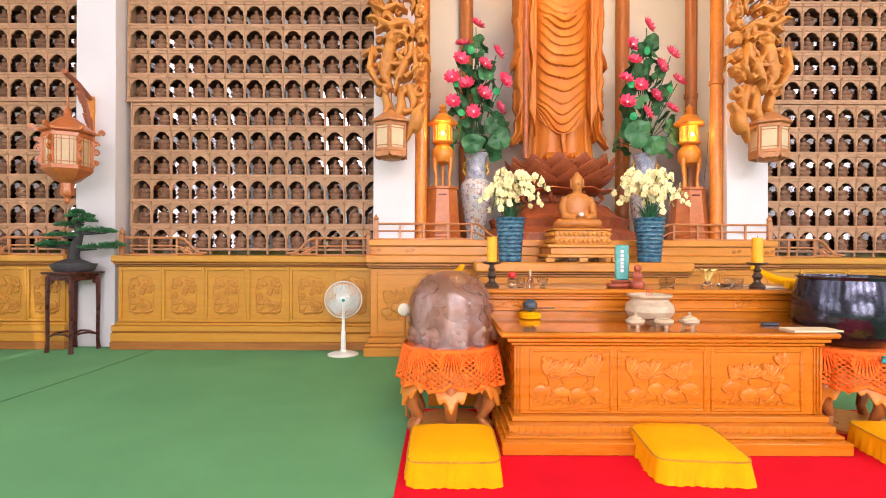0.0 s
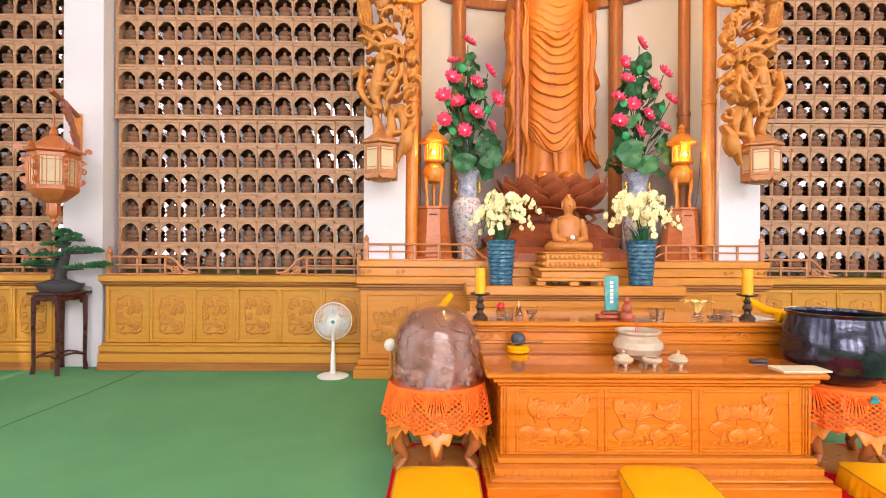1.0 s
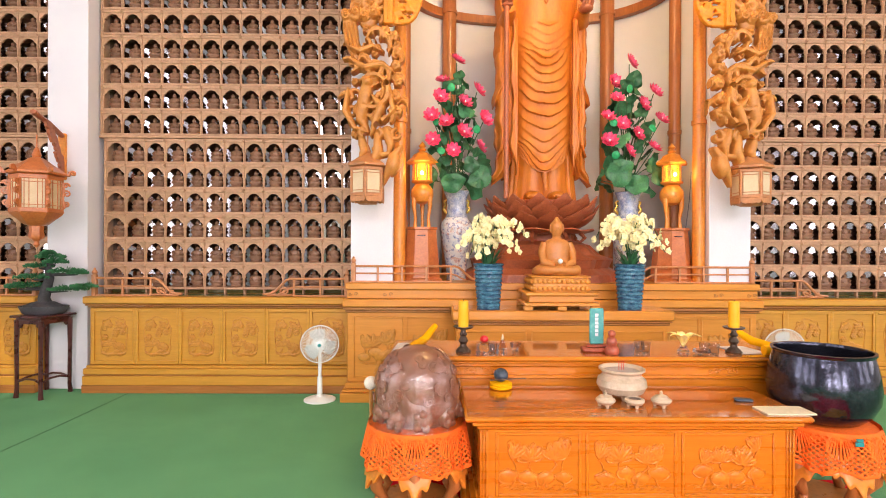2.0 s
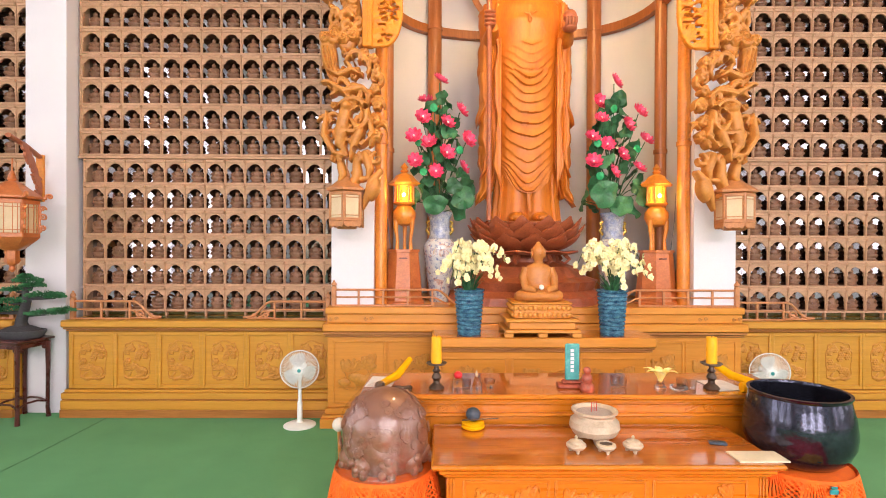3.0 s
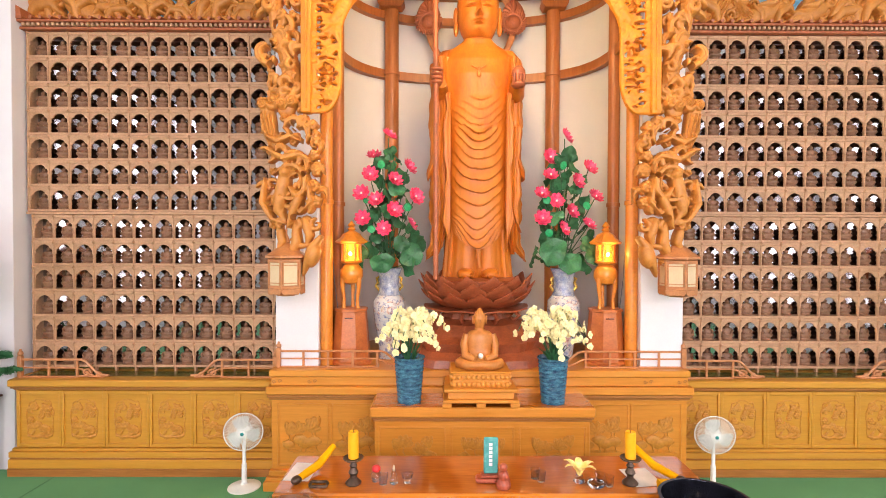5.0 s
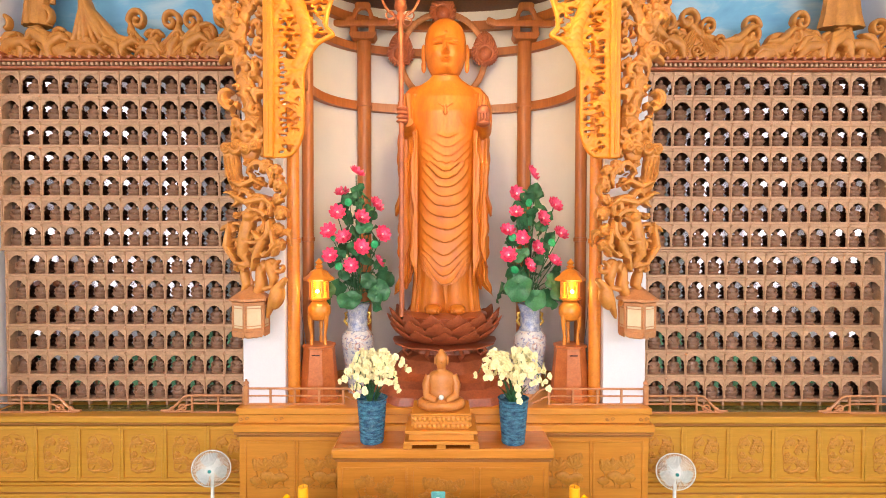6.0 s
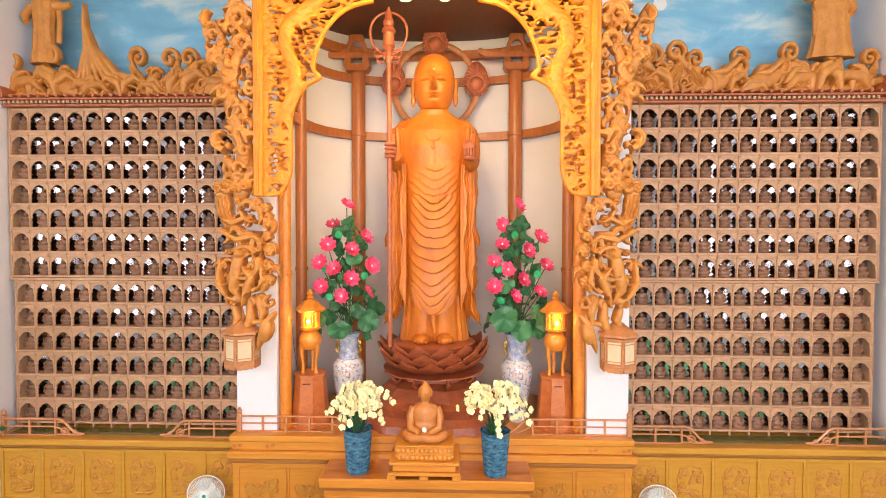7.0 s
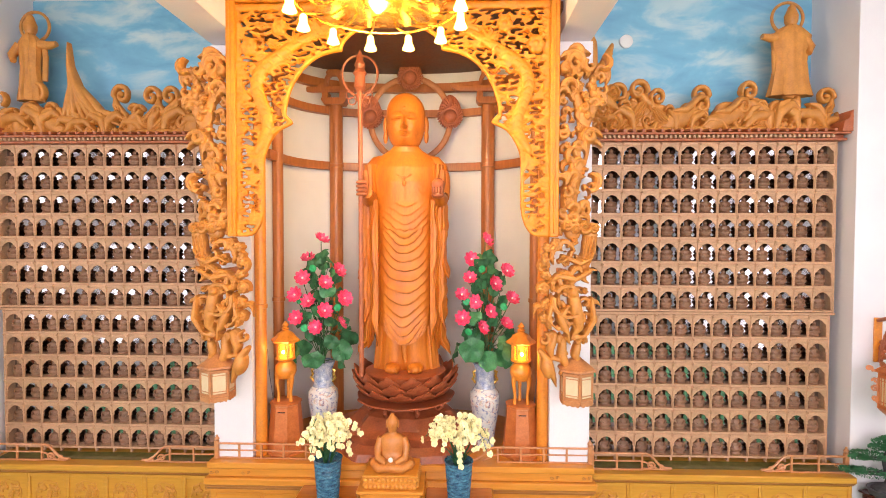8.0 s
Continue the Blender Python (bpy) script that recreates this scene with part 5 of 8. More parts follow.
def fretwork(side):
    """One half of the pierced panel: a winding body among banks of cloud, pierced by small long openings, inside a slim border."""
    c = Carving(0.0, 1.92, 4.34, 7.06, 0.0115)
    rnd = random.Random(31 + side)
    c.f[:] = 0.02
    body = [(1.64 - 0.13 * math.sin(8.0 * t) - 0.85 * t ** 3, 5.35 + 1.50 * t) for t in [i / 40 for i in range(41)]]

    def near(x, z):
        return min(math.hypot(x - p, z - q) for p, q in body[::3])
    # banks of cloud in relief
    for i in range(420):
        z = rnd.uniform(4.40, 7.02)
        x = rnd.uniform(max(float(arch_edge(z)), 0) + 0.02, 1.86)
        l = rnd.uniform(0.05, 0.13)
        c.leaf([(x - l, z + rnd.uniform(-0.015, 0.015)), (x - l * 0.3, z + 0.018), (x + l * 0.4, z - 0.008), (x + l, z + 0.01)], rnd.uniform(0.014, 0.024), 1.0, rnd.uniform(0, 0.012))
        if i % 6 == 0:
            c.cloud(x, z, rnd.uniform(0.035, 0.06), rnd.uniform(0, 6), rnd.choice((-1, 1)), 0.008)
    # long openings between the banks
    z, row = 4.43, 0
    while z < 6.98:
        x = max(float(arch_edge(z)), 0) + 0.045 + 0.05 * (row % 2)
        while x < 1.82:
            big = rnd.random()
            zz = z + rnd.uniform(-0.014, 0.014)
            if near(x, zz) > 0.085 and big > 0.12:
                r = rnd.uniform(0.012, 0.021)
                c.hole(x, zz, r, rnd.uniform(1.8, 4.2), rnd.uniform(0.8, 1.2), rnd.uniform(-0.3, 0.3))
                if big > 0.72:
                    c.hole(x + rnd.uniform(-0.03, 0.03), zz + 0.018, r * 1.1, 1.4, 1.0, rnd.uniform(-0.6, 0.6))
            x += rnd.uniform(0.075, 0.135)
        z += 0.056
        row += 1
    # winding body with scales, fins and claws
    c.leaf(body, 0.075, 0.7, 0.012, 0.2)
    for i, (x, z) in enumerate(body[3:-3:2]):
        c.groove([(x - 0.05, z - 0.02), (x, z + 0.012), (x + 0.05, z - 0.02)], 0.014, 0.008)
    for x, z, a in ((1.55, 5.55, 2.6), (1.70, 5.95, 0.3), (1.42, 6.3, 2.2), (1.15, 6.55, 1.3), (0.85, 6.75, 0.4), (1.62, 5.3, -1.2)):
        for k in (-0.35, 0.05, 0.4):
            c.leaf([(x, z), (x + 0.10 * math.cos(a + k), z + 0.10 * math.sin(a + k)), (x + 0.19 * math.cos(a + 1.6 * k), z + 0.19 * math.sin(a + 1.6 * k))], 0.028, 0.9, 0.014)
    for x, z, r in ((1.72, 6.55, 0.10), (1.35, 6.78, 0.09), (0.55, 6.93, 0.07), (1.70, 4.55, 0.06)):
        for k in range(6):
            c.dot(x + 0.6 * r * math.cos(k * 1.047), z + 0.6 * r * math.sin(k * 1.047), 0.5 * r, 0.7, lift=0.012)
        c.dot(x, z, 0.4 * r, 1.0, lift=0.02)
    c.mask(lambda x, z: np.minimum(np.minimum(x - arch_edge(z) + 0.004, 1.905 - x), np.minimum(7.04 - z, z - 4.36)))
    # border
    c.stroke(edge_points(), 0.022, 0.022, 1.0)
    c.stroke([(1.86, 4.4), (1.86, 7.0)], 0.03, 0.03, 0.5)
    c.stroke([(1.87, 4.385), (1.76, 4.385)], 0.022, 0.022, 1.0)
    c.stroke([(0.0, 7.0), (1.9, 7.0)], 0.04, 0.04, 0.5)
    m = c.mesh(0.0, 0.03, 0.9)
    if side < 0:
        m.v = [(-x, y, z) for x, y, z in m.v]
        m.f = [tuple(reversed(q)) for q in m.f]
    return m


def arch():
    th = thing("carved_arch", (0.049, 6.10, 4.395), "golden-orange pierced wooden arch with carved clouds", "arch")
    for s in (-1, 1):
        ob = part("fretwork", carved_data(fretwork(s), "fretwork", arch_wood), arch_wood, th, loc=(0, 0, -4.36))
        a, b = sorted((s * 1.885, s * 2.0))
        part("post", Mesh().box(a, b, -0.07, 0.05, 0.0, 2.78, 0.012).box((a + b) / 2 - 0.012, (a + b) / 2 + 0.012, -0.085, -0.06, 0.04, 2.74, 0.006), arch_wood, th)
        part("bracing", Mesh().box(min(s * 1.95, s * 2.02), max(s * 1.95, s * 2.02), 0.05, 0.46, 0.5, 0.58).box(min(s * 1.95, s * 2.02), max(s * 1.95, s * 2.02), 0.05, 0.46, 2.0, 2.08), column_wood, th)
    part("top_rail", Mesh().box(-2.0, 2.0, -0.07, 0.05, 2.69, 2.80, 0.012), arch_wood, th)
    part("head_board", Mesh().box(-2.0, 2.0, 0.055, 0.09, 2.62, 4.16), column_wood, th, "dark brown board above the arch")
    th.scale = (1, 1, 1.045)
    return th


arch()


def side_carving(side):
    """Winding carving beside the arch: cloud heads and feathered leaves above, a ribboned form below, a tail beside the lantern."""
    c = Carving(-0.62, 0.38, 2.25, 6.70, 0.0115)
    rnd = random.Random(77)

    def frond(x, z, a, l, w, way, lift):
        pts = [(x + l * t * math.cos(a + way * 1.3 * t * t), z + l * t * math.sin(a + way * 1.3 * t * t)) for t in [i / 8 for i in range(9)]]
        c.leaf(pts, w, 0.8, lift)
        c.groove(pts[1:-1], 0.3 * w, 0.25 * w)
    def curl(x, z, r, a, way, w, lift):
        pts = [(x + r * (1 - 0.8 * t) * math.cos(a + way * 7.0 * t), z + r * (1 - 0.8 * t) * math.sin(a + way * 7.0 * t)) for t in [i / 22 for i in range(23)]]
        c.leaf(pts, w, 0.9, lift, 0.25)

    def blossom(x, z, r, lift):
        for q in range(5):
            c.dot(x + r * math.cos(q * 1.257 + x * 40), z + r * math.sin(q * 1.257 + x * 40), 0.85 * r, 0.8, lift=lift)
        c.dot(x, z, 0.6 * r, 1.0, lift=lift + 0.02)

    def fill(x0, x1, z0, z1, gap, bias, size=1.0):
        """Small curls, fronds and blossoms set on a loose grid."""
        nz = int((z1 - z0) / gap)
        for j in range(nz):
            nx = max(2, int((x1 - x0) / gap))
            for i in range(nx):
                x = x0 + (x1 - x0) * (i + 0.5 + rnd.uniform(-0.35, 0.35)) / nx
                z = z0 + gap * (j + 0.5 + rnd.uniform(-0.35, 0.35))
                k = rnd.random()
                if k < 0.42:
                    curl(x, z, rnd.uniform(0.045, 0.075), rnd.uniform(0, 6.28), rnd.choice((-1, 1)), size * rnd.uniform(0.020, 0.028), rnd.uniform(0.0, 0.06))
                elif k < 0.80:
                    frond(x, z, rnd.gauss(bias, 0.8), rnd.uniform(0.13, 0.22), size * rnd.uniform(0.024, 0.034), rnd.choice((-1.4, 1.4)), rnd.uniform(0.0, 0.06))
                else:
                    blossom(x, z, rnd.uniform(0.020, 0.028), rnd.uniform(0.01, 0.05))
    # upper band: a coiling body among curls, in mirrored axes: +x towards the arch
    body = [(-0.12 + 0.09 * math.sin(7.5 * t + 0.4), 4.42 + 2.0 * t) for t in [i / 60 for i in range(61)]]
    c.leaf(body, 0.10, 0.4, 0.0, 0.4)
    fill(-0.30, 0.08, 4.42, 6.46, 0.098, 1.5, 1.35)
    fill(-0.44, -0.26, 5.85, 6.42, 0.098, 2.0, 1.2)
    c.leaf([(-0.24, 5.70), (-0.34, 5.95), (-0.30, 6.15), (-0.38, 6.38)], 0.06, 0.5, 0.0, 0.3)
    frond(-0.16, 6.30, 1.9, 0.30, 0.045, -1.2, 0.05)
    frond(-0.02, 6.28, 1.3, 0.32, 0.05, 0.9, 0.03)
    curl(-0.10, 6.48, 0.09, 0.5, 1, 0.035, 0.05)
    for k in range(4):
        c.cloud(-0.32 + 0.105 * k, 4.47 + 0.03 * (k % 2), 0.068, 2.0 * k, 1, 0.05, 0.7)
    for i in range(8):
        c.hole(rnd.uniform(-0.25, 0.05), 4.66 + 0.22 * i, rnd.uniform(0.018, 0.03), 1.0, rnd.uniform(0.9, 1.9), rnd.uniform(-0.7, 0.7))
    # lower band: feathered fall, blossoms on the arch side, a ribboned form in the middle
    fill(-0.32, 0.28, 3.14, 4.36, 0.108, 0.8, 1.2)
    c.leaf([(-0.30, 4.44), (-0.27, 4.2), (-0.20, 3.92)], 0.085, 0.5, 0.02, 0.3)
    for k in range(3):
        c.groove([(-0.34 + 0.045 * k, 4.36), (-0.30 + 0.04 * k, 4.2), (-0.235 + 0.02 * k, 3.98)], 0.015, 0.02)
    c.dot(-0.08, 3.72, 0.062, 1.1, lift=0.05)
    c.leaf([(-0.09, 3.68), (-0.12, 3.5), (-0.16, 3.32), (-0.06, 3.18)], 0.078, 0.8, 0.04, 0.3)
    c.leaf([(-0.02, 3.56), (0.08, 3.44), (0.02, 3.30), (-0.04, 3.12)], 0.045, 0.9, 0.09)
    ring = [(-0.02 + 0.18 * math.cos(a), 3.62 + 0.18 * math.sin(a)) for a in [-2.4 + 0.22 * i for i in range(24)]]
    for pts, w, lift in ((ring, 0.034, 0.08), ([(-0.28, 3.97), (-0.10, 3.88), (0.10, 3.92), (0.24, 3.82)], 0.034, 0.07), ([(-0.30, 3.66), (-0.33, 3.4), (-0.22, 3.22), (-0.05, 3.16)], 0.036, 0.06),
                         ([(0.18, 3.62), (0.21, 3.42), (0.10, 3.30), (-0.02, 3.36)], 0.032, 0.08), ([(-0.30, 4.12), (-0.16, 4.06), (-0.02, 4.12), (0.10, 4.05)], 0.03, 0.06)):
        c.leaf(pts, w, 1.0, lift)
        c.groove(pts[1:-1], 0.014, 0.010)
    for x, z in ((0.22, 4.24), (0.25, 4.08), (0.24, 3.92), (0.26, 3.74), (0.24, 3.58), (0.26, 3.42), (0.12, 4.30)):
        blossom(x, z, 0.034, 0.04)
    for x, z, r in ((0.10, 4.15, 0.036), (0.02, 4.24, 0.03), (0.06, 4.02, 0.03), (-0.20, 3.82, 0.026), (0.14, 3.70, 0.026), (0.05, 3.66, 0.026), (-0.24, 3.52, 0.028), (0.14, 3.38, 0.024), (0.03, 3.24, 0.022)):
        c.hole(x, z, r, 1.0, rnd.uniform(1.0, 1.6), rnd.uniform(-0.5, 0.5))
    # foot of the carving: a few leaves and drops round the lantern's cable
    for pts, w in (([(-0.16, 3.14), (-0.12, 2.98), (-0.18, 2.86)], 0.05), ([(0.02, 3.16), (0.04, 2.98), (-0.02, 2.84), (0.06, 2.74)], 0.055),
                   ([(0.12, 3.22), (0.18, 3.05), (0.15, 2.92)], 0.05), ([(0.30, 3.02), (0.20, 2.90), (0.14, 2.72), (0.10, 2.60)], 0.05), ([(-0.02, 3.0), (0.08, 2.93), (0.2, 2.95)], 0.035)):
        c.leaf(pts, w, 0.9, 0.02, 0.2)
    c.leaf([(0.24, 2.92), (0.21, 2.80), (0.19, 2.70)], 0.075, 0.8, 0.02, 0.2)
    m = c.mesh(0.03, 0.05, 1.4)
    if side > 0:
        m.v = [(-x, y, z) for x, y, z in m.v]
        m.f = [tuple(reversed(q)) for q in m.f]
    x = 0.05 + side * 2.10
    th = thing("side_carving", (x, 6.15, -0.10), "deeply carved brown wooden ornament of clouds and ribbons", "carving", "side carvings")
    part("carving", carved_data(m, "side_carving", carve_wood), carve_wood, th)
    for z in (3.9, 4.9):
        part("fixing_bar", Mesh().box(-0.03, 0.03, 0.03, 0.42, z, z + 0.08), column_wood, th)
    th.scale = (1, 1, 1.03)
    return th


side_carving(-1)
side_carving(1)


def crest_piece(kind, seed):
    """One carved cloud of the cresting, in its own axes."""
    rnd = random.Random(seed)
    if kind == "tall":
        c = Carving(-0.40, 0.40, -0.06, 1.25, 0.0115)
        c.leaf([(0.10, 0.0), (0.16, 0.35), (0.06, 0.70), (-0.02, 0.95)], 0.15, 0.5, 0.0, 0.35)
        c.leaf([(-0.05, 0.62), (-0.02, 0.92), (0.08, 1.12), (0.20, 1.08), (0.24, 0.94)], 0.07, 0.8, 0.03, 0.25)
        c.leaf([(-0.28, 0.92), (-0.20, 0.74), (-0.12, 0.62), (0.0, 0.60)], 0.06, 0.8, 0.02)
        c.leaf([(0.24, 0.90), (0.10, 0.86), (0.02, 0.74)], 0.05, 0.8, 0.04)
        for k in range(4):
            c.groove([(0.20 - 0.05 * k, 0.62), (0.22 - 0.05 * k, 0.42), (0.18 - 0.05 * k, 0.14)], 0.016, 0.03)
        for x, z, r in ((-0.28, 0.42, 0.10), (-0.16, 0.24, 0.11), (-0.30, 0.10, 0.10), (-0.06, 0.08, 0.11), (0.16, 0.06, 0.11), (0.0, 0.42, 0.07)):
            c.cloud(x, z, r, rnd.uniform(0, 6), rnd.choice((-1, 1)), rnd.uniform(0.02, 0.06), 0.6)
        c.leaf([(-0.34, 0.26), (-0.18, 0.36), (-0.06, 0.30), (0.02, 0.20)], 0.055, 0.8, 0.05)
    elif kind == "curl":
        c = Carving(-0.36, 0.36, -0.06, 0.68, 0.0115)
        c.leaf([(-0.32, 0.03), (-0.14, 0.10), (0.02, 0.22), (0.12, 0.36), (0.13, 0.47)], 0.085, 0.5, 0.0, 0.25)
        c.spiral(0.03, 0.47, 0.115, 1.25, 0.0, 0.032, 1, 1.1)
        c.leaf([(-0.24, 0.06), (-0.22, 0.20), (-0.12, 0.30)], 0.055, 0.7, 0.02, 0.2)
        c.spiral(-0.15, 0.30, 0.075, 1.2, 0.3, 0.024, 1, 1.1)
        c.leaf([(0.02, 0.02), (0.20, 0.05), (0.27, 0.16)], 0.05, 0.7, 0.02, 0.2)
        c.spiral(0.20, 0.17, 0.075, 1.2, 0.0, 0.024, 1, 1.1)
        c.leaf([(-0.30, 0.02), (-0.05, 0.04), (0.12, 0.02), (0.30, 0.05)], 0.055, 0.7, 0.03)
        for k in range(4):
            c.groove([(-0.20 + 0.05 * k, 0.07 + 0.01 * k), (-0.04 + 0.045 * k, 0.20), (0.06 + 0.03 * k, 0.34)], 0.012, 0.016)
    elif kind == "lying":
        c = Carving(-0.40, 0.40, -0.06, 0.56, 0.0115)
        c.leaf([(-0.36, 0.04), (-0.16, 0.16), (0.06, 0.22), (0.22, 0.32)], 0.11, 0.5, 0.0, 0.15)
        c.spiral(0.20, 0.33, 0.12, 1.3, 3.6, 0.032, -1, 1.1)
        c.spiral(-0.08, 0.16, 0.09, 1.3, 1.0, 0.026, -1, 1.1)
        c.leaf([(-0.20, 0.26), (-0.02, 0.27), (0.14, 0.40), (0.26, 0.42)], 0.04, 0.9, 0.04)
        c.leaf([(-0.10, 0.02), (0.10, 0.05), (0.24, 0.03), (0.38, 0.07)], 0.05, 0.8, 0.03)
        c.hole(0.16, 0.14, 0.035, 1.8, 0.8, 0.4)
    else:
        c = Carving(-0.36, 0.36, -0.06, 0.44, 0.0115)
        c.leaf([(-0.34, 0.03), (-0.10, 0.05), (0.10, 0.02), (0.34, 0.05)], 0.065, 0.6, 0.0, 0.2)
        c.leaf([(-0.32, 0.06), (-0.20, 0.18), (-0.02, 0.20), (0.10, 0.10)], 0.055, 0.8, 0.03, 0.15)
        c.leaf([(0.30, 0.04), (0.26, 0.20), (0.10, 0.28), (0.0, 0.22)], 0.055, 0.8, 0.04, 0.15)
        for x, z, r, w in ((-0.22, 0.10, 0.075, 1), (0.05, 0.08, 0.085, -1), (0.24, 0.09, 0.07, 1), (0.06, 0.25, 0.075, 1)):
            c.spiral(x, z, r, 1.3, rnd.uniform(0, 6), 0.36 * r, w, 1.1)
        c.leaf([(-0.32, 0.14), (-0.22, 0.26), (-0.10, 0.30)], 0.035, 0.8, 0.03)
        c.leaf([(0.32, 0.14), (0.24, 0.28), (0.10, 0.34)], 0.035, 0.8, 0.03)
    return c.mesh(0.04, 0.05, 1.5)


CREST = {kind: carved_data(crest_piece(kind, 3 + i), "scroll", carve_wood) for i, kind in enumerate(("tall", "curl", "lying", "bank"))}


def cresting(side):
    """Cloud scrolls on top of a niche screen: separate carved pieces in a row, tallest beside the arch."""
    x = -2.28 if side < 0 else 2.45
    th = thing("cresting", (x, 7.34, 5.845), "carved brown wooden cloud scrolls on top of the niche screen", "cresting", "screen crestings")
    row = [("tall", 0.24, -1, 1.0), ("bank", 0.56, 1, 0.9), ("curl", 0.90, 1, 1.0), ("curl", 1.22, -1, 0.8), ("lying", 1.58, 1, 0.95), ("bank", 1.86, -1, 0.75), ("lying", 2.14, 1, 0.9),
           ("curl", 2.46, -1, 0.9), ("bank", 2.72, 1, 1.05), ("bank", 3.08, -1, 1.0), ("curl", 3.42, 1, 0.85), ("bank", 3.62, 1, 0.7)]
    if side < 0:
        row = [("tall", 0.22, -1, 1.0), ("lying", 0.52, -1, 0.9), ("bank", 0.80, 1, 1.0), ("curl", 1.08, -1, 0.9), ("curl", 1.36, -1, 0.95), ("bank", 1.70, 1, 0.8), ("bank", 2.24, -1, 0.85),
               ("bank", 2.62, 1, 0.9), ("lying", 2.92, 1, 0.9), ("bank", 3.2, -1, 1.0), ("curl", 3.5, 1, 0.9)]
    row += [("curl", 0.72, -1, 1.0), ("lying", 1.10, -1, 1.05), ("curl", 1.78, 1, 0.95), ("bank", 2.34, 1, 1.1), ("curl", 3.0, 1, 1.0)]
    for i, (kind, u, turn, size) in enumerate(row):
        size *= 1.1
        ob = part("scroll", CREST[kind], carve_wood, th, loc=(side * u, 0.012 * (i % 3) - 0.02 + (0.085 if i >= len(row) - 5 else 0.0), 0.0))
        ob.scale = (size * turn * side, 1.0, size * (1 + 0.05 * math.sin(3 * i)))
    if side < 0:
        # the falling ribbon of the figure, spreading at its foot
        c = Carving(-0.95, 0.45, -0.05, 1.0, 0.0115)
        for k, (ex, ez) in enumerate(((0.36, 0.05), (0.18, 0.02), (0.0, 0.02), (-0.2, 0.05), (-0.42, 0.12), (-0.66, 0.10), (-0.86, 0.16))):
            c.leaf([(0.12, 0.96), (0.10, 0.74), (0.06 + 0.10 * ex, 0.50), (0.04 + 0.45 * ex, 0.22 + 0.2 * ez), (ex, ez)], 0.042, 0.9, 0.01 * (k % 3), 0.06)
        m = c.mesh(0.04, 0.05, 1.5)
        m.v = [(-x, y, z) for x, y, z in m.v]
        m.f = [tuple(reversed(q)) for q in m.f]
        part("ribbon", carved_data(m, "ribbon", carve_wood), carve_wood, th, loc=(-2.38, -0.03, 0.0)).scale = (1.0, 1.0, 1.15)
    th.scale = (1.03, 1.0, 1.24)
    return th


cresting(-1)
cresting(1)


def crest_figure(side):
    """A plain standing robed form with a ring behind its head."""
    m = Mesh()
    n = 32
    rings = []
    for z, rx, ry in ((0, 0.24, 0.12), (0.2, 0.20, 0.11), (0.5, 0.17, 0.10), (0.72, 0.20, 0.10), (0.86, 0.21, 0.10), (0.95, 0.13, 0.08), (1.0, 0.06, 0.06)):
        rx *= 0.82 if side < 0 else 1.32
        rings.append([(rx * (1 + 0.05 * math.sin(9 * a + 3 * z)) * math.cos(a), ry * (1 + 0.16 * math.sin(11 * a + 2 * z)) * math.sin(a), z) for a in [2 * math.pi * i / n for i in range(n)]])
    m.loft(rings)
    m.lathe([(0.05, 0.97), (0.085, 1.05), (0.09, 1.13), (0.06, 1.21), (0.05, 1.25), (0.01, 1.30)], 20)
    m.tube([(0.22 * math.cos(a), 0.09, 1.14 + 0.22 * math.sin(a)) for a in [2 * math.pi * i / 32 for i in range(32)]], 0.022, 8, closed=True)
    m.box(-0.02, 0.02, 0.03, 0.10, 0.92, 1.0)
    s = -side
    m.tube([(s * 0.16, 0, 0.84), (s * 0.30, -0.02, 0.82), (s * 0.42, -0.03, 0.84)], [0.07, 0.06, 0.04], 12)
    m.loft([[(s * (0.18 + 0.16 * t) + 0.04 * math.cos(a), 0.03 * math.sin(a), 0.80 - 0.5 * t2) for a in [2 * math.pi * i / 12 for i in range(12)]] for t, t2 in ((0.2, 0), (0.3, 0.3), (0.25, 0.7), (0.2, 1.0))])
    m.tube([(-s * 0.16, 0, 0.84), (-s * 0.26, -0.03, 0.68), (-s * 0.20, -0.08, 0.58)], [0.07, 0.06, 0.04], 12)
    x = -5.53 if side < 0 else 5.57
    return solid("crest_figure", m, carve_wood, "carved brown wooden robed figure with a ring halo above the screen", "statue", "crest figures", loc=(x, 7.42, 6.40), sharp=60)


crest_figure(-1)
crest_figure(1)
solid("wall_clock_disc", Mesh().lathe([(0.10, 0), (0.10, 0.03), (0.085, 0.04)], 28).moved(pose(0, 0, 0, 90, 0, 0)), ceiling_paint, "pale round disc on the painted sky wall", "disc", loc=(3.40, BACK - 0.051, 7.37))


# ---- lanterns, lamps, vases, flowers ----
paper = mat("lantern_paper", (0.66, 0.52, 0.34), (0.58, 0.43, 0.26), 0.6, scale=6, fine=90, fine_amount=0.05, bump=0.05)
bulb_glow = glow("lamp_glow", (1.0, 0.34, 0.02), 1.6)
core_glow = glow("bulb_core_glow", (1.0, 0.72, 0.22), 12.0)


def hexagon(r, turn=30):
    return [(r * math.cos(radians(60 * i + turn)), r * math.sin(radians(60 * i + turn))) for i in range(6)]


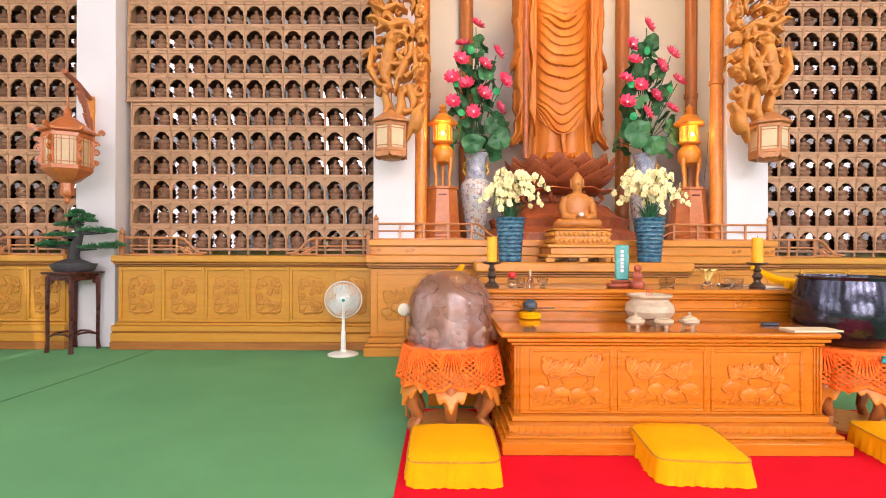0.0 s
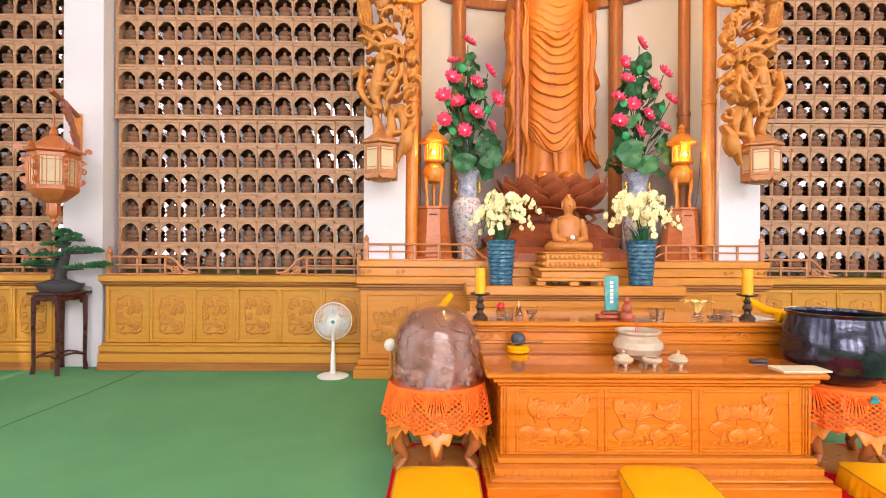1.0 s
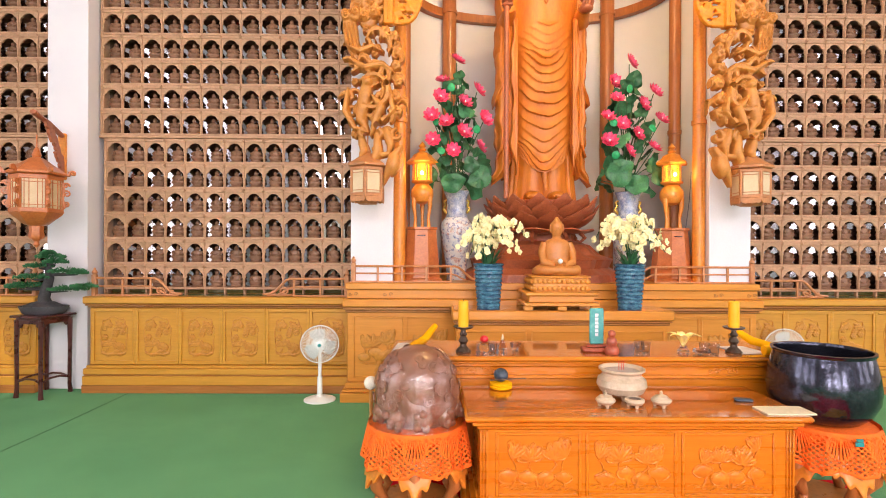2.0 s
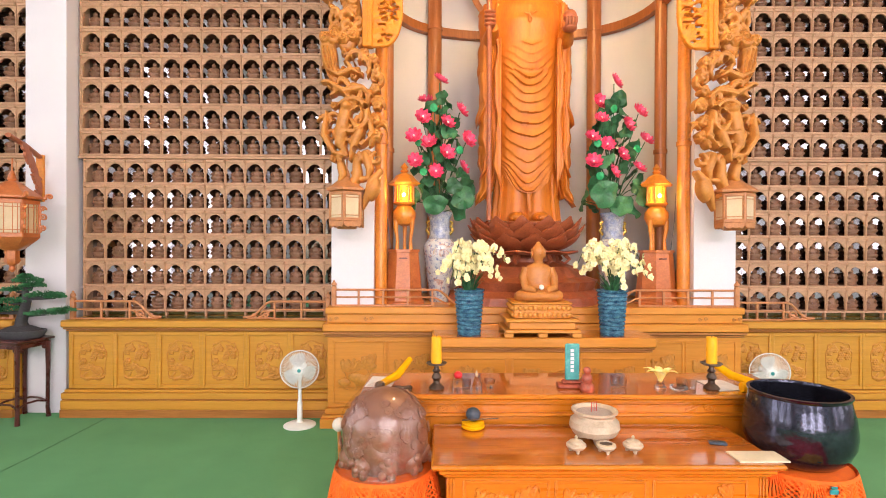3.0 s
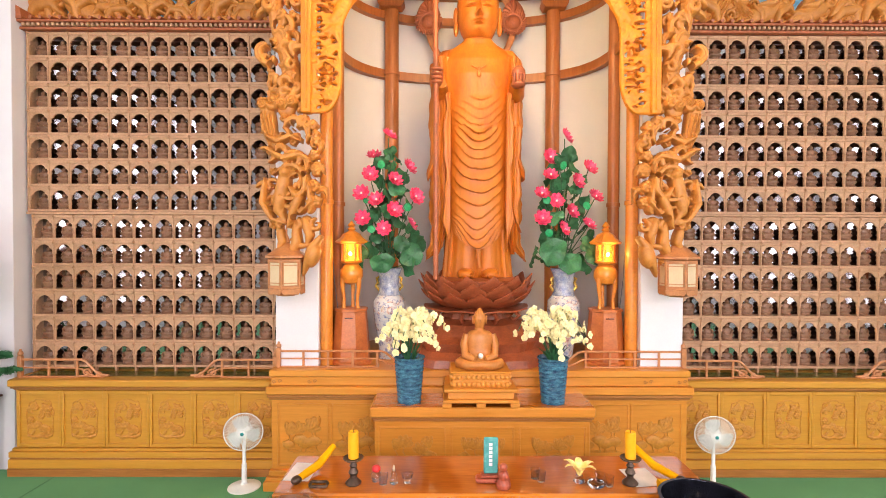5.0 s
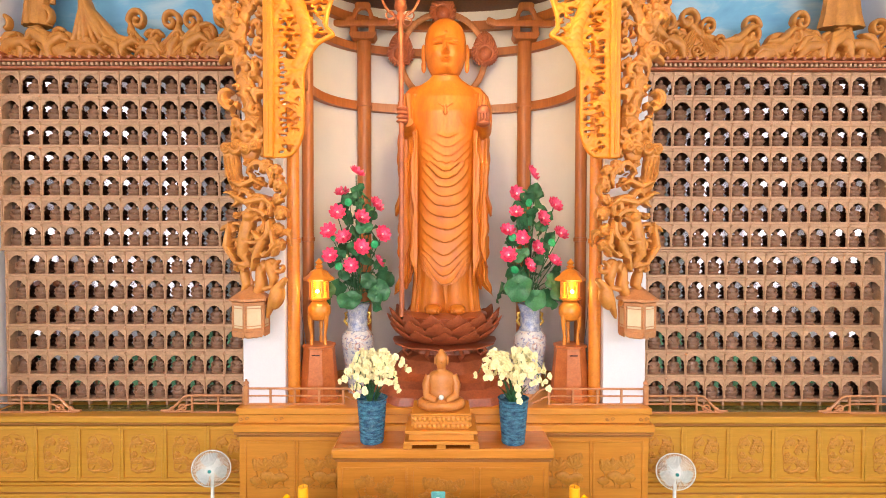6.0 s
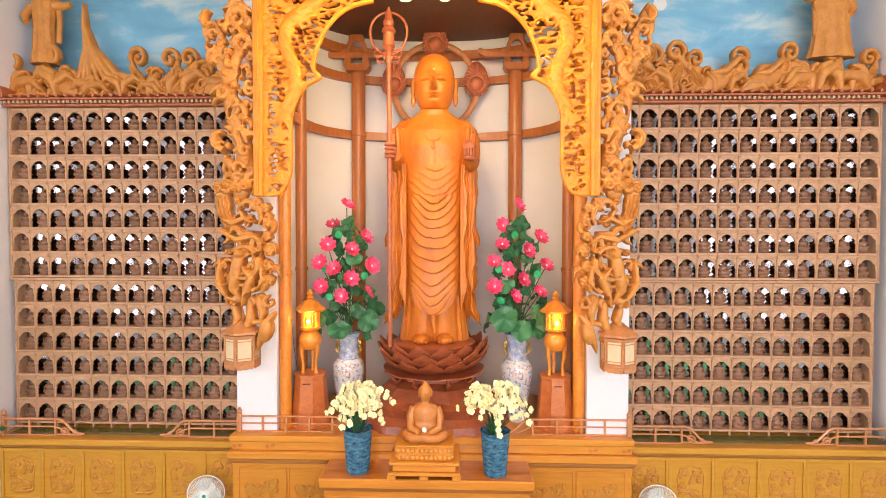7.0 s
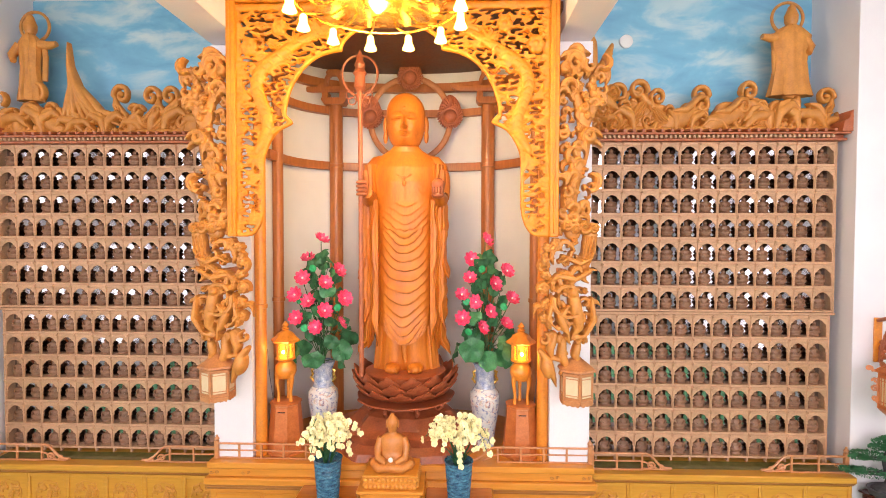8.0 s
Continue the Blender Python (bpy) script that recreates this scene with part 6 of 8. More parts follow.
def hex_lantern(name, loc, r, h, label, group, hang=0.25, curls=True, wood=None, rz=0.0):
    """A six-sided lantern with paper panes; its origin is the middle of the body's foot."""
    wood = wood or lantern_wood
    th = thing(name, loc, label, "lantern", group, rz=rz)
    for i in range(6):
        a = radians(60 * i + 30)
        x, y = r * math.cos(a), r * math.sin(a)
        part("corner_post", Mesh().tube([(x, y, 0), (x, y, h)], r * 0.07, 8), wood, th)
        b = radians(60 * i + 60)
        d = r * math.cos(radians(30))
        pane = Mesh().box(-r * 0.43, r * 0.43, -0.004, 0.004, h * 0.12, h * 0.88, 0.001)
        p = part("pane", pane, paper, th, "cream paper pane", loc=(d * math.cos(b), d * math.sin(b), 0), rot=(0, 0, 60 * i + 60 + 90))
        lat = Mesh()
        for q in (-0.34, -0.16, 0.16, 0.34) if curls else (-0.40, 0.40):
            lat.box(r * q - 0.004, r * q + 0.004, -0.012, 0.002, h * 0.12, h * 0.88, 0.002)
        for q in (0.2, 0.8):
            lat.box(-r * 0.43, r * 0.43, -0.013, 0.001, h * q - 0.004, h * q + 0.004, 0.002)
        part("lattice", lat, wood, p)
        for z0, z1 in ((0.0, h * 0.12), (h * 0.88, h)):
            part("rail", Mesh().box(-r * 0.5, r * 0.5, -0.014, 0.014, z0, z1), wood, th, loc=(d * math.cos(b), d * math.sin(b), 0), rot=(0, 0, 60 * i + 150))
    part("roof", Mesh().lathe([(r * 1.02, h), (r * 1.22, h + 0.015), (r * 1.2, h + 0.04), (r * 0.75, h + 0.10 * r / 0.2), (r * 0.3, h + 0.17 * r / 0.2), (r * 0.16, h + 0.18 * r / 0.2)], 6, turn=radians(30)), wood, th)
    part("finial", Mesh().lathe([(r * 0.14, h + 0.17 * r / 0.2), (r * 0.2, h + 0.2 * r / 0.2), (r * 0.12, h + 0.25 * r / 0.2), (r * 0.05, h + 0.28 * r / 0.2)], 12), wood, th)
    part("hanger", Mesh().tube([(0, 0, h + 0.26 * r / 0.2), (0, 0, h + 0.26 * r / 0.2 + hang)], 0.008, 8), wood, th)
    if not curls:
        part("foot", Mesh().lathe([(r * 0.55, -0.085), (r * 0.62, -0.075), (r * 0.70, -0.05), (r * 1.04, -0.022), (r * 1.06, 0.0)], 6, turn=radians(30)), wood, th)
        lobe = [(-r * 0.5, 0.0), (-r * 0.5, -0.035)] + [(-r * 0.5 + r * (i + 0.5) / 6, -0.05 - 0.014 * (i % 2)) for i in range(6)] + [(r * 0.5, -0.035), (r * 0.5, 0.0)]
        for i in range(6):
            b = radians(60 * i + 60)
            part("skirt_board", Mesh().prism(lobe, -0.010, 0.004), wood, th, loc=(1.02 * r * math.cos(radians(30)) * math.cos(b), 1.02 * r * math.cos(radians(30)) * math.sin(b), -0.003), rot=(0, 0, 60 * i + 150))
        return th
    part("foot", Mesh().lathe([(r * 0.25, -0.30 * r / 0.24), (r * 0.32, -0.27 * r / 0.24), (r * 0.28, -0.2 * r / 0.24), (r * 0.30, -0.15 * r / 0.24), (r * 0.5, -0.13 * r / 0.24), (r * 1.0, -0.02), (r * 1.06, 0.0)], 6, turn=radians(30)), wood, th)
    part("tip", Mesh().lathe([(r * 0.03, -0.40 * r / 0.24), (r * 0.14, -0.37 * r / 0.24), (r * 0.10, -0.33 * r / 0.24), (r * 0.2, -0.30 * r / 0.24)], 12), wood, th)
    if curls:
        for i in range(6):
            a = radians(60 * i + 30)
            cv = Carving(-0.02, 0.14, -0.09, 0.09, 0.005)
            cv.stroke([(0.0, 0.0), (0.04, -0.004)], 0.016, 0.014)
            cv.spiral(0.075, 0.02, 0.036, 1.2, math.pi * 1.1, 0.013, -1)
            part("roof_curl", carved_data(cv.mesh(0.01, 0.02, 0.6), "roof_curl", wood), wood, th, loc=(r * 1.12 * math.cos(a), r * 1.12 * math.sin(a), h + 0.03), rot=(0, 0, 60 * i + 30))
            cv = Carving(-0.02, 0.1, -0.2, 0.2, 0.006)
            cv.spiral(0.03, 0.12, 0.035, 1.2, 0, 0.011).spiral(0.035, 0.02, 0.04, 1.2, 2, 0.011, -1).spiral(0.03, -0.10, 0.035, 1.2, 4, 0.011)
            cv.stroke([(0.0, 0.16), (0.01, 0.06), (0.0, -0.04), (0.012, -0.15)], 0.012)
            part("side_scroll", carved_data(cv.mesh(0.01, 0.02, 0.6), "side_scroll", wood), wood, th, loc=(r * 1.03 * math.cos(a), r * 1.03 * math.sin(a), h * 0.5), rot=(0, 0, 60 * i + 30))
    return th


for _x in (-2.135, 2.295):
    hex_lantern("hanging_lantern", (_x, 6.14, 2.44), 0.195, 0.33, "small six-sided wooden lantern with cream panes hanging under a carving", "arch lanterns", 0.42, False)


def pillar_lantern(x, side):
    loc = (x, 6.35, 2.25)
    th = hex_lantern("pillar_lantern", loc, 0.245, 0.44, "six-sided carved wooden lantern hanging from a pillar bracket", "pillar lanterns", 0.17, wood=lacquer_wood)
    br = thing("lantern_bracket", (x + side * 0.12, 6.948, 2.72), "reddish-brown carved wooden bracket fixed to a white pillar", "bracket", "lantern brackets", rz=-10 * side)
    part("wall_board", Mesh().box(-0.045, 0.045, -0.045, 0.0, 0.0, 0.60, 0.008), lamp_wood, br)
    part("arm", Mesh().tube([(0, -0.02, 0.56), (0, -0.35, 0.66), (0, -0.66, 0.72)], 0.028, 8, 1.3), red_wood, br)
    cv = Carving(0.0, 0.5, 0.0, 0.7, 0.009)
    for i in range(9):
        t = i / 8
        cv.spiral(0.06 + 0.30 * t ** 1.5, 0.12 + 0.5 * t, 0.062, 1.2, i * 1.3, 0.018, 1 if i % 2 else -1)
    cv.stroke([(0.03, 0.02), (0.08, 0.25), (0.20, 0.50), (0.40, 0.66)], 0.022)
    part("fretwork", carved_data(cv.mesh(0.02, 0.03, 0.6), "fretwork", red_wood), red_wood, br, loc=(0.015, -0.03, 0.0), rot=(0, 0, -90))
    return th


pillar_lantern(-6.08, -1)
pillar_lantern(6.37, 1)


def altar_lamp(x):
    th = thing("altar_lamp", (x, 6.87, 1.433), "orange wooden lantern lamp on a tapered pedestal, lit inside", "lamp", "altar lamps")
    part("pedestal", Mesh().lathe([(0.25, 0.0), (0.25, 0.03), (0.225, 0.05), (0.175, 0.68), (0.19, 0.69), (0.19, 0.72)], 8, turn=radians(22.5)), lacquer_wood, th, "reddish-brown tapered eight-sided pedestal")
    part("slot", Mesh().box(-0.045, 0.045, -0.178, -0.168, 0.60, 0.615, 0.003), rosewood, th)
    for i in range(3):
        a = radians(120 * i + 90)
        part("leg", Mesh().tube([(0.10 * math.cos(a), 0.10 * math.sin(a), 1.12), (0.105 * math.cos(a), 0.105 * math.sin(a), 1.0), (0.085 * math.cos(a), 0.085 * math.sin(a), 0.85), (0.09 * math.cos(a), 0.09 * math.sin(a), 0.722)], [0.034, 0.024, 0.017, 0.022], 10), lamp_wood, th)
    part("bowl", Mesh().lathe([(0.03, 1.03), (0.10, 1.06), (0.13, 1.14), (0.128, 1.22), (0.09, 1.285), (0.075, 1.30), (0.12, 1.325), (0.125, 1.345)], 28), lamp_wood, th)
    for i in range(6):
        a = radians(60 * i)
        part("corner_post", Mesh().tube([(0.105 * math.cos(a), 0.105 * math.sin(a), 1.345), (0.105 * math.cos(a), 0.105 * math.sin(a), 1.575)], 0.009, 6), lamp_wood, th)
    part("glow_screen", Mesh().lathe([(0.088, 1.35), (0.088, 1.57)], 24), bulb_glow, th, "glowing amber screen")
    part("bulb", Mesh().ball(0, -0.075, 1.44, 0.026, 0.02, 0.035, 8), core_glow, th, "bright bulb")
    net = Mesh()
    for i in range(6):
        a, b = radians(60 * i), radians(60 * i + 60)
        for k in range(7):
            t = (k + 0.5) / 7
            p = [((0.097) * (math.cos(a) * (1 - u) + math.cos(b) * u), (0.097) * (math.sin(a) * (1 - u) + math.sin(b) * u)) for u in (max(0, t - 0.5), min(1, t + 0.5))]
            net.tube([(*p[0], 1.36 + 0.2 * max(0, 0.5 - t)), (*p[1], 1.56 - 0.2 * max(0, t - 0.5))], 0.004, 4)
            net.tube([(*p[0], 1.56 - 0.2 * max(0, 0.5 - t)), (*p[1], 1.36 + 0.2 * max(0, t - 0.5))], 0.0028, 4)
    part("lattice", net, lamp_wood, th)
    part("roof", Mesh().lathe([(0.10, 1.565), (0.175, 1.575), (0.185, 1.60), (0.12, 1.66), (0.10, 1.70), (0.05, 1.73), (0.03, 1.745)], 6), lamp_wood, th)
    part("finial", Mesh().lathe([(0.03, 1.74), (0.05, 1.765), (0.025, 1.79), (0.045, 1.815), (0.02, 1.85), (0.004, 1.875)], 14), lamp_wood, th)
    th.scale = (1.13, 1.13, 0.959)
    lamp = bpy.data.lights.new("lamp_bulb", "POINT")
    lamp.energy, lamp.color, lamp.shadow_soft_size = 3.0, (1.0, 0.55, 0.18), 0.05
    lo = new("lamp_bulb", lamp)
    lo.location = (x, 6.87 - 0.235, 1.433 + 1.40)
    return th


altar_lamp(-1.53)
altar_lamp(1.71)
cable = mat("grey_cable", (0.10, 0.11, 0.14), None, 0.5, bump=0)
solid("lamp_cable", Mesh().tube([(-1.76, 6.80, 2.85), (-1.74, 6.82, 2.5), (-1.70, 6.86, 2.1), (-1.68, 6.9, 1.7), (-1.67, 6.92, 1.436)], 0.005, 6), cable, "thin dark cable hanging beside a column", "cable")
solid("lamp_cable", Mesh().tube([(1.93, 6.80, 2.85), (1.92, 6.82, 2.5), (1.89, 6.86, 2.1), (1.86, 6.9, 1.7), (1.85, 6.92, 1.436)], 0.005, 6), cable, "thin dark cable hanging beside a column", "cable")


def porcelain():
    m = bpy.data.materials.new("painted_porcelain")
    m.use_nodes = True
    nt = m.node_tree
    p = nt.nodes["Principled BSDF"]
    co = nt.nodes.new("ShaderNodeTexCoord")
    n1 = _node(nt, "ShaderNodeTexNoise", Scale=4.5, Detail=6.0, Roughness=0.7, Distortion=1.5)
    n2 = _node(nt, "ShaderNodeTexNoise", Scale=22.0, Detail=3.0, Roughness=0.6)
    nt.links.new(co.outputs["Object"], n1.inputs["Vector"])
    nt.links.new(co.outputs["Object"], n2.inputs["Vector"])
    r = nt.nodes.new("ShaderNodeValToRGB")
    e = r.color_ramp.elements
    e[0].position, e[0].color = 0.30, (0.10, 0.16, 0.42, 1)
    e[1].position, e[1].color = 0.42, (0.50, 0.53, 0.58, 1)
    for pos, col in ((0.54, (0.64, 0.62, 0.60, 1)), (0.60, (0.50, 0.26, 0.22, 1)), (0.63, (0.56, 0.54, 0.44, 1)), (0.70, (0.16, 0.30, 0.24, 1))):
        k = e.new(pos)
        k.color = col
    nt.links.new(n1.outputs[0], r.inputs[0])
    r2 = nt.nodes.new("ShaderNodeValToRGB")
    r2.color_ramp.elements[0].position, r2.color_ramp.elements[1].position = 0.40, 0.46
    r2.color_ramp.elements[0].color = (0.35, 0.38, 0.62, 1)
    nt.links.new(n2.outputs[0], r2.inputs[0])
    mx = nt.nodes.new("ShaderNodeMix")
    mx.data_type, mx.blend_type = "RGBA", "MULTIPLY"
    mx.inputs[0].default_value = 0.8
    nt.links.new(r.outputs[0], mx.inputs[6])
    nt.links.new(r2.outputs[0], mx.inputs[7])
    nt.links.new(mx.outputs[2], p.inputs["Base Color"])
    p.inputs["Roughness"].default_value = 0.12
    return m


china = porcelain()
china_blue = mat("blue_porcelain_band", (0.16, 0.20, 0.36), (0.46, 0.48, 0.52), 0.15, scale=16, fine=60, fine_amount=0.3, bump=0)
gilt = mat("gilt", (0.75, 0.48, 0.10), None, 0.3, 0.8, fine=40, bump=0.05)
leaf_green = mat("leaf_green", (0.05, 0.20, 0.075), (0.03, 0.12, 0.05), 0.5, scale=9, fine=50, fine_amount=0.2, bump=0.1, random_tint=0.35)
pod_green = mat("pod_green", (0.02, 0.36, 0.12), None, 0.5, fine=40, bump=0.1)
stem_green = mat("stem_green", (0.03, 0.12, 0.04), None, 0.55, bump=0.05)
pink = mat("lotus_pink", (0.90, 0.16, 0.30), (0.82, 0.025, 0.13), 0.5, scale=16, fine=50, fine_amount=0.15, bump=0.05, random_tint=0.12)
pink_pale = mat("lotus_heart", (0.95, 0.75, 0.72), None, 0.5, bump=0)


def lotus_flower(r=0.12):
    """Two rings of pointed cupped petals, opening towards -y."""
    m = Mesh()
    for ring, (count, reach, lift, w) in enumerate(((9, r * 1.1, 0.35, 0.036), (8, r * 0.92, 0.75, 0.034), (7, r * 0.62, 1.2, 0.026))):
        for i in range(count):
            a = 2 * math.pi * (i + 0.5 * ring) / count
            rows = []
            for j in range(6):
                t = j / 5
                ww = w * math.sin(math.pi * (0.12 + 0.85 * t)) * (1 if t < 0.95 else 0.3)
                rad = reach * math.sin(t * 1.5)
                dep = -reach * lift * t * t * 0.9 - 0.02
                rows.append([(rad * math.cos(a) - u * ww * math.sin(a), dep - 0.012 * u * u, rad * math.sin(a) + u * ww * math.cos(a)) for u in (-1, 0, 1)])
            m.add([p for q in rows for p in q], [(3 * j + i2, 3 * j + i2 + 1, 3 * j + i2 + 4, 3 * j + i2 + 3) for j in range(5) for i2 in (0, 1)])
    return m


def lotus_leaf(r=0.15):
    m = Mesh()
    n = 18
    vs = [(0, 0, 0)]
    for k, q in ((1, 0.5), (2, 1.0)):
        for i in range(n):
            a = 2 * math.pi * i / n
            w = 1 + 0.08 * math.sin(3 * a + 1) + 0.04 * math.sin(7 * a)
            vs.append((r * q * w * math.cos(a), r * q * w * math.sin(a), (0.05 if k == 1 else 0.03 + 0.03 * math.sin(4 * a)) * r / 0.15))
    fs = [(0, 1 + i, 1 + (i + 1) % n) for i in range(n)]
    fs += [(1 + i, 1 + n + i, 1 + n + (i + 1) % n, 1 + (i + 1) % n) for i in range(n)]
    return m.add(vs, fs)


flower_data = lotus_flower().data("flower", pink, 60)
heart_data = Mesh().ball(0, -0.04, 0, 0.016, n=8).data("flower_heart", pink_pale)
leaf_data = lotus_leaf().data("leaf", leaf_green, 60)
pod_data = Mesh().lathe([(0.012, 0), (0.05, 0.05), (0.055, 0.065), (0.045, 0.07)], 14).moved(pose(0, 0, 0, 90, 0, 0)).data("seed_pod", pod_green)
FLOWERS = ((0.0, 1.68), (-0.21, 1.41), (-0.235, 1.15), (-0.345, 0.91), (-0.13, 0.82), (-0.345, 0.59), (-0.07, 0.46), (0.10, 1.08), (0.275, 1.25), (0.35, 0.87), (0.06, 0.69), (0.30, 0.51))
PODS = ((-0.085, 1.31), (-0.28, 0.83), (0.25, 0.76), (-0.235, 0.44))


def lotus_vase(x, y, seed, mirror_=1):
    rnd = random.Random(seed)
    v = thing("porcelain_vase", (x, y, 1.433), "tall painted white and blue porcelain vase with gilt handles", "vase", "altar vases")
    part("body", Mesh().lathe([(0.13, 0.0), (0.135, 0.02), (0.125, 0.06), (0.15, 0.25), (0.19, 0.5), (0.215, 0.70), (0.205, 0.80), (0.15, 0.87)], 36), china, v)
    part("neck", Mesh().lathe([(0.15, 0.872), (0.134, 0.92), (0.128, 1.05), (0.138, 1.15), (0.172, 1.235), (0.165, 1.24), (0.11, 1.16)], 36), china_blue, v, "blue patterned neck")
    for s in (-1, 1):
        part("handle", Mesh().tube([(s * 0.12, 0, 1.12), (s * 0.165, 0, 1.10), (s * 0.15, 0, 1.04), (s * 0.175, 0, 0.99), (s * 0.13, 0, 0.93)], 0.018, 8), gilt, v, "gilt handle")
    b = thing("lotus_bouquet", (x, y, 2.56), "tall arrangement of artificial pink lotus flowers and green leaves", "flowers", "lotus bouquets")
    for i, (fx, fz) in enumerate(FLOWERS):
        fx *= mirror_
        fx += rnd.uniform(-0.02, 0.02)
        fy = -0.16 - rnd.uniform(0, 0.06) if fz < 1.3 else -0.05
        part("stem", Mesh().tube([(0.02 * math.cos(i), 0.02 * math.sin(i), 0.0), (fx * 0.35, fy * 0.25, fz * 0.5 + 0.05), (fx, fy, fz + 0.1)], 0.007, 6), stem_green, b)
        f = part("flower", flower_data, pink, b, loc=(fx, fy, fz + 0.11))
        f.rotation_euler = (radians(rnd.uniform(-62, -28) if i else -78), radians(rnd.uniform(0, 60)), radians(fx * 90 + rnd.uniform(-15, 15)))
        s = rnd.uniform(0.82, 0.98)
        f.scale = (s, s, s)
        h = part("flower_heart", heart_data, pink_pale, b, "pale flower heart", loc=f.location)
        h.rotation_euler = f.rotation_euler
    for i, (fx, fz) in enumerate(PODS):
        fx *= mirror_
        part("stem", Mesh().tube([(0, 0, 0), (fx * 0.4, -0.05, fz * 0.5), (fx, -0.14, fz + 0.1)], 0.006, 6), stem_green, b)
        part("seed_pod", pod_data, pod_green, b, "bright green seed pod", loc=(fx, -0.15, fz + 0.11), rot=(rnd.uniform(-20, 20), 0, rnd.uniform(-30, 30)))
    for i in range(46):
        t = i / 45
        z = 0.10 + 1.5 * t ** 1.1
        wide = 0.36 * (1 - 0.80 * t) + 0.08
        a = i * 2.4 + rnd.uniform(-0.3, 0.3)
        r = wide * (1.0 if i % 3 else 0.55)
        px, py = r * math.cos(a), 0.6 * r * math.sin(a) - 0.03
        s = (1.25 if t < 0.22 else 0.85) * rnd.uniform(0.75, 1.05)
        lf = part("leaf", leaf_data, leaf_green, b, loc=(px, py, z))
        lf.rotation_euler = (radians(55 * math.sin(a) * -1 + (55 if t < 0.25 else 15)), radians(45 * math.cos(a)), rnd.uniform(0, 6))
        lf.scale = (s, s * rnd.uniform(0.7, 1), s)
        if i % 2 == 0:
            part("leaf_stem", Mesh().tube([(0, 0, z * 0.5), (px * 0.6, py * 0.6, z * 0.85), (px, py, z)], 0.006, 5), stem_green, b)
    v.scale = (1, 1, 0.955)
    b.scale = (0.93, 0.95, 0.99)
    return v


lotus_vase(-1.075, 7.12, 3)
lotus_vase(1.235, 7.12, 8, 1)


# blue glazed pots with cream orchids
def pot_glaze():
    m = mat("blue_glaze", (0.075, 0.235, 0.33), (0.015, 0.05, 0.115), 0.12, scale=22, stretch=(0.8, 0.8, 1.7), fine=90, fine_amount=0.35, bump=0.2)
    return m


glaze = pot_glaze()
orchid_cream = mat("orchid_cream", (0.90, 0.84, 0.50), (0.86, 0.76, 0.36), 0.55, scale=14, fine=60, fine_amount=0.08, bump=0.03, random_tint=0.1)
orchid_heart = mat("orchid_heart", (0.75, 0.48, 0.06), None, 0.5, bump=0)


def orchid_bloom():
    m = Mesh()
    for i, (w, l) in enumerate(((0.026, 0.046), (0.034, 0.042), (0.024, 0.044), (0.024, 0.044), (0.034, 0.042))):
        a = radians((90, 20, -55, 235, 160)[i])
        rows = []
        for j in range(4):
            t = j / 3
            ww = w * math.sin(math.pi * (0.15 + 0.75 * t))
            rows.append([(l * t * math.cos(a) - u * ww * math.sin(a), -0.006 - 0.012 * t + 0.010 * u * u, l * t * math.sin(a) + u * ww * math.cos(a)) for u in (-1, 0, 1)])
        m.add([p for q in rows for p in q], [(3 * j + k, 3 * j + k + 1, 3 * j + k + 4, 3 * j + k + 3) for j in range(3) for k in (0, 1)])
    m.ball(0, -0.018, -0.008, 0.011, 0.012, 0.012, 6)
    return m


bloom_data = orchid_bloom().data("bloom", orchid_cream, 70)


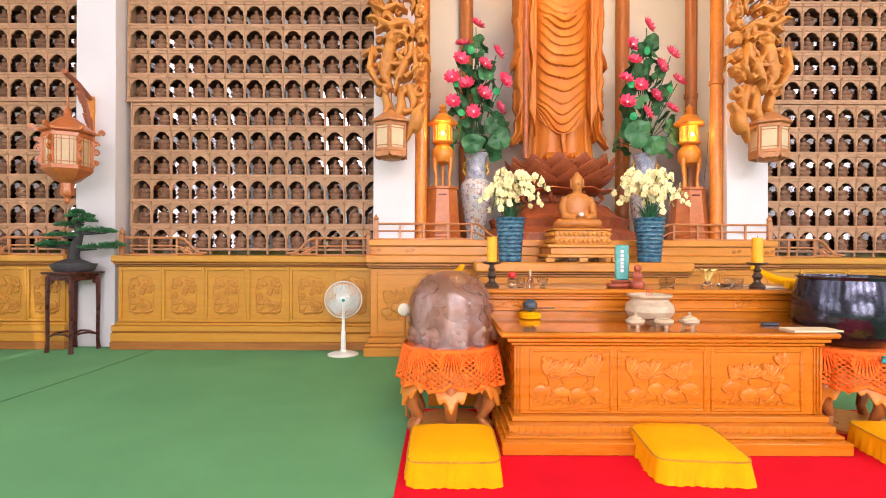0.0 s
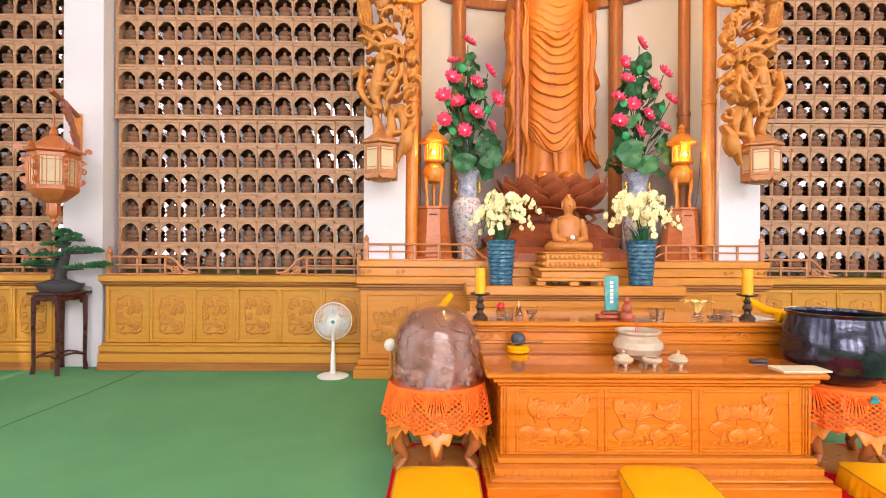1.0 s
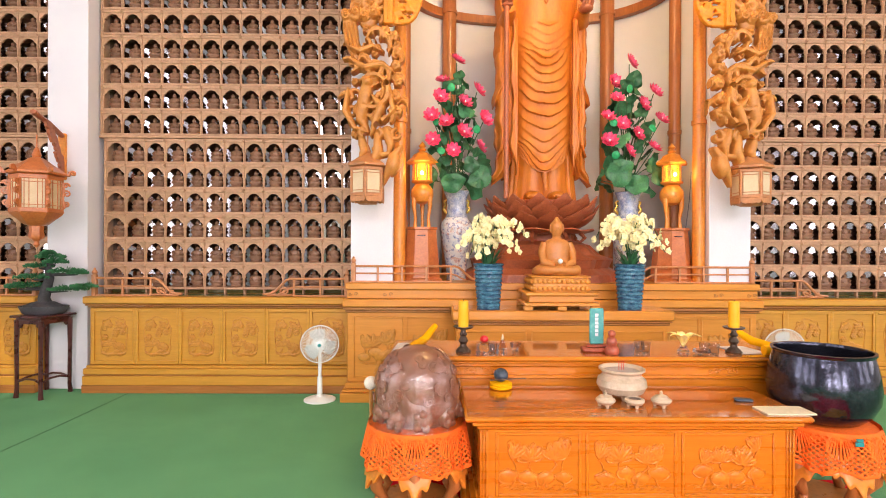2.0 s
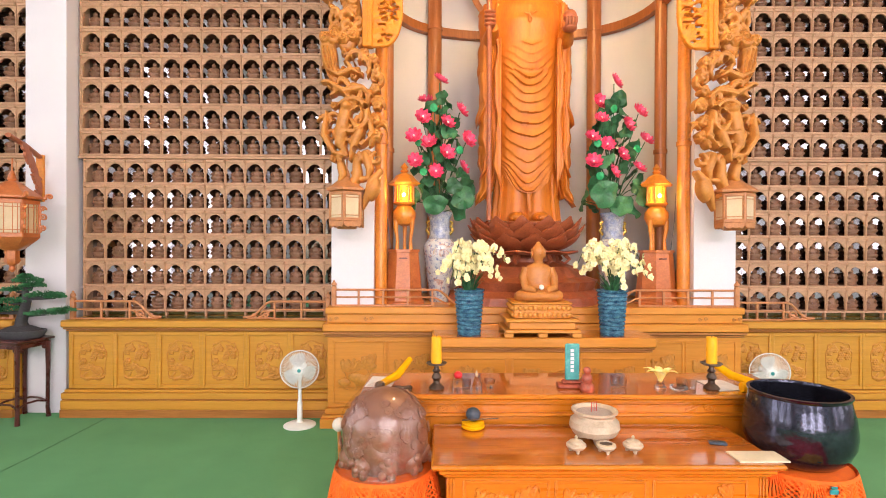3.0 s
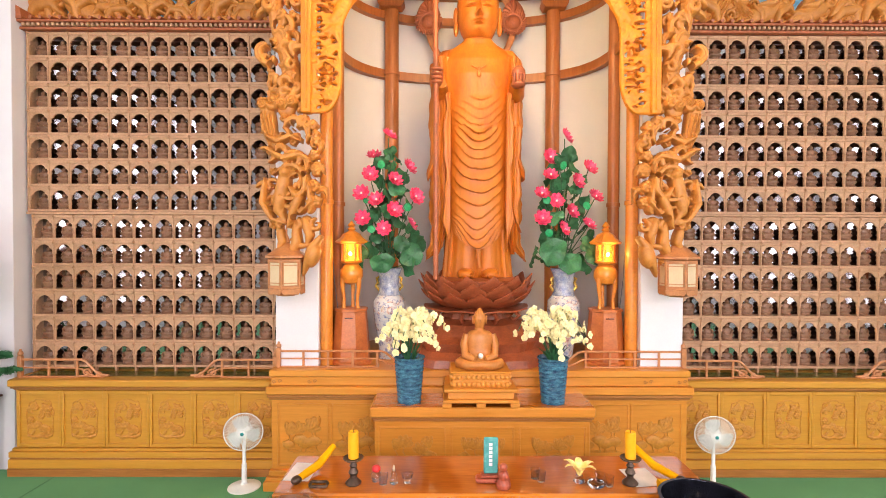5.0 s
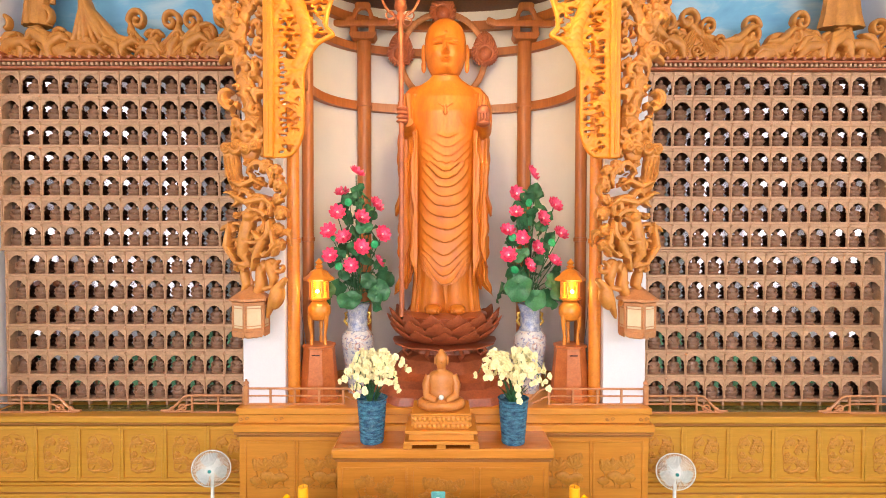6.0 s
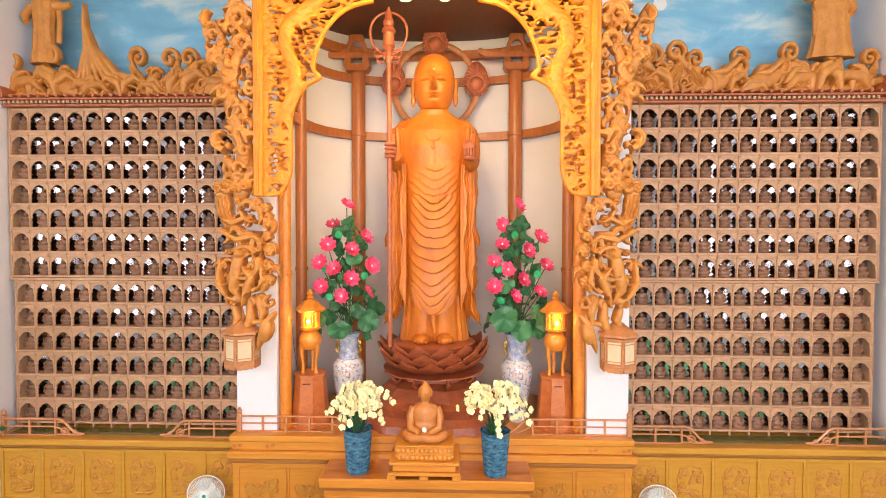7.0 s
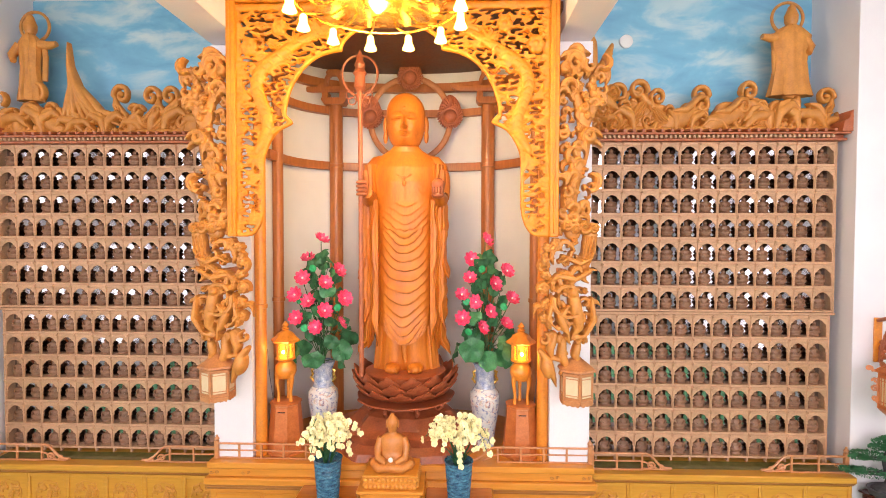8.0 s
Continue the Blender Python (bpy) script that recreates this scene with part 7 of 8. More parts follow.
def orchid_pot(x, y, seed):
    rnd = random.Random(seed)
    p = thing("orchid_pot", (x, y, 1.1735), "tall dark blue glazed ribbed ceramic pot", "pot", "orchid pots")
    prof = [(0.116, 0.0), (0.122, 0.012)]
    for i in range(10):
        z0 = 0.02 + 0.043 * i
        r = 0.122 + 0.036 * (z0 / 0.45)
        prof += [(r - 0.003, z0), (r + 0.007, z0 + 0.010), (r + 0.007, z0 + 0.030), (r - 0.003, z0 + 0.040)]
    prof += [(0.168, 0.462), (0.172, 0.478), (0.160, 0.482), (0.148, 0.44), (0.10, 0.42)]
    part("body", Mesh().lathe(prof, 40), glaze, p)
    part("saucer", Mesh().lathe([(0.10, 0.0005), (0.125, 0.002), (0.13, 0.014), (0.11, 0.016)], 32), glaze, p)
    o = thing("orchid", (x, y, 1.62), "arching sprays of artificial cream orchids with green leaves", "flowers", "orchids")
    for i in range(26):
        a = rnd.uniform(0, 6.28)
        l = rnd.uniform(0.18, 0.36)
        out = rnd.uniform(0.05, 0.16)
        rows = []
        for j in range(6):
            t = j / 5
            cx, cy, cz = out * t ** 1.5 * math.cos(a), out * t ** 1.5 * math.sin(a), l * t * (1 - 0.25 * t)
            w = 0.016 * math.sin(math.pi * (0.2 + 0.75 * t))
            rows.append([(0.05 * math.cos(a) + cx - u * w * math.sin(a), 0.05 * math.sin(a) + cy + u * w * math.cos(a), cz) for u in (-1, 1)])
        part("leaf", Mesh().add([q for r in rows for q in r], [(2 * j, 2 * j + 1, 2 * j + 3, 2 * j + 2) for j in range(5)]), leaf_green, o)
    for s in range(15):
        a = 2 * math.pi * s / 15 + rnd.uniform(-0.2, 0.2)
        reach, high = rnd.uniform(0.22, 0.42), rnd.uniform(0.40, 0.64)
        drop = rnd.uniform(0.18, 0.46)
        ca, sa = math.cos(a), 0.75 * math.sin(a) - 0.12

        def at(t):
            return (reach * ca * t ** 1.3, reach * sa * t ** 1.3, 0.02 + high * math.sin(math.pi * min(t, 1) * 0.62) - drop * max(0, t - 0.55) ** 1.4 * 2.2)
        part("spray", Mesh().tube([at(t / 10) for t in range(11)], 0.005, 5), stem_green, o)
        for k in range(16):
            t = 0.32 + 0.68 * k / 15
            q = at(t)
            b = part("bloom", bloom_data, orchid_cream, o, loc=(q[0] + rnd.uniform(-0.035, 0.035), q[1] + rnd.uniform(-0.05, 0.02), q[2] + rnd.uniform(-0.03, 0.035)))
            b.rotation_euler = (radians(rnd.uniform(-25, 15)), radians(rnd.uniform(-30, 30)), radians(rnd.uniform(-45, 45) + 40 * ca))
            sc = rnd.uniform(0.68, 1.0)
            b.scale = (sc, sc, sc)
    p.scale = (1.04, 1.04, 1.06)
    return p


orchid_pot(-0.743, 6.08, 2)
orchid_pot(0.868, 6.06, 6)


# ---- things on and around the tables ----
clear_film = bpy.data.materials.new("clear_plastic")
clear_film.use_nodes = True
_nt = clear_film.node_tree
_nt.nodes.remove(_nt.nodes["Principled BSDF"])
_tr, _gl, _mx = _nt.nodes.new("ShaderNodeBsdfTransparent"), _nt.nodes.new("ShaderNodeBsdfGlossy"), _nt.nodes.new("ShaderNodeMixShader")
_gl.inputs["Roughness"].default_value = 0.12
_tr.inputs["Color"].default_value = (0.96, 0.95, 0.95, 1)
_mx.inputs[0].default_value = 0.085
_nz = _node(_nt, "ShaderNodeTexNoise", Scale=13.0, Detail=5.0)
_bp = _node(_nt, "ShaderNodeBump", Strength=0.4, Distance=0.02)
_nt.links.new(_nz.outputs[0], _bp.inputs["Height"])
_nt.links.new(_bp.outputs[0], _gl.inputs["Normal"])
_nt.links.new(_tr.outputs[0], _mx.inputs[1])
_nt.links.new(_gl.outputs[0], _mx.inputs[2])
_nt.links.new(_mx.outputs[0], _nt.nodes["Material Output"].inputs[0])
glass = bpy.data.materials.new("drinking_glass")
glass.use_nodes = True
_p = glass.node_tree.nodes["Principled BSDF"]
_p.inputs["Transmission Weight"].default_value, _p.inputs["Roughness"].default_value, _p.inputs["IOR"].default_value = 1.0, 0.02, 1.3
fish_wood = mat("wooden_fish_wood", (0.27, 0.112, 0.062), (0.18, 0.070, 0.040), 0.33, scale=7, fine=40, fine_amount=0.18, bump=0.1, coat=0.3)
stand_wood = mat("stand_wood", (0.58, 0.24, 0.06), (0.44, 0.16, 0.035), 0.32, scale=6, fine=30, fine_amount=0.12, bump=0.05, coat=0.3)
bronze = mat("dark_bronze", (0.09, 0.095, 0.135), (0.03, 0.03, 0.045), 0.12, 0.85, scale=5, fine=38, fine_amount=0.4, bump=0.3)


def crochet(r_top, r_hem, drop, tips=9, seed=1):
    """An open-work cloth hanging round a disc: net, solid fans and a scalloped hem."""
    step = 0.0065
    c = Carving(0.0, 2 * math.pi * r_hem, 0.0, drop * 1.15, step)
    s, t = np.meshgrid(c.x, c.z)
    u = s / (2 * math.pi * r_hem) * tips
    fr = u - np.floor(u) - 0.5
    d = t / drop
    net = np.maximum(np.abs(np.cos(math.pi * (5.5 * u + 8.5 * d))), np.abs(np.cos(math.pi * (5.5 * u - 8.5 * d)))) - 0.84
    fan_rays = np.abs(np.cos(math.pi * 9 * fr / (0.30 + d))) - 0.55
    inside_fan = 0.34 * np.sqrt(np.clip(1 - ((d - 0.30) / 0.30) ** 2, 0, 1)) - np.abs(fr)
    edge = 0.05 - np.abs(inside_fan)
    f = np.where(inside_fan > 0, np.maximum(fan_rays * 0.3, edge), net * 0.3)
    f = np.maximum(f, 0.07 - d)
    hem = 0.84 + 0.14 * np.abs(np.cos(math.pi * (fr + 0.5))) - d
    f = np.maximum(f, 0.05 - np.abs(hem - 0.02))
    c.f = np.minimum(f, hem * 2.0)
    c.f[:, -1] = np.minimum(c.f[:, -1], c.f[:, 0])
    c.h = np.where(c.f > 0, 0.003, 0.0)
    m = c.mesh(0.0, 0.004, 1.0)
    out = []
    for x, y, z in m.v:
        a = x / r_hem
        q = min(1.0, z / drop)
        r = r_top + (r_hem - r_top) * q ** 0.8 + 0.018 * math.sin(tips * a) * q + 0.010 * math.sin(2.7 * tips * a + 1) * q - y
        out.append((r * math.cos(a), r * math.sin(a), -z))
    m.v = out
    return m


def round_stand(x, y, h, r, name="carved_stand"):
    """A round stand with a cusped apron and bowed legs."""
    th = thing(name, (x, y, 0.010), "round honey-brown wooden stand with bowed carved legs", "stand", "instrument stands")
    part("top", Mesh().lathe([(r * 0.92, h - 0.05), (r, h - 0.04), (r, h - 0.012), (r * 0.95, h)], 36), stand_wood, th)
    c = Carving(0.0, 2 * math.pi * r, -0.27, 0.0, 0.009)
    n = 6
    s, t = np.meshgrid(c.x, c.z)
    u = s / (2 * math.pi * r) * n
    fr = np.abs(u - np.floor(u) - 0.5) * 2
    low = -0.11 - 0.13 * (1 - fr) ** 1.3 - 0.022 * np.cos(fr * 15)
    c.f = np.minimum(t - low, 0.02)
    c.h = np.where(c.f > 0, 0.006 * np.clip(c.f / 0.02, 0, 1), 0)
    m = c.mesh(0.0, 0.02, 1.0)
    m.v = [((r * (0.98 - 0.9 * v[2]) - v[1]) * math.cos(v[0] / r), (r * (0.98 - 0.9 * v[2]) - v[1]) * math.sin(v[0] / r), h - 0.04 + v[2]) for v in m.v]
    part("apron", carved_data(m, "apron", lamp_wood), lamp_wood, th, "golden cusped apron")
    leg = Mesh().tube([(0.0, 0, h - 0.08), (0.04, 0, h - 0.15), (0.035, 0, h * 0.40), (-0.03, 0, 0.10), (0.02, 0, 0.03), (0.05, 0, 0.022)], [0.06, 0.058, 0.044, 0.032, 0.036, 0.028], 10).data("leg", column_wood)
    for i in range(n):
        a = 60 * i + 30
        part("leg", leg, stand_wood, th, loc=(r * 0.90 * math.cos(radians(a)), r * 0.90 * math.sin(radians(a)), 0), rot=(0, 0, a))
    part("foot_ring", Mesh().lathe([(r * 0.78, 0.0), (r * 1.02, 0.0), (r * 1.02, 0.02), (r * 0.78, 0.02)], 36), stand_wood, th)
    return th


FX, FY = -1.465, 3.93
round_stand(FX, FY, 0.50, 0.31)
solid("instrument_cushion", Mesh().lathe([(0.28, 0.0), (0.33, 0.02), (0.35, 0.06), (0.33, 0.10), (0.26, 0.115)], 32), crochet_yarn, "round orange cushion under the wooden fish", "cushion", "instrument cushions", loc=(FX, FY, 0.512))
solid("crochet_cloth", carved_data(crochet(0.34, 0.39, 0.285), "crochet_cloth", crochet_yarn), crochet_yarn, "bright orange crocheted lace cloth hanging over a round cushion", "cloth", "crochet cloths", loc=(FX, FY, 0.628), rz=10)


def wooden_fish():
    """A big hollow round wooden percussion block with carved scrolls and a ring of knobs at the foot."""
    th = thing("wooden_fish", (FX, FY, 0.63), "large brown carved wooden fish drum under a clear plastic cover", "wooden fish")
    m = Mesh()
    n = 56
    rings = []
    for j in range(30):
        t = j / 29
        z = 0.52 * t
        r = 0.30 * (max(0.0, 1 - (abs(t - 0.36) / 0.66) ** 2.3)) ** 0.55 if t > 0.36 else 0.30 * (0.80 + 0.20 * math.sin(math.pi / 2 * t / 0.36))
        r = max(r, 0.02)
        ring = []
        for i in range(n):
            a = 2 * math.pi * i / n
            k = 1 + 0.03 * noise.noise((3 * math.cos(a), 3 * math.sin(a), 6 * t)) + 0.02 * math.sin(8 * a + 9 * t)
            ring.append((r * k * math.cos(a), r * k * math.sin(a), z))
        rings.append(ring)
    m.loft(rings)
    part("body", m, fish_wood, th, sharp=70)
    rnd = random.Random(4)
    for i in range(9):
        a = 2 * math.pi * i / 9
        k = Mesh().ball(0, 0, 0, 0.075, 0.06, 0.075, 10)
        for q in range(5):
            k.ball(rnd.uniform(-0.05, 0.05), rnd.uniform(-0.06, 0), rnd.uniform(-0.05, 0.05), 0.028, n=8)
        part("carved_knob", k, fish_wood, th, loc=(0.265 * math.cos(a), 0.265 * math.sin(a), 0.075), rot=(0, 0, math.degrees(a) + 90))
    for i in range(70):
        a, z = rnd.uniform(0, 6.28), rnd.uniform(0.15, 0.47)
        r = 0.308 * (max(0.0, 1 - (abs(z / 0.52 - 0.36) / 0.66) ** 2.3)) ** 0.55
        pts = []
        for j in range(18):
            w = 0.9 * j
            q = (0.030 + 0.014 * (i % 3) / 2) * (1 - j / 20)
            pts.append((q * math.cos(w), 0, q * math.sin(w)))
        ob = part("carved_scroll", Mesh().tube(pts, 0.009, 6), fish_wood, th, loc=(r * math.cos(a), r * math.sin(a), z))
        ob.rotation_euler = (radians(-30 * (z - 0.19) / 0.2), 0, a + math.pi / 2)
    part("polished_boss", Mesh().ball(0.02, -0.195, 0.25, 0.135, 0.125, 0.115, 18), fish_wood, th, "worn polished striking boss")
    return th


wooden_fish()
_cov = []
for _j in range(22):
    _t = _j / 21
    _r = 0.358 - 0.09 * _t if _t < 0.45 else 0.3175 * max(0.02, 1 - ((_t - 0.45) / 0.56) ** 2.2) ** 0.6
    _cov.append([(_r * (1 + 0.025 * math.sin(5 * a + 3 * _t) + 0.015 * math.sin(13 * a - 6 * _t)) * math.cos(a), _r * (1 + 0.025 * math.sin(5 * a + 3 * _t) + 0.015 * math.sin(13 * a - 6 * _t)) * math.sin(a), 0.005 + 0.565 * _t) for a in [2 * math.pi * i / 40 for i in range(40)]])
_ob = solid("plastic_cover", Mesh().loft(_cov), clear_film, "crumpled clear plastic cover over the wooden fish", "cover", loc=(FX, FY, 0.63), sharp=70)
_ob.visible_shadow = False


BX, BY = 1.53, 4.01
round_stand(BX, BY, 0.48, 0.31)
solid("instrument_cushion", Mesh().lathe([(0.28, 0.0), (0.33, 0.02), (0.35, 0.06), (0.33, 0.10), (0.26, 0.115)], 32), crochet_yarn, "round orange cushion under the bronze bowl", "cushion", "instrument cushions", loc=(BX, BY, 0.492))
solid("crochet_cloth", carved_data(crochet(0.34, 0.39, 0.285), "crochet_cloth", crochet_yarn), crochet_yarn, "bright orange crocheted lace cloth hanging over a round cushion", "cloth", "crochet cloths", loc=(BX, BY, 0.608), rz=30)
solid("bronze_bowl", Mesh().lathe([(0.18, 0.0), (0.24, 0.012), (0.305, 0.07), (0.346, 0.16), (0.354, 0.24), (0.342, 0.36), (0.320, 0.45), (0.312, 0.485), (0.325, 0.50), (0.325, 0.512), (0.302, 0.512), (0.295, 0.48), (0.32, 0.34), (0.325, 0.22), (0.27, 0.09), (0.13, 0.045)], 64),
      bronze, "large black-brown bronze singing bowl on an orange cloth", "bowl", loc=(BX, BY, 0.61), sharp=50)
teal = mat("teal_lacquer", (0.03, 0.30, 0.30), None, 0.35, bump=0)
solid("teal_tag", Mesh().box(-0.028, 0.028, -0.006, 0.006, -0.03, 0.0, 0.002).box(-0.02, 0.022, -0.006, 0.006, 0.003, 0.02, 0.002), teal, "small teal bow tied to the orange cloth", "bow", loc=(BX - 0.03, BY - 0.385, 0.575))


def kneeler(x, y, turn):
    """A low kneeling cushion with a fitted top, piping and a flared skirt."""
    th = thing("kneeling_cushion", (x, y, 0.011), "bright yellow satin kneeling cushion with a flared skirt", "cushion", "kneeling cushions", rz=turn)
    w, d, h = 0.262, 0.305, 0.165
    n = 15
    vs, fs = [], []
    for j in range(n):
        for i in range(n):
            u, v = 2 * i / (n - 1) - 1, 2 * j / (n - 1) - 1
            z = h - 0.03 + 0.03 * ((1 - u ** 4) * (1 - v ** 4)) ** 0.5 + 0.003 * noise.noise((u * 3, v * 3, x))
            g = max(abs(u), abs(v)) / max(1e-6, (abs(u) ** 9 + abs(v) ** 9) ** (1 / 9))
            vs.append((w * u * g, d * v * g, z))
    fs = [(j * n + i, j * n + i + 1, (j + 1) * n + i + 1, (j + 1) * n + i) for j in range(n - 1) for i in range(n - 1)]
    top = Mesh().add(vs, fs)
    part("top", top, yellow_cloth, th, sharp=80)
    loop = []
    per = 160
    for i in range(per):
        a = 2 * math.pi * i / per
        k = (abs(math.cos(a)) ** 9 + abs(math.sin(a)) ** 9) ** (1 / 9)
        loop.append((math.cos(a) / k, math.sin(a) / k))
    part("piping", Mesh().tube([(w * p, d * q, h - 0.03) for p, q in loop], 0.006, 6, closed=True), piping, th, "narrow dark yellow piping")
    rings = []
    for j in range(9):
        t = j / 8
        ring = []
        for i, (p, q) in enumerate(loop):
            f = 1 + (0.055 + 0.018 * math.sin(i * 1.35) + 0.02 * math.sin(i * 0.37)) * t
            ring.append((w * p * f, d * q * f, (h - 0.03) * (1 - t) + 0.002 * abs(math.sin(i * 0.5)) * t))
        rings.append(ring)
    m = Mesh()
    m.add([p for r in rings for p in r], [(j * per + i, j * per + (i + 1) % per, (j + 1) * per + (i + 1) % per, (j + 1) * per + i) for j in range(8) for i in range(per)])
    part("skirt", m, yellow_cloth, th, "gathered yellow skirt", sharp=80)
    return th


kneeler(-1.46, 3.235, 0)
kneeler(-0.04, 3.26, -5)
kneeler(1.46, 3.31, -7)

# ---- fans ----
fan_white = mat("fan_plastic", (0.80, 0.82, 0.80), (0.74, 0.77, 0.76), 0.35, fine=60, fine_amount=0.03, bump=0.02)
blade_clear = mat("fan_blade", (0.62, 0.68, 0.68), None, 0.3, bump=0, fine_amount=0.02)
blade_clear.node_tree.nodes["Principled BSDF"].inputs["Alpha"].default_value = 0.75


def pedestal_fan(x, y, turn, top):
    th = thing("pedestal_fan", (x, y, 0), "white plastic pedestal fan with a round wire guard", "fan", "pedestal fans", rz=turn)
    part("base", Mesh().lathe([(0.19, 0.0), (0.19, 0.012), (0.15, 0.028), (0.05, 0.045), (0.03, 0.07)], 36), fan_white, th)
    part("pole", Mesh().lathe([(0.032, 0.06), (0.030, 0.25), (0.022, 0.26), (0.018, top - 0.20)], 16), fan_white, th)
    part("collar", Mesh().lathe([(0.028, 0.24), (0.03, 0.25), (0.03, 0.28), (0.024, 0.29)], 16), fan_white, th)
    z = top - 0.225
    part("motor", Mesh().lathe([(0.03, -0.05), (0.075, -0.03), (0.08, 0.06), (0.05, 0.12)], 20).moved(pose(0, 0.02, z, -90, 0, 0)), fan_white, th)
    wire = Mesh().tube([(0.04, -0.12, 0), (0.15, -0.115, 0), (0.205, -0.085, 0), (0.222, -0.05, 0), (0.20, -0.01, 0), (0.06, 0.0, 0)], 0.0022, 4).data("guard_wire", fan_white)
    for i in range(64):
        part("guard_wire", wire, fan_white, th, loc=(0, 0, z), rot=(0, 360 * i / 64, 0))
    part("guard_ring", Mesh().tube([(0.224 * math.cos(a), -0.05, z + 0.224 * math.sin(a)) for a in [2 * math.pi * i / 48 for i in range(48)]], 0.006, 8, closed=True), fan_white, th)
    part("hub", Mesh().lathe([(0.045, 0.0), (0.042, 0.012), (0.02, 0.018)], 20).moved(pose(0, -0.118, z, 90, 0, 0)), fan_white, th, "round white hub cap")
    part("hub_badge", Mesh().lathe([(0.022, 0.0), (0.02, 0.004)], 16).moved(pose(0, -0.135, z, 90, 0, 0)), teal, th, "small teal badge")
    for i in range(3):
        bl = Mesh()
        rows = []
        for j in range(6):
            r = 0.04 + 0.15 * j / 5
            w = 0.35 + 0.42 * math.sin(math.pi * (0.25 + 0.6 * j / 5))
            rows.append([(r * math.cos(w * u), -0.06 - 0.025 * u, r * math.sin(w * u)) for u in (-1, -0.4, 0.2, 0.8)])
        bl.add([p for q in rows for p in q], [(4 * j + k, 4 * j + k + 1, 4 * j + k + 5, 4 * j + k + 4) for j in range(5) for k in range(3)])
        part("blade", bl, blade_clear, th, loc=(0, 0, z), rot=(0, 120 * i + 15, 0))
    return th


pedestal_fan(-2.755, 6.49, 10, 0.913)
pedestal_fan(2.90, 6.46, -12, 0.893)

# ---- stools with bonsai ----
pine = mat("pine_needles", (0.035, 0.19, 0.065), (0.014, 0.085, 0.03), 0.7, scale=18, fine=90, fine_amount=0.4, bump=0.3)
bark = mat("bonsai_bark", (0.06, 0.055, 0.06), (0.03, 0.028, 0.03), 0.9, scale=22, fine=80, fine_amount=0.4, bump=0.6)
tray = mat("bonsai_tray", (0.07, 0.065, 0.075), None, 0.55, fine=60, bump=0.1)


def plant_stand(x, y, turn):
    th = thing("plant_stand", (x, y, 0), "tall dark rosewood plant stand with slender legs", "plant stand", "plant stands", rz=turn)
    part("top", Mesh().box(-0.215, 0.215, -0.215, 0.215, 0.955, 0.985, 0.008), rosewood, th)
    part("waist", Mesh().box(-0.175, 0.175, -0.175, 0.175, 0.925, 0.953, 0.004), rosewood, th)
    for i in range(4):
        c = Carving(-0.19, 0.19, 0.80, 0.93, 0.008)
        c.stroke([(-0.17, 0.905), (0.17, 0.905)], 0.022, 0.022, 0.2)
        for s in (-1, 1):
            c.spiral(s * 0.13, 0.865, 0.03, 1.2, 0, 0.009, s)
            c.stroke([(s * 0.17, 0.9), (s * 0.165, 0.82)], 0.016, 0.008)
        part("apron", carved_data(c.mesh(0.01, 0.012, 0.5), "apron", rosewood), rosewood, th, loc=(0.165 * math.sin(radians(90 * i)), -0.165 * math.cos(radians(90 * i)), 0), rot=(0, 0, 90 * i))
    for sx in (-1, 1):
        for sy in (-1, 1):
            part("leg", Mesh().tube([(sx * 0.165, sy * 0.165, 0.93), (sx * 0.168, sy * 0.168, 0.6), (sx * 0.165, sy * 0.165, 0.12), (sx * 0.172, sy * 0.172, 0.0)], [0.027, 0.022, 0.020, 0.026], 8), rosewood, th)
    for i in range(4):
        a = 90 * i
        part("stretcher", Mesh().tube([(-0.165, -0.165, 0.19), (-0.06, -0.15, 0.225), (0.06, -0.15, 0.225), (0.165, -0.165, 0.19)], 0.013, 8), rosewood, th, rot=(0, 0, a))
    th.scale = (1.12, 1.12, 1.027)
    return th


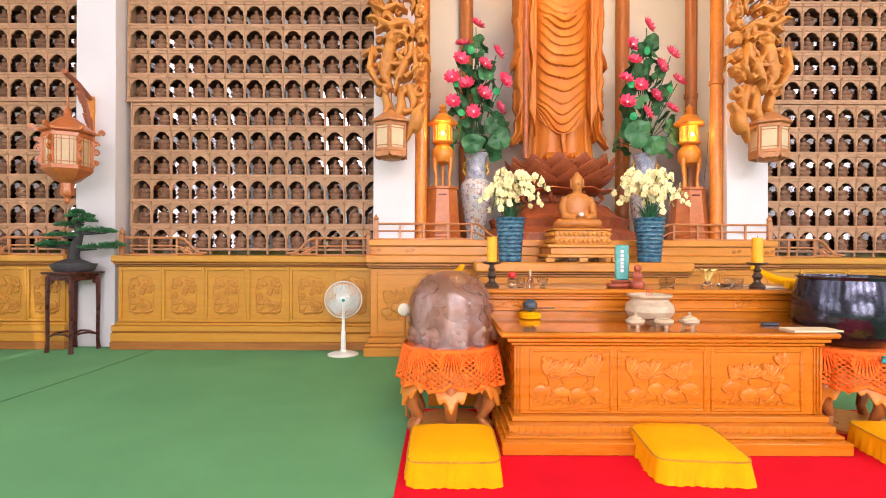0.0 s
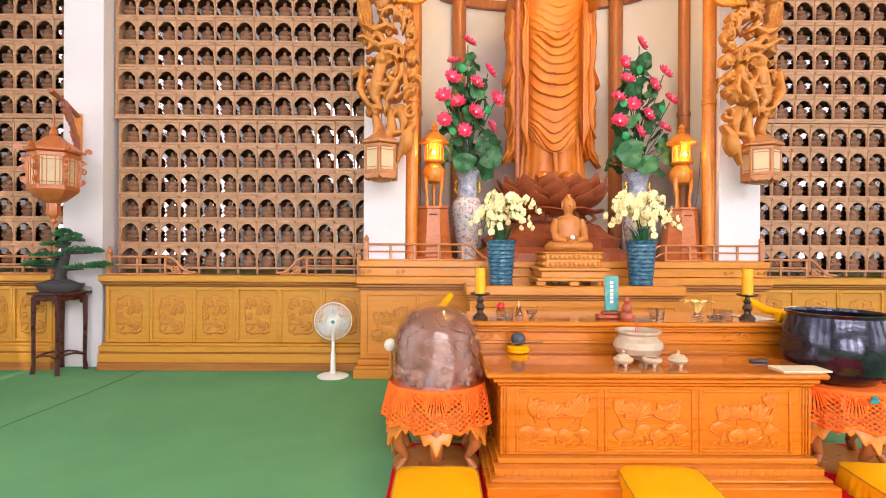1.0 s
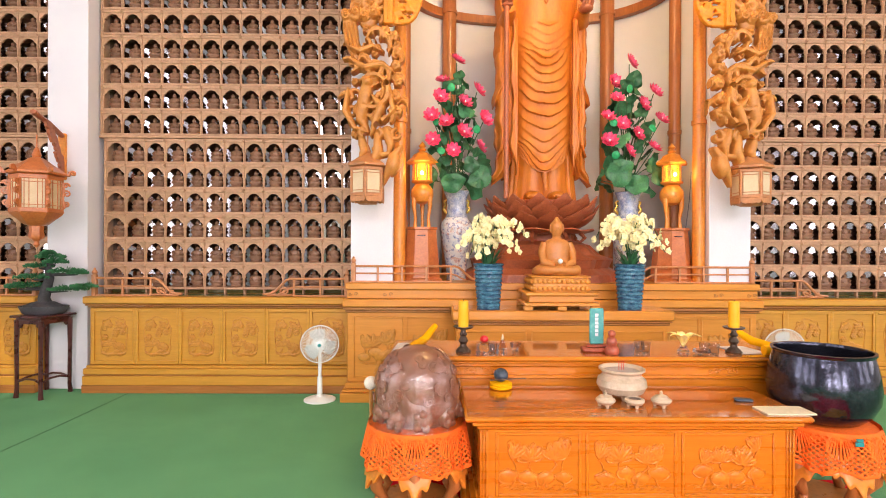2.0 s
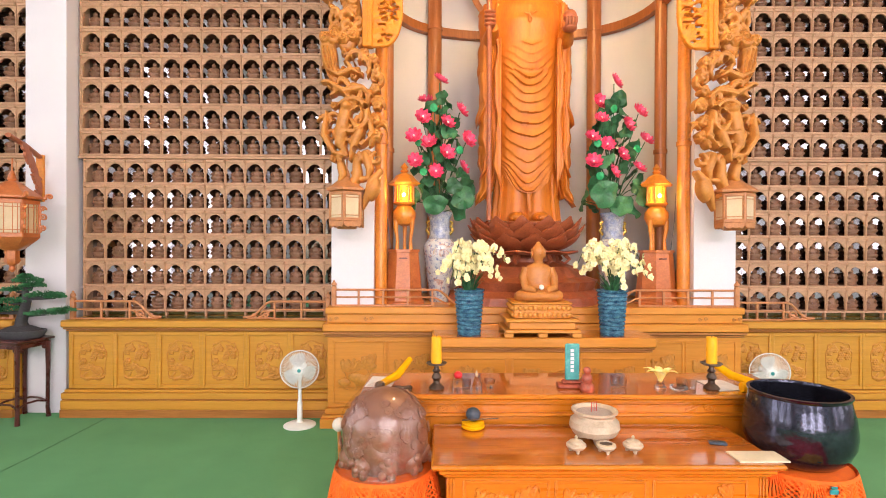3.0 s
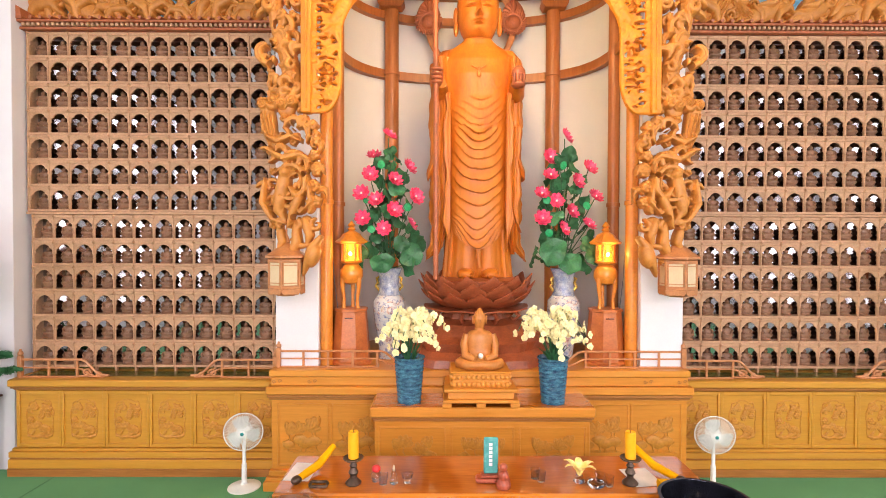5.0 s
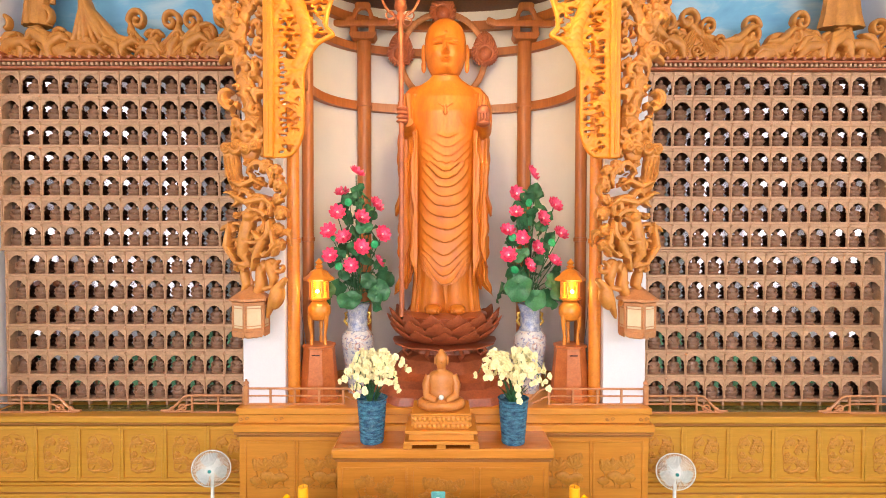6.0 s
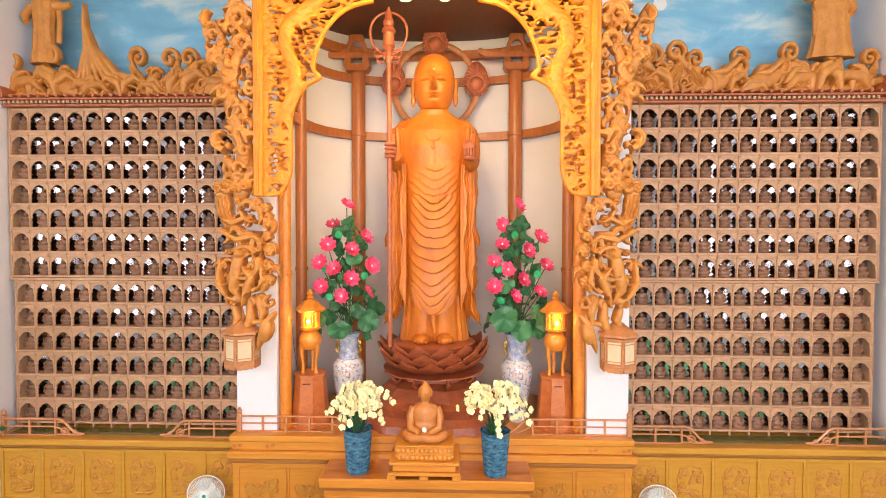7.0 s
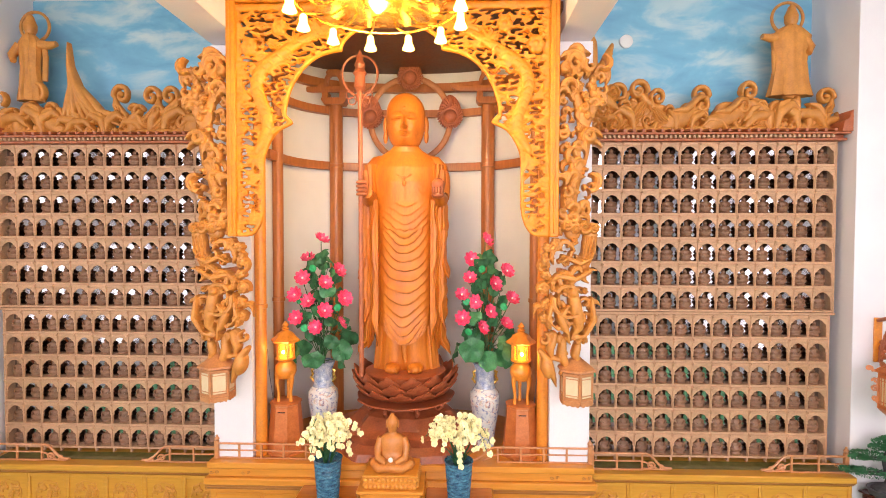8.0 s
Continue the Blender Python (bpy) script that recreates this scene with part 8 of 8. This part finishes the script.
def bonsai(x, y, z, flip=1):
    th = thing("bonsai", (x, y, z), "artificial bonsai pine with flat dark green tiers in a grey tray", "bonsai", "bonsai pines")
    part("tray", Mesh().lathe([(0.22, 0.0), (0.25, 0.02), (0.285, 0.085), (0.29, 0.10), (0.27, 0.10), (0.25, 0.085)], 32, sx=1, sy=0.66), tray, th)
    rnd = random.Random(9)
    soil = Mesh().lathe([(0.235, 0.075), (0.225, 0.105), (0.17, 0.13), (0.12, 0.15), (0.05, 0.165), (0.01, 0.168)], 36, sx=1, sy=0.66, lobes=7, lobe=0.06)
    part("rock_soil", soil, bark, th, "dark rocky soil")
    tr = Mesh().tube([(flip * 0.02, 0, 0.10), (flip * 0.0, 0, 0.20), (flip * 0.03, 0, 0.32), (flip * 0.07, 0.0, 0.46), (flip * 0.05, 0, 0.58), (flip * 0.09, 0, 0.70)], [0.085, 0.065, 0.058, 0.05, 0.036, 0.016], 14)
    for a in (0.4, 1.6, 2.9, 4.2, 5.4):
        tr.tube([(flip * 0.02, 0, 0.17), (0.09 * math.cos(a), 0.07 * math.sin(a), 0.12), (0.17 * math.cos(a), 0.11 * math.sin(a), 0.095)], [0.045, 0.028, 0.012], 8)
    part("trunk", tr, bark, th)
    pads = ((-0.24, 0.02, 0.34, 0.20, 0.045), (0.30, 0.0, 0.30, 0.20, 0.04), (0.50, 0.0, 0.335, 0.13, 0.035), (-0.10, -0.06, 0.45, 0.17, 0.045), (0.26, 0.03, 0.52, 0.19, 0.04), (0.42, 0.0, 0.505, 0.10, 0.03), (-0.08, 0.02, 0.585, 0.14, 0.045), (0.08, 0.0, 0.70, 0.14, 0.05), (0.16, -0.02, 0.64, 0.12, 0.04), (0.05, 0.0, 0.75, 0.07, 0.03), (-0.36, 0.0, 0.325, 0.09, 0.03))
    for (px, py, pz, r, h) in pads:
        px, r, h = px * flip, 1.18 * r, 1.25 * h
        part("branch", Mesh().tube([(flip * 0.05, 0, min(pz - 0.02, 0.62)), (px * 0.6, py, pz - 0.02), (px, py, pz - 0.015)], [0.02, 0.013, 0.007], 8), bark, th)
        m = Mesh()
        for i in range(420):
            a, q = rnd.uniform(0, 6.28), math.sqrt(rnd.random())
            x0, y0 = px + r * q * math.cos(a), py + 0.72 * r * q * math.sin(a)
            z0 = pz + h * (1 - q * q) * rnd.uniform(0.0, 1) + rnd.uniform(-0.012, 0.008)
            dx, dy, dz = 0.026 * math.cos(a) * rnd.uniform(0.4, 1), 0.026 * math.sin(a) * rnd.uniform(0.4, 1), rnd.uniform(0.0, 0.022)
            w = 0.0055
            m.add([(x0 - w * math.sin(a), y0 + w * math.cos(a), z0), (x0 + w * math.sin(a), y0 - w * math.cos(a), z0), (x0 + dx, y0 + dy, z0 + dz), (x0 + dx * 0.4, y0 + dy * 0.4, z0 + dz + 0.010)], [(0, 1, 2), (0, 2, 3), (1, 3, 2)])
        tagged(part("needle_pad", m, pine, th, "flat dark green needle pad"), kind="stuff")
    return th


plant_stand(-6.25, 6.69, -14)
bonsai(-6.25, 6.69, 1.012)
plant_stand(6.52, 6.69, 14)
bonsai(6.52, 6.69, 1.012, -1)

# ---- small things on the candle table ----
T2, T1 = 0.990, 0.757
iron = mat("dark_iron", (0.12, 0.075, 0.05), (0.06, 0.04, 0.03), 0.35, 0.6, fine=50, bump=0.1)
wax = mat("yellow_wax", (0.95, 0.46, 0.012), (0.90, 0.40, 0.01), 0.4, scale=6, fine=40, fine_amount=0.05, bump=0.03)
silver = mat("steel", (0.6, 0.6, 0.6), None, 0.25, 1.0, bump=0)
for _x, _y in ((-1.105, 4.51), (1.165, 4.51)):
    th = thing("candlestick", (_x, _y, T2), "turned dark metal candlestick holding a yellow candle", "candlestick", "candlesticks")
    part("stem", Mesh().lathe([(0.062, 0.0), (0.065, 0.012), (0.05, 0.03), (0.028, 0.05), (0.026, 0.07), (0.042, 0.095), (0.030, 0.12), (0.022, 0.135), (0.034, 0.15), (0.02, 0.17), (0.018, 0.195)], 24), iron, th)
    part("drip_pan", Mesh().lathe([(0.02, 0.19), (0.07, 0.20), (0.085, 0.212), (0.083, 0.218), (0.06, 0.21)], 28), iron, th)
    c = thing("candle", (_x, _y, T2 + 0.213), "thick yellow wax candle on a dark candlestick", "candle", "candles")
    part("wax", Mesh().lathe([(0.042, 0.0), (0.043, 0.01), (0.042, 0.212), (0.038, 0.217), (0.03, 0.209)], 24), wax, c)
    part("wick", Mesh().tube([(0, 0, 0.207), (0.002, 0, 0.232)], 0.003, 6), iron, c, "black wick")

cup_pts = [(0.028, 0.0), (0.032, 0.003), (0.040, 0.085), (0.037, 0.085), (0.029, 0.01)]
red_lid = mat("red_lid", (0.70, 0.02, 0.03), None, 0.35, bump=0)
_j = thing("glass_jar", (-0.925, 4.56, T2), "small glass jar with a round red lid", "jar")
part("glass", Mesh().lathe([(0.036, 0), (0.042, 0.01), (0.042, 0.06), (0.03, 0.075)], 20), glass, _j)
part("lid", Mesh().ball(0, 0, 0.10, 0.036, 0.036, 0.032, 10), red_lid, _j, "red round lid")
_j = thing("oil_lamp", (-0.775, 4.52, T2), "clear glass oil lamp with a pale wick flame tip", "oil lamp")
part("glass", Mesh().lathe([(0.035, 0), (0.038, 0.02), (0.03, 0.05), (0.018, 0.085), (0.014, 0.11)], 20), glass, _j)
part("tip", Mesh().lathe([(0.008, 0.1), (0.012, 0.12), (0.003, 0.15)], 10), paper, _j, "white tip")
solid("glass_bowl", Mesh().lathe([(0.028, 0.0), (0.02, 0.015), (0.04, 0.04), (0.048, 0.075), (0.045, 0.075), (0.03, 0.04)], 20), glass, "small clear glass bowl", "bowl", loc=(-0.665, 4.53, T2))
for _x, _y in ((0.92, 4.52), (0.98, 4.47), (-0.86, 4.50), (0.44, 4.55), (0.40, 4.60)):
    solid("water_glass", Mesh().lathe(cup_pts, 20), glass, "small clear water glass", "glass", "water glasses", loc=(_x, _y, T2))

jade = mat("celadon_jade", (0.10, 0.38, 0.36), (0.06, 0.28, 0.28), 0.25, scale=10, fine=50, fine_amount=0.1, bump=0.02)
redwood_carved = mat("red_carved_wood", (0.42, 0.09, 0.045), (0.30, 0.06, 0.03), 0.4, scale=12, fine=50, bump=0.1)
_pl = thing("plaque", (0.03, 4.56, T2), "teal stone plaque with pale writing on a red-brown stand", "plaque")
part("base", Mesh().box(-0.13, 0.15, -0.06, 0.06, 0.0, 0.035, 0.012).box(-0.09, 0.11, -0.045, 0.045, 0.037, 0.06, 0.01), redwood_carved, _pl, "carved red-brown base")
part("slab", Mesh().box(-0.065, 0.055, -0.012, 0.012, 0.062, 0.365, 0.01), jade, _pl)
for _k in range(6):
    part("writing_bar", Mesh().box(-0.022, 0.006, -0.0155, -0.0135, 0.13 + 0.033 * _k, 0.155 + 0.033 * _k, 0.0005), white_paint, _pl)
_fg = Mesh().lathe([(0.05, 0.0), (0.06, 0.02), (0.055, 0.05), (0.035, 0.07), (0.045, 0.10), (0.035, 0.13), (0.018, 0.145)], 20)
_fg.ball(0, 0, 0.168, 0.032, n=10)
solid("small_statue", _fg, redwood_carved, "small red-brown wooden seated figure by a plaque", "statue", loc=(0.115, 4.44, T2), sharp=60)

lily_yellow = mat("lily_yellow", (0.92, 0.66, 0.12), (0.9, 0.78, 0.40), 0.5, scale=20, fine=60, fine_amount=0.06, bump=0.02)
_ly = thing("lily_lamp", (0.755, 4.54, T2), "yellow glass lily lamp on a clear round base", "lily ornament")
part("base", Mesh().lathe([(0.04, 0.0), (0.05, 0.01), (0.035, 0.03), (0.025, 0.045), (0.03, 0.055)], 20), glass, _ly, "clear crystal base")
for _i in range(6):
    a = radians(60 * _i + 20)
    rows = []
    for _q in range(6):
        t = _q / 5
        ww = 0.034 * math.sin(math.pi * (0.15 + 0.82 * t))
        rad, zz = 0.14 * t ** 1.3, 0.05 + 0.10 * math.sin(t * 2.0)
        rows.append([(rad * math.cos(a) - u * ww * math.sin(a), rad * math.sin(a) + u * ww * math.cos(a), zz + 0.008 * u * u) for u in (-1, 0, 1)])
    part("petal", Mesh().add([p for q in rows for p in q], [(3 * j + k, 3 * j + k + 1, 3 * j + k + 4, 3 * j + k + 3) for j in range(5) for k in (0, 1)]), lily_yellow, _ly)
solid("crystal_dish", Mesh().lathe([(0.05, 0.0), (0.07, 0.02), (0.065, 0.04), (0.04, 0.02)], 24), glass, "small clear crystal dish", "dish", loc=(0.87, 4.46, T2))

white_paper = mat("white_paper", (0.80, 0.76, 0.74), None, 0.7, scale=5, fine=60, fine_amount=0.03, bump=0.05)
solid("paper_sheet", Mesh().box(-0.11, 0.11, -0.17, 0.17, 0, 0.004, 0.001), white_paper, "white sheet of paper on the offering table", "paper", "paper sheets", loc=(-1.58, 4.72, T2 + 0.001), rz=-4)
solid("paper_sheet", Mesh().box(-0.12, 0.12, -0.16, 0.16, 0, 0.004, 0.001), white_paper, "white sheet of paper on the offering table", "paper", "paper sheets", loc=(1.30, 4.62, T2 + 0.001), rz=6)

# striking mallets: a yellow-wrapped handle each
for _x, _y, _rz, _s in ((-1.465, 4.67, 59, 1), (1.47, 4.67, 124, -1)):
    th = thing("mallet", (_x, _y, T2 + 0.034), "wooden mallet wrapped in yellow cloth", "mallet", "mallets", rz=_rz)
    part("handle", Mesh().tube([(-0.2, 0, 0.0), (0.05, 0, 0.03), (0.24, 0, 0.13)], [0.028, 0.036, 0.026], 12), yellow_cloth, th, "yellow cloth wrapping")
    part("head", Mesh().ball(-0.20, 0, 0.0, 0.05, 0.04, 0.034, 10), iron, th, "dark rounded head")
solid("prayer_beads", Mesh().tube([(0.07 * math.cos(a), 0.05 * math.sin(a), 0.014 + 0.006 * math.sin(3 * a)) for a in [2 * math.pi * i / 24 for i in range(24)]], 0.013, 8, closed=True), iron, "small dark string of prayer beads", "beads", loc=(-1.38, 4.47, T2))
solid("yellow_cloth_roll", Mesh().tube([(-0.14, 0, 0.04), (0.14, 0.0, 0.04)], 0.04, 14), yellow_cloth, "rolled yellow cloth beside the bronze bowl", "cloth roll", loc=(1.50, 4.42, T2))
felt = mat("white_felt", (0.78, 0.70, 0.60), None, 0.9, fine=120, fine_amount=0.1, bump=0.3)
_dm = thing("drumstick", (-1.82, 4.10, 0.0), "drumstick with a round off-white felt head leaning beside the drum", "drumstick")
part("head", Mesh().ball(0, -0.02, 0.845, 0.05, n=14), felt, _dm, "off-white felt head")
part("stick", Mesh().tube([(0.02, 0.02, 0.01), (0.005, 0.0, 0.5), (0.0, -0.02, 0.81)], 0.013, 8), stand_wood, _dm)

# ---- small things on the front table ----
stone = mat("pale_stone", (0.58, 0.46, 0.33), (0.46, 0.35, 0.24), 0.4, scale=14, fine=70, fine_amount=0.1, bump=0.1)
ash = mat("incense_ash", (0.45, 0.38, 0.34), None, 0.95, fine=150, bump=0.4)
_c = thing("censer", (0.05, 4.03, T1), "squat pale stone incense burner filled with ash", "incense burner")
part("bowl", Mesh().lathe([(0.10, 0.03), (0.155, 0.05), (0.18, 0.095), (0.172, 0.14), (0.14, 0.168), (0.138, 0.185), (0.165, 0.205), (0.165, 0.218), (0.148, 0.218), (0.13, 0.19)], 40), stone, _c)
part("ash", Mesh().lathe([(0.13, 0.186), (0.13, 0.196), (0.06, 0.20)], 28), ash, _c, "grey incense ash")
for _i in range(3):
    a = radians(120 * _i - 90)
    part("foot", Mesh().lathe([(0.03, 0.0), (0.038, 0.02), (0.045, 0.05), (0.03, 0.08)], 12, 0.10 * math.cos(a), 0.10 * math.sin(a)), stone, _c)
for _i in range(3):
    part("incense_stick", Mesh().tube([(-0.02 + 0.02 * _i, 0.01 * _i, 0.19), (-0.022 + 0.022 * _i, 0.01 * _i, 0.27)], 0.0025, 5), red_lid, _c, "thin red incense stick")


def little_pot(x, y, lid, label):
    th = thing("incense_pot", (x, y, T1), label, "small pot", "incense pots")
    part("body", Mesh().lathe([(0.035, 0.016), (0.055, 0.024), (0.068, 0.042), (0.066, 0.055), (0.05, 0.064), (0.044, 0.062), (0.042, 0.05)], 28), stone, th)
    for i in range(3):
        a = radians(120 * i + 30)
        part("foot", Mesh().lathe([(0.010, 0.0), (0.013, 0.012), (0.016, 0.026)], 8, 0.04 * math.cos(a), 0.04 * math.sin(a)), stone, th)
    if lid:
        part("lid", Mesh().lathe([(0.05, 0.064), (0.046, 0.074), (0.015, 0.084), (0.008, 0.09), (0.012, 0.102), (0.004, 0.112)], 24), stone, th)
    else:
        part("ash", Mesh().lathe([(0.044, 0.05), (0.044, 0.056)], 20), iron, th, "dark ash")


little_pot(-0.145, 3.80, True, "small lidded pale stone pot on three feet")
little_pot(0.055, 3.79, False, "small open pale stone pot filled with dark ash")
little_pot(0.245, 3.80, True, "small lidded pale stone pot on three feet")
_mk = thing("hand_drum_cushion", (-0.82, 4.26, T1), "small round yellow cushion for a wooden bell block", "cushion")
part("pad", Mesh().lathe([(0.075, 0.0), (0.088, 0.008), (0.09, 0.022), (0.083, 0.03), (0.088, 0.036), (0.088, 0.046), (0.06, 0.055)], 28), yellow_cloth, _mk)
slate = mat("dark_slate_paint", (0.05, 0.07, 0.10), None, 0.35, fine=40, bump=0.05)
_bd = thing("bell_block", (-0.82, 4.26, T1 + 0.056), "small dark blue-grey round wooden bell block", "bell block")
part("ball", Mesh().ball(0, 0, 0.05, 0.058, 0.058, 0.052, 14), slate, _bd)
part("striker", Mesh().tube([(-0.09, -0.05, 0.02), (0.05, -0.055, 0.03), (0.19, -0.05, 0.035)], 0.005, 6), iron, _bd, "thin dark striker rod")
page = mat("book_page", (0.70, 0.62, 0.45), (0.62, 0.54, 0.38), 0.7, scale=4, fine=60, fine_amount=0.05, bump=0.05)
_bk = thing("scripture_booklet", (1.075, 3.70, T1), "thin cream paper booklet lying on the table edge", "booklet")
part("cover", Mesh().prism([(-0.20, 0.0), (0.13, 0.0), (0.13, 0.010), (-0.20, 0.010)], -0.085, 0.085), page, _bk)
solid("folded_cloth", Mesh().box(-0.06, 0.06, -0.03, 0.03, 0, 0.02, 0.008), slate, "small dark folded cloth on the table", "folded cloth", loc=(0.90, 3.93, T1), rz=-12)

# ---- chandelier ----
brass = mat("gilt_brass", (0.85, 0.50, 0.09), (0.72, 0.38, 0.05), 0.25, 0.9, fine=40, fine_amount=0.1, bump=0.05)
shade_glow = glow("chandelier_glow", (1.0, 0.66, 0.14), 7.0)
CX, CY, CZ = 0.06, 5.0, 6.58


def chandelier():
    th = thing("chandelier", (CX, CY, CZ), "gilt chandelier with rings of glowing bell-shaped lamps", "chandelier")
    part("rod", Mesh().tube([(0, 0, 0.2), (0, 0, (8.748 - CZ) / 1.22)], 0.02, 10), brass, th)
    part("canopy", Mesh().lathe([(0.02, 1.66), (0.14, 1.73), (0.15, (8.748 - CZ) / 1.22)], 24), brass, th)
    part("hub", Mesh().lathe([(0.02, 0.02), (0.12, 0.08), (0.16, 0.2), (0.10, 0.3), (0.05, 0.5), (0.09, 0.62), (0.03, 0.8)], 28), brass, th)
    part("pan", Mesh().lathe([(0.06, 0.13), (0.50, 0.10), (0.56, 0.13), (0.55, 0.16), (0.3, 0.15), (0.08, 0.17)], 40), brass, th)
    bell = Mesh().lathe([(0.016, 0.10), (0.030, 0.085), (0.034, 0.03), (0.058, -0.03), (0.052, -0.034), (0.02, 0.0)], 18).data("shade", shade_glow)
    for r, z, n, off in ((0.69, 0.0, 12, 15), (0.46, 0.22, 8, 0)):
        part("ring", Mesh().tube([(r * math.cos(a), r * math.sin(a), z + 0.13) for a in [2 * math.pi * i / 48 for i in range(48)]], 0.012, 8, closed=True), brass, th)
        for i in range(n):
            a = radians(360 * i / n + off)
            part("arm", Mesh().tube([(0.10 * math.cos(a), 0.10 * math.sin(a), z + 0.2), (r * 0.6 * math.cos(a), r * 0.6 * math.sin(a), z + 0.06), (r * math.cos(a), r * math.sin(a), z + 0.11)], 0.010, 6), brass, th)
            part("shade", bell, shade_glow, th, "glowing bell-shaped glass shade", loc=(r * math.cos(a), r * math.sin(a), z))
    th.scale = (1.22, 1.22, 1.22)
    lamp = bpy.data.lights.new("chandelier_light", "POINT")
    lamp.energy, lamp.color, lamp.shadow_soft_size = 210.0, (1.0, 0.68, 0.30), 0.3
    new("chandelier_light", lamp).location = (CX, CY, CZ - 0.15)
    return th


chandelier()
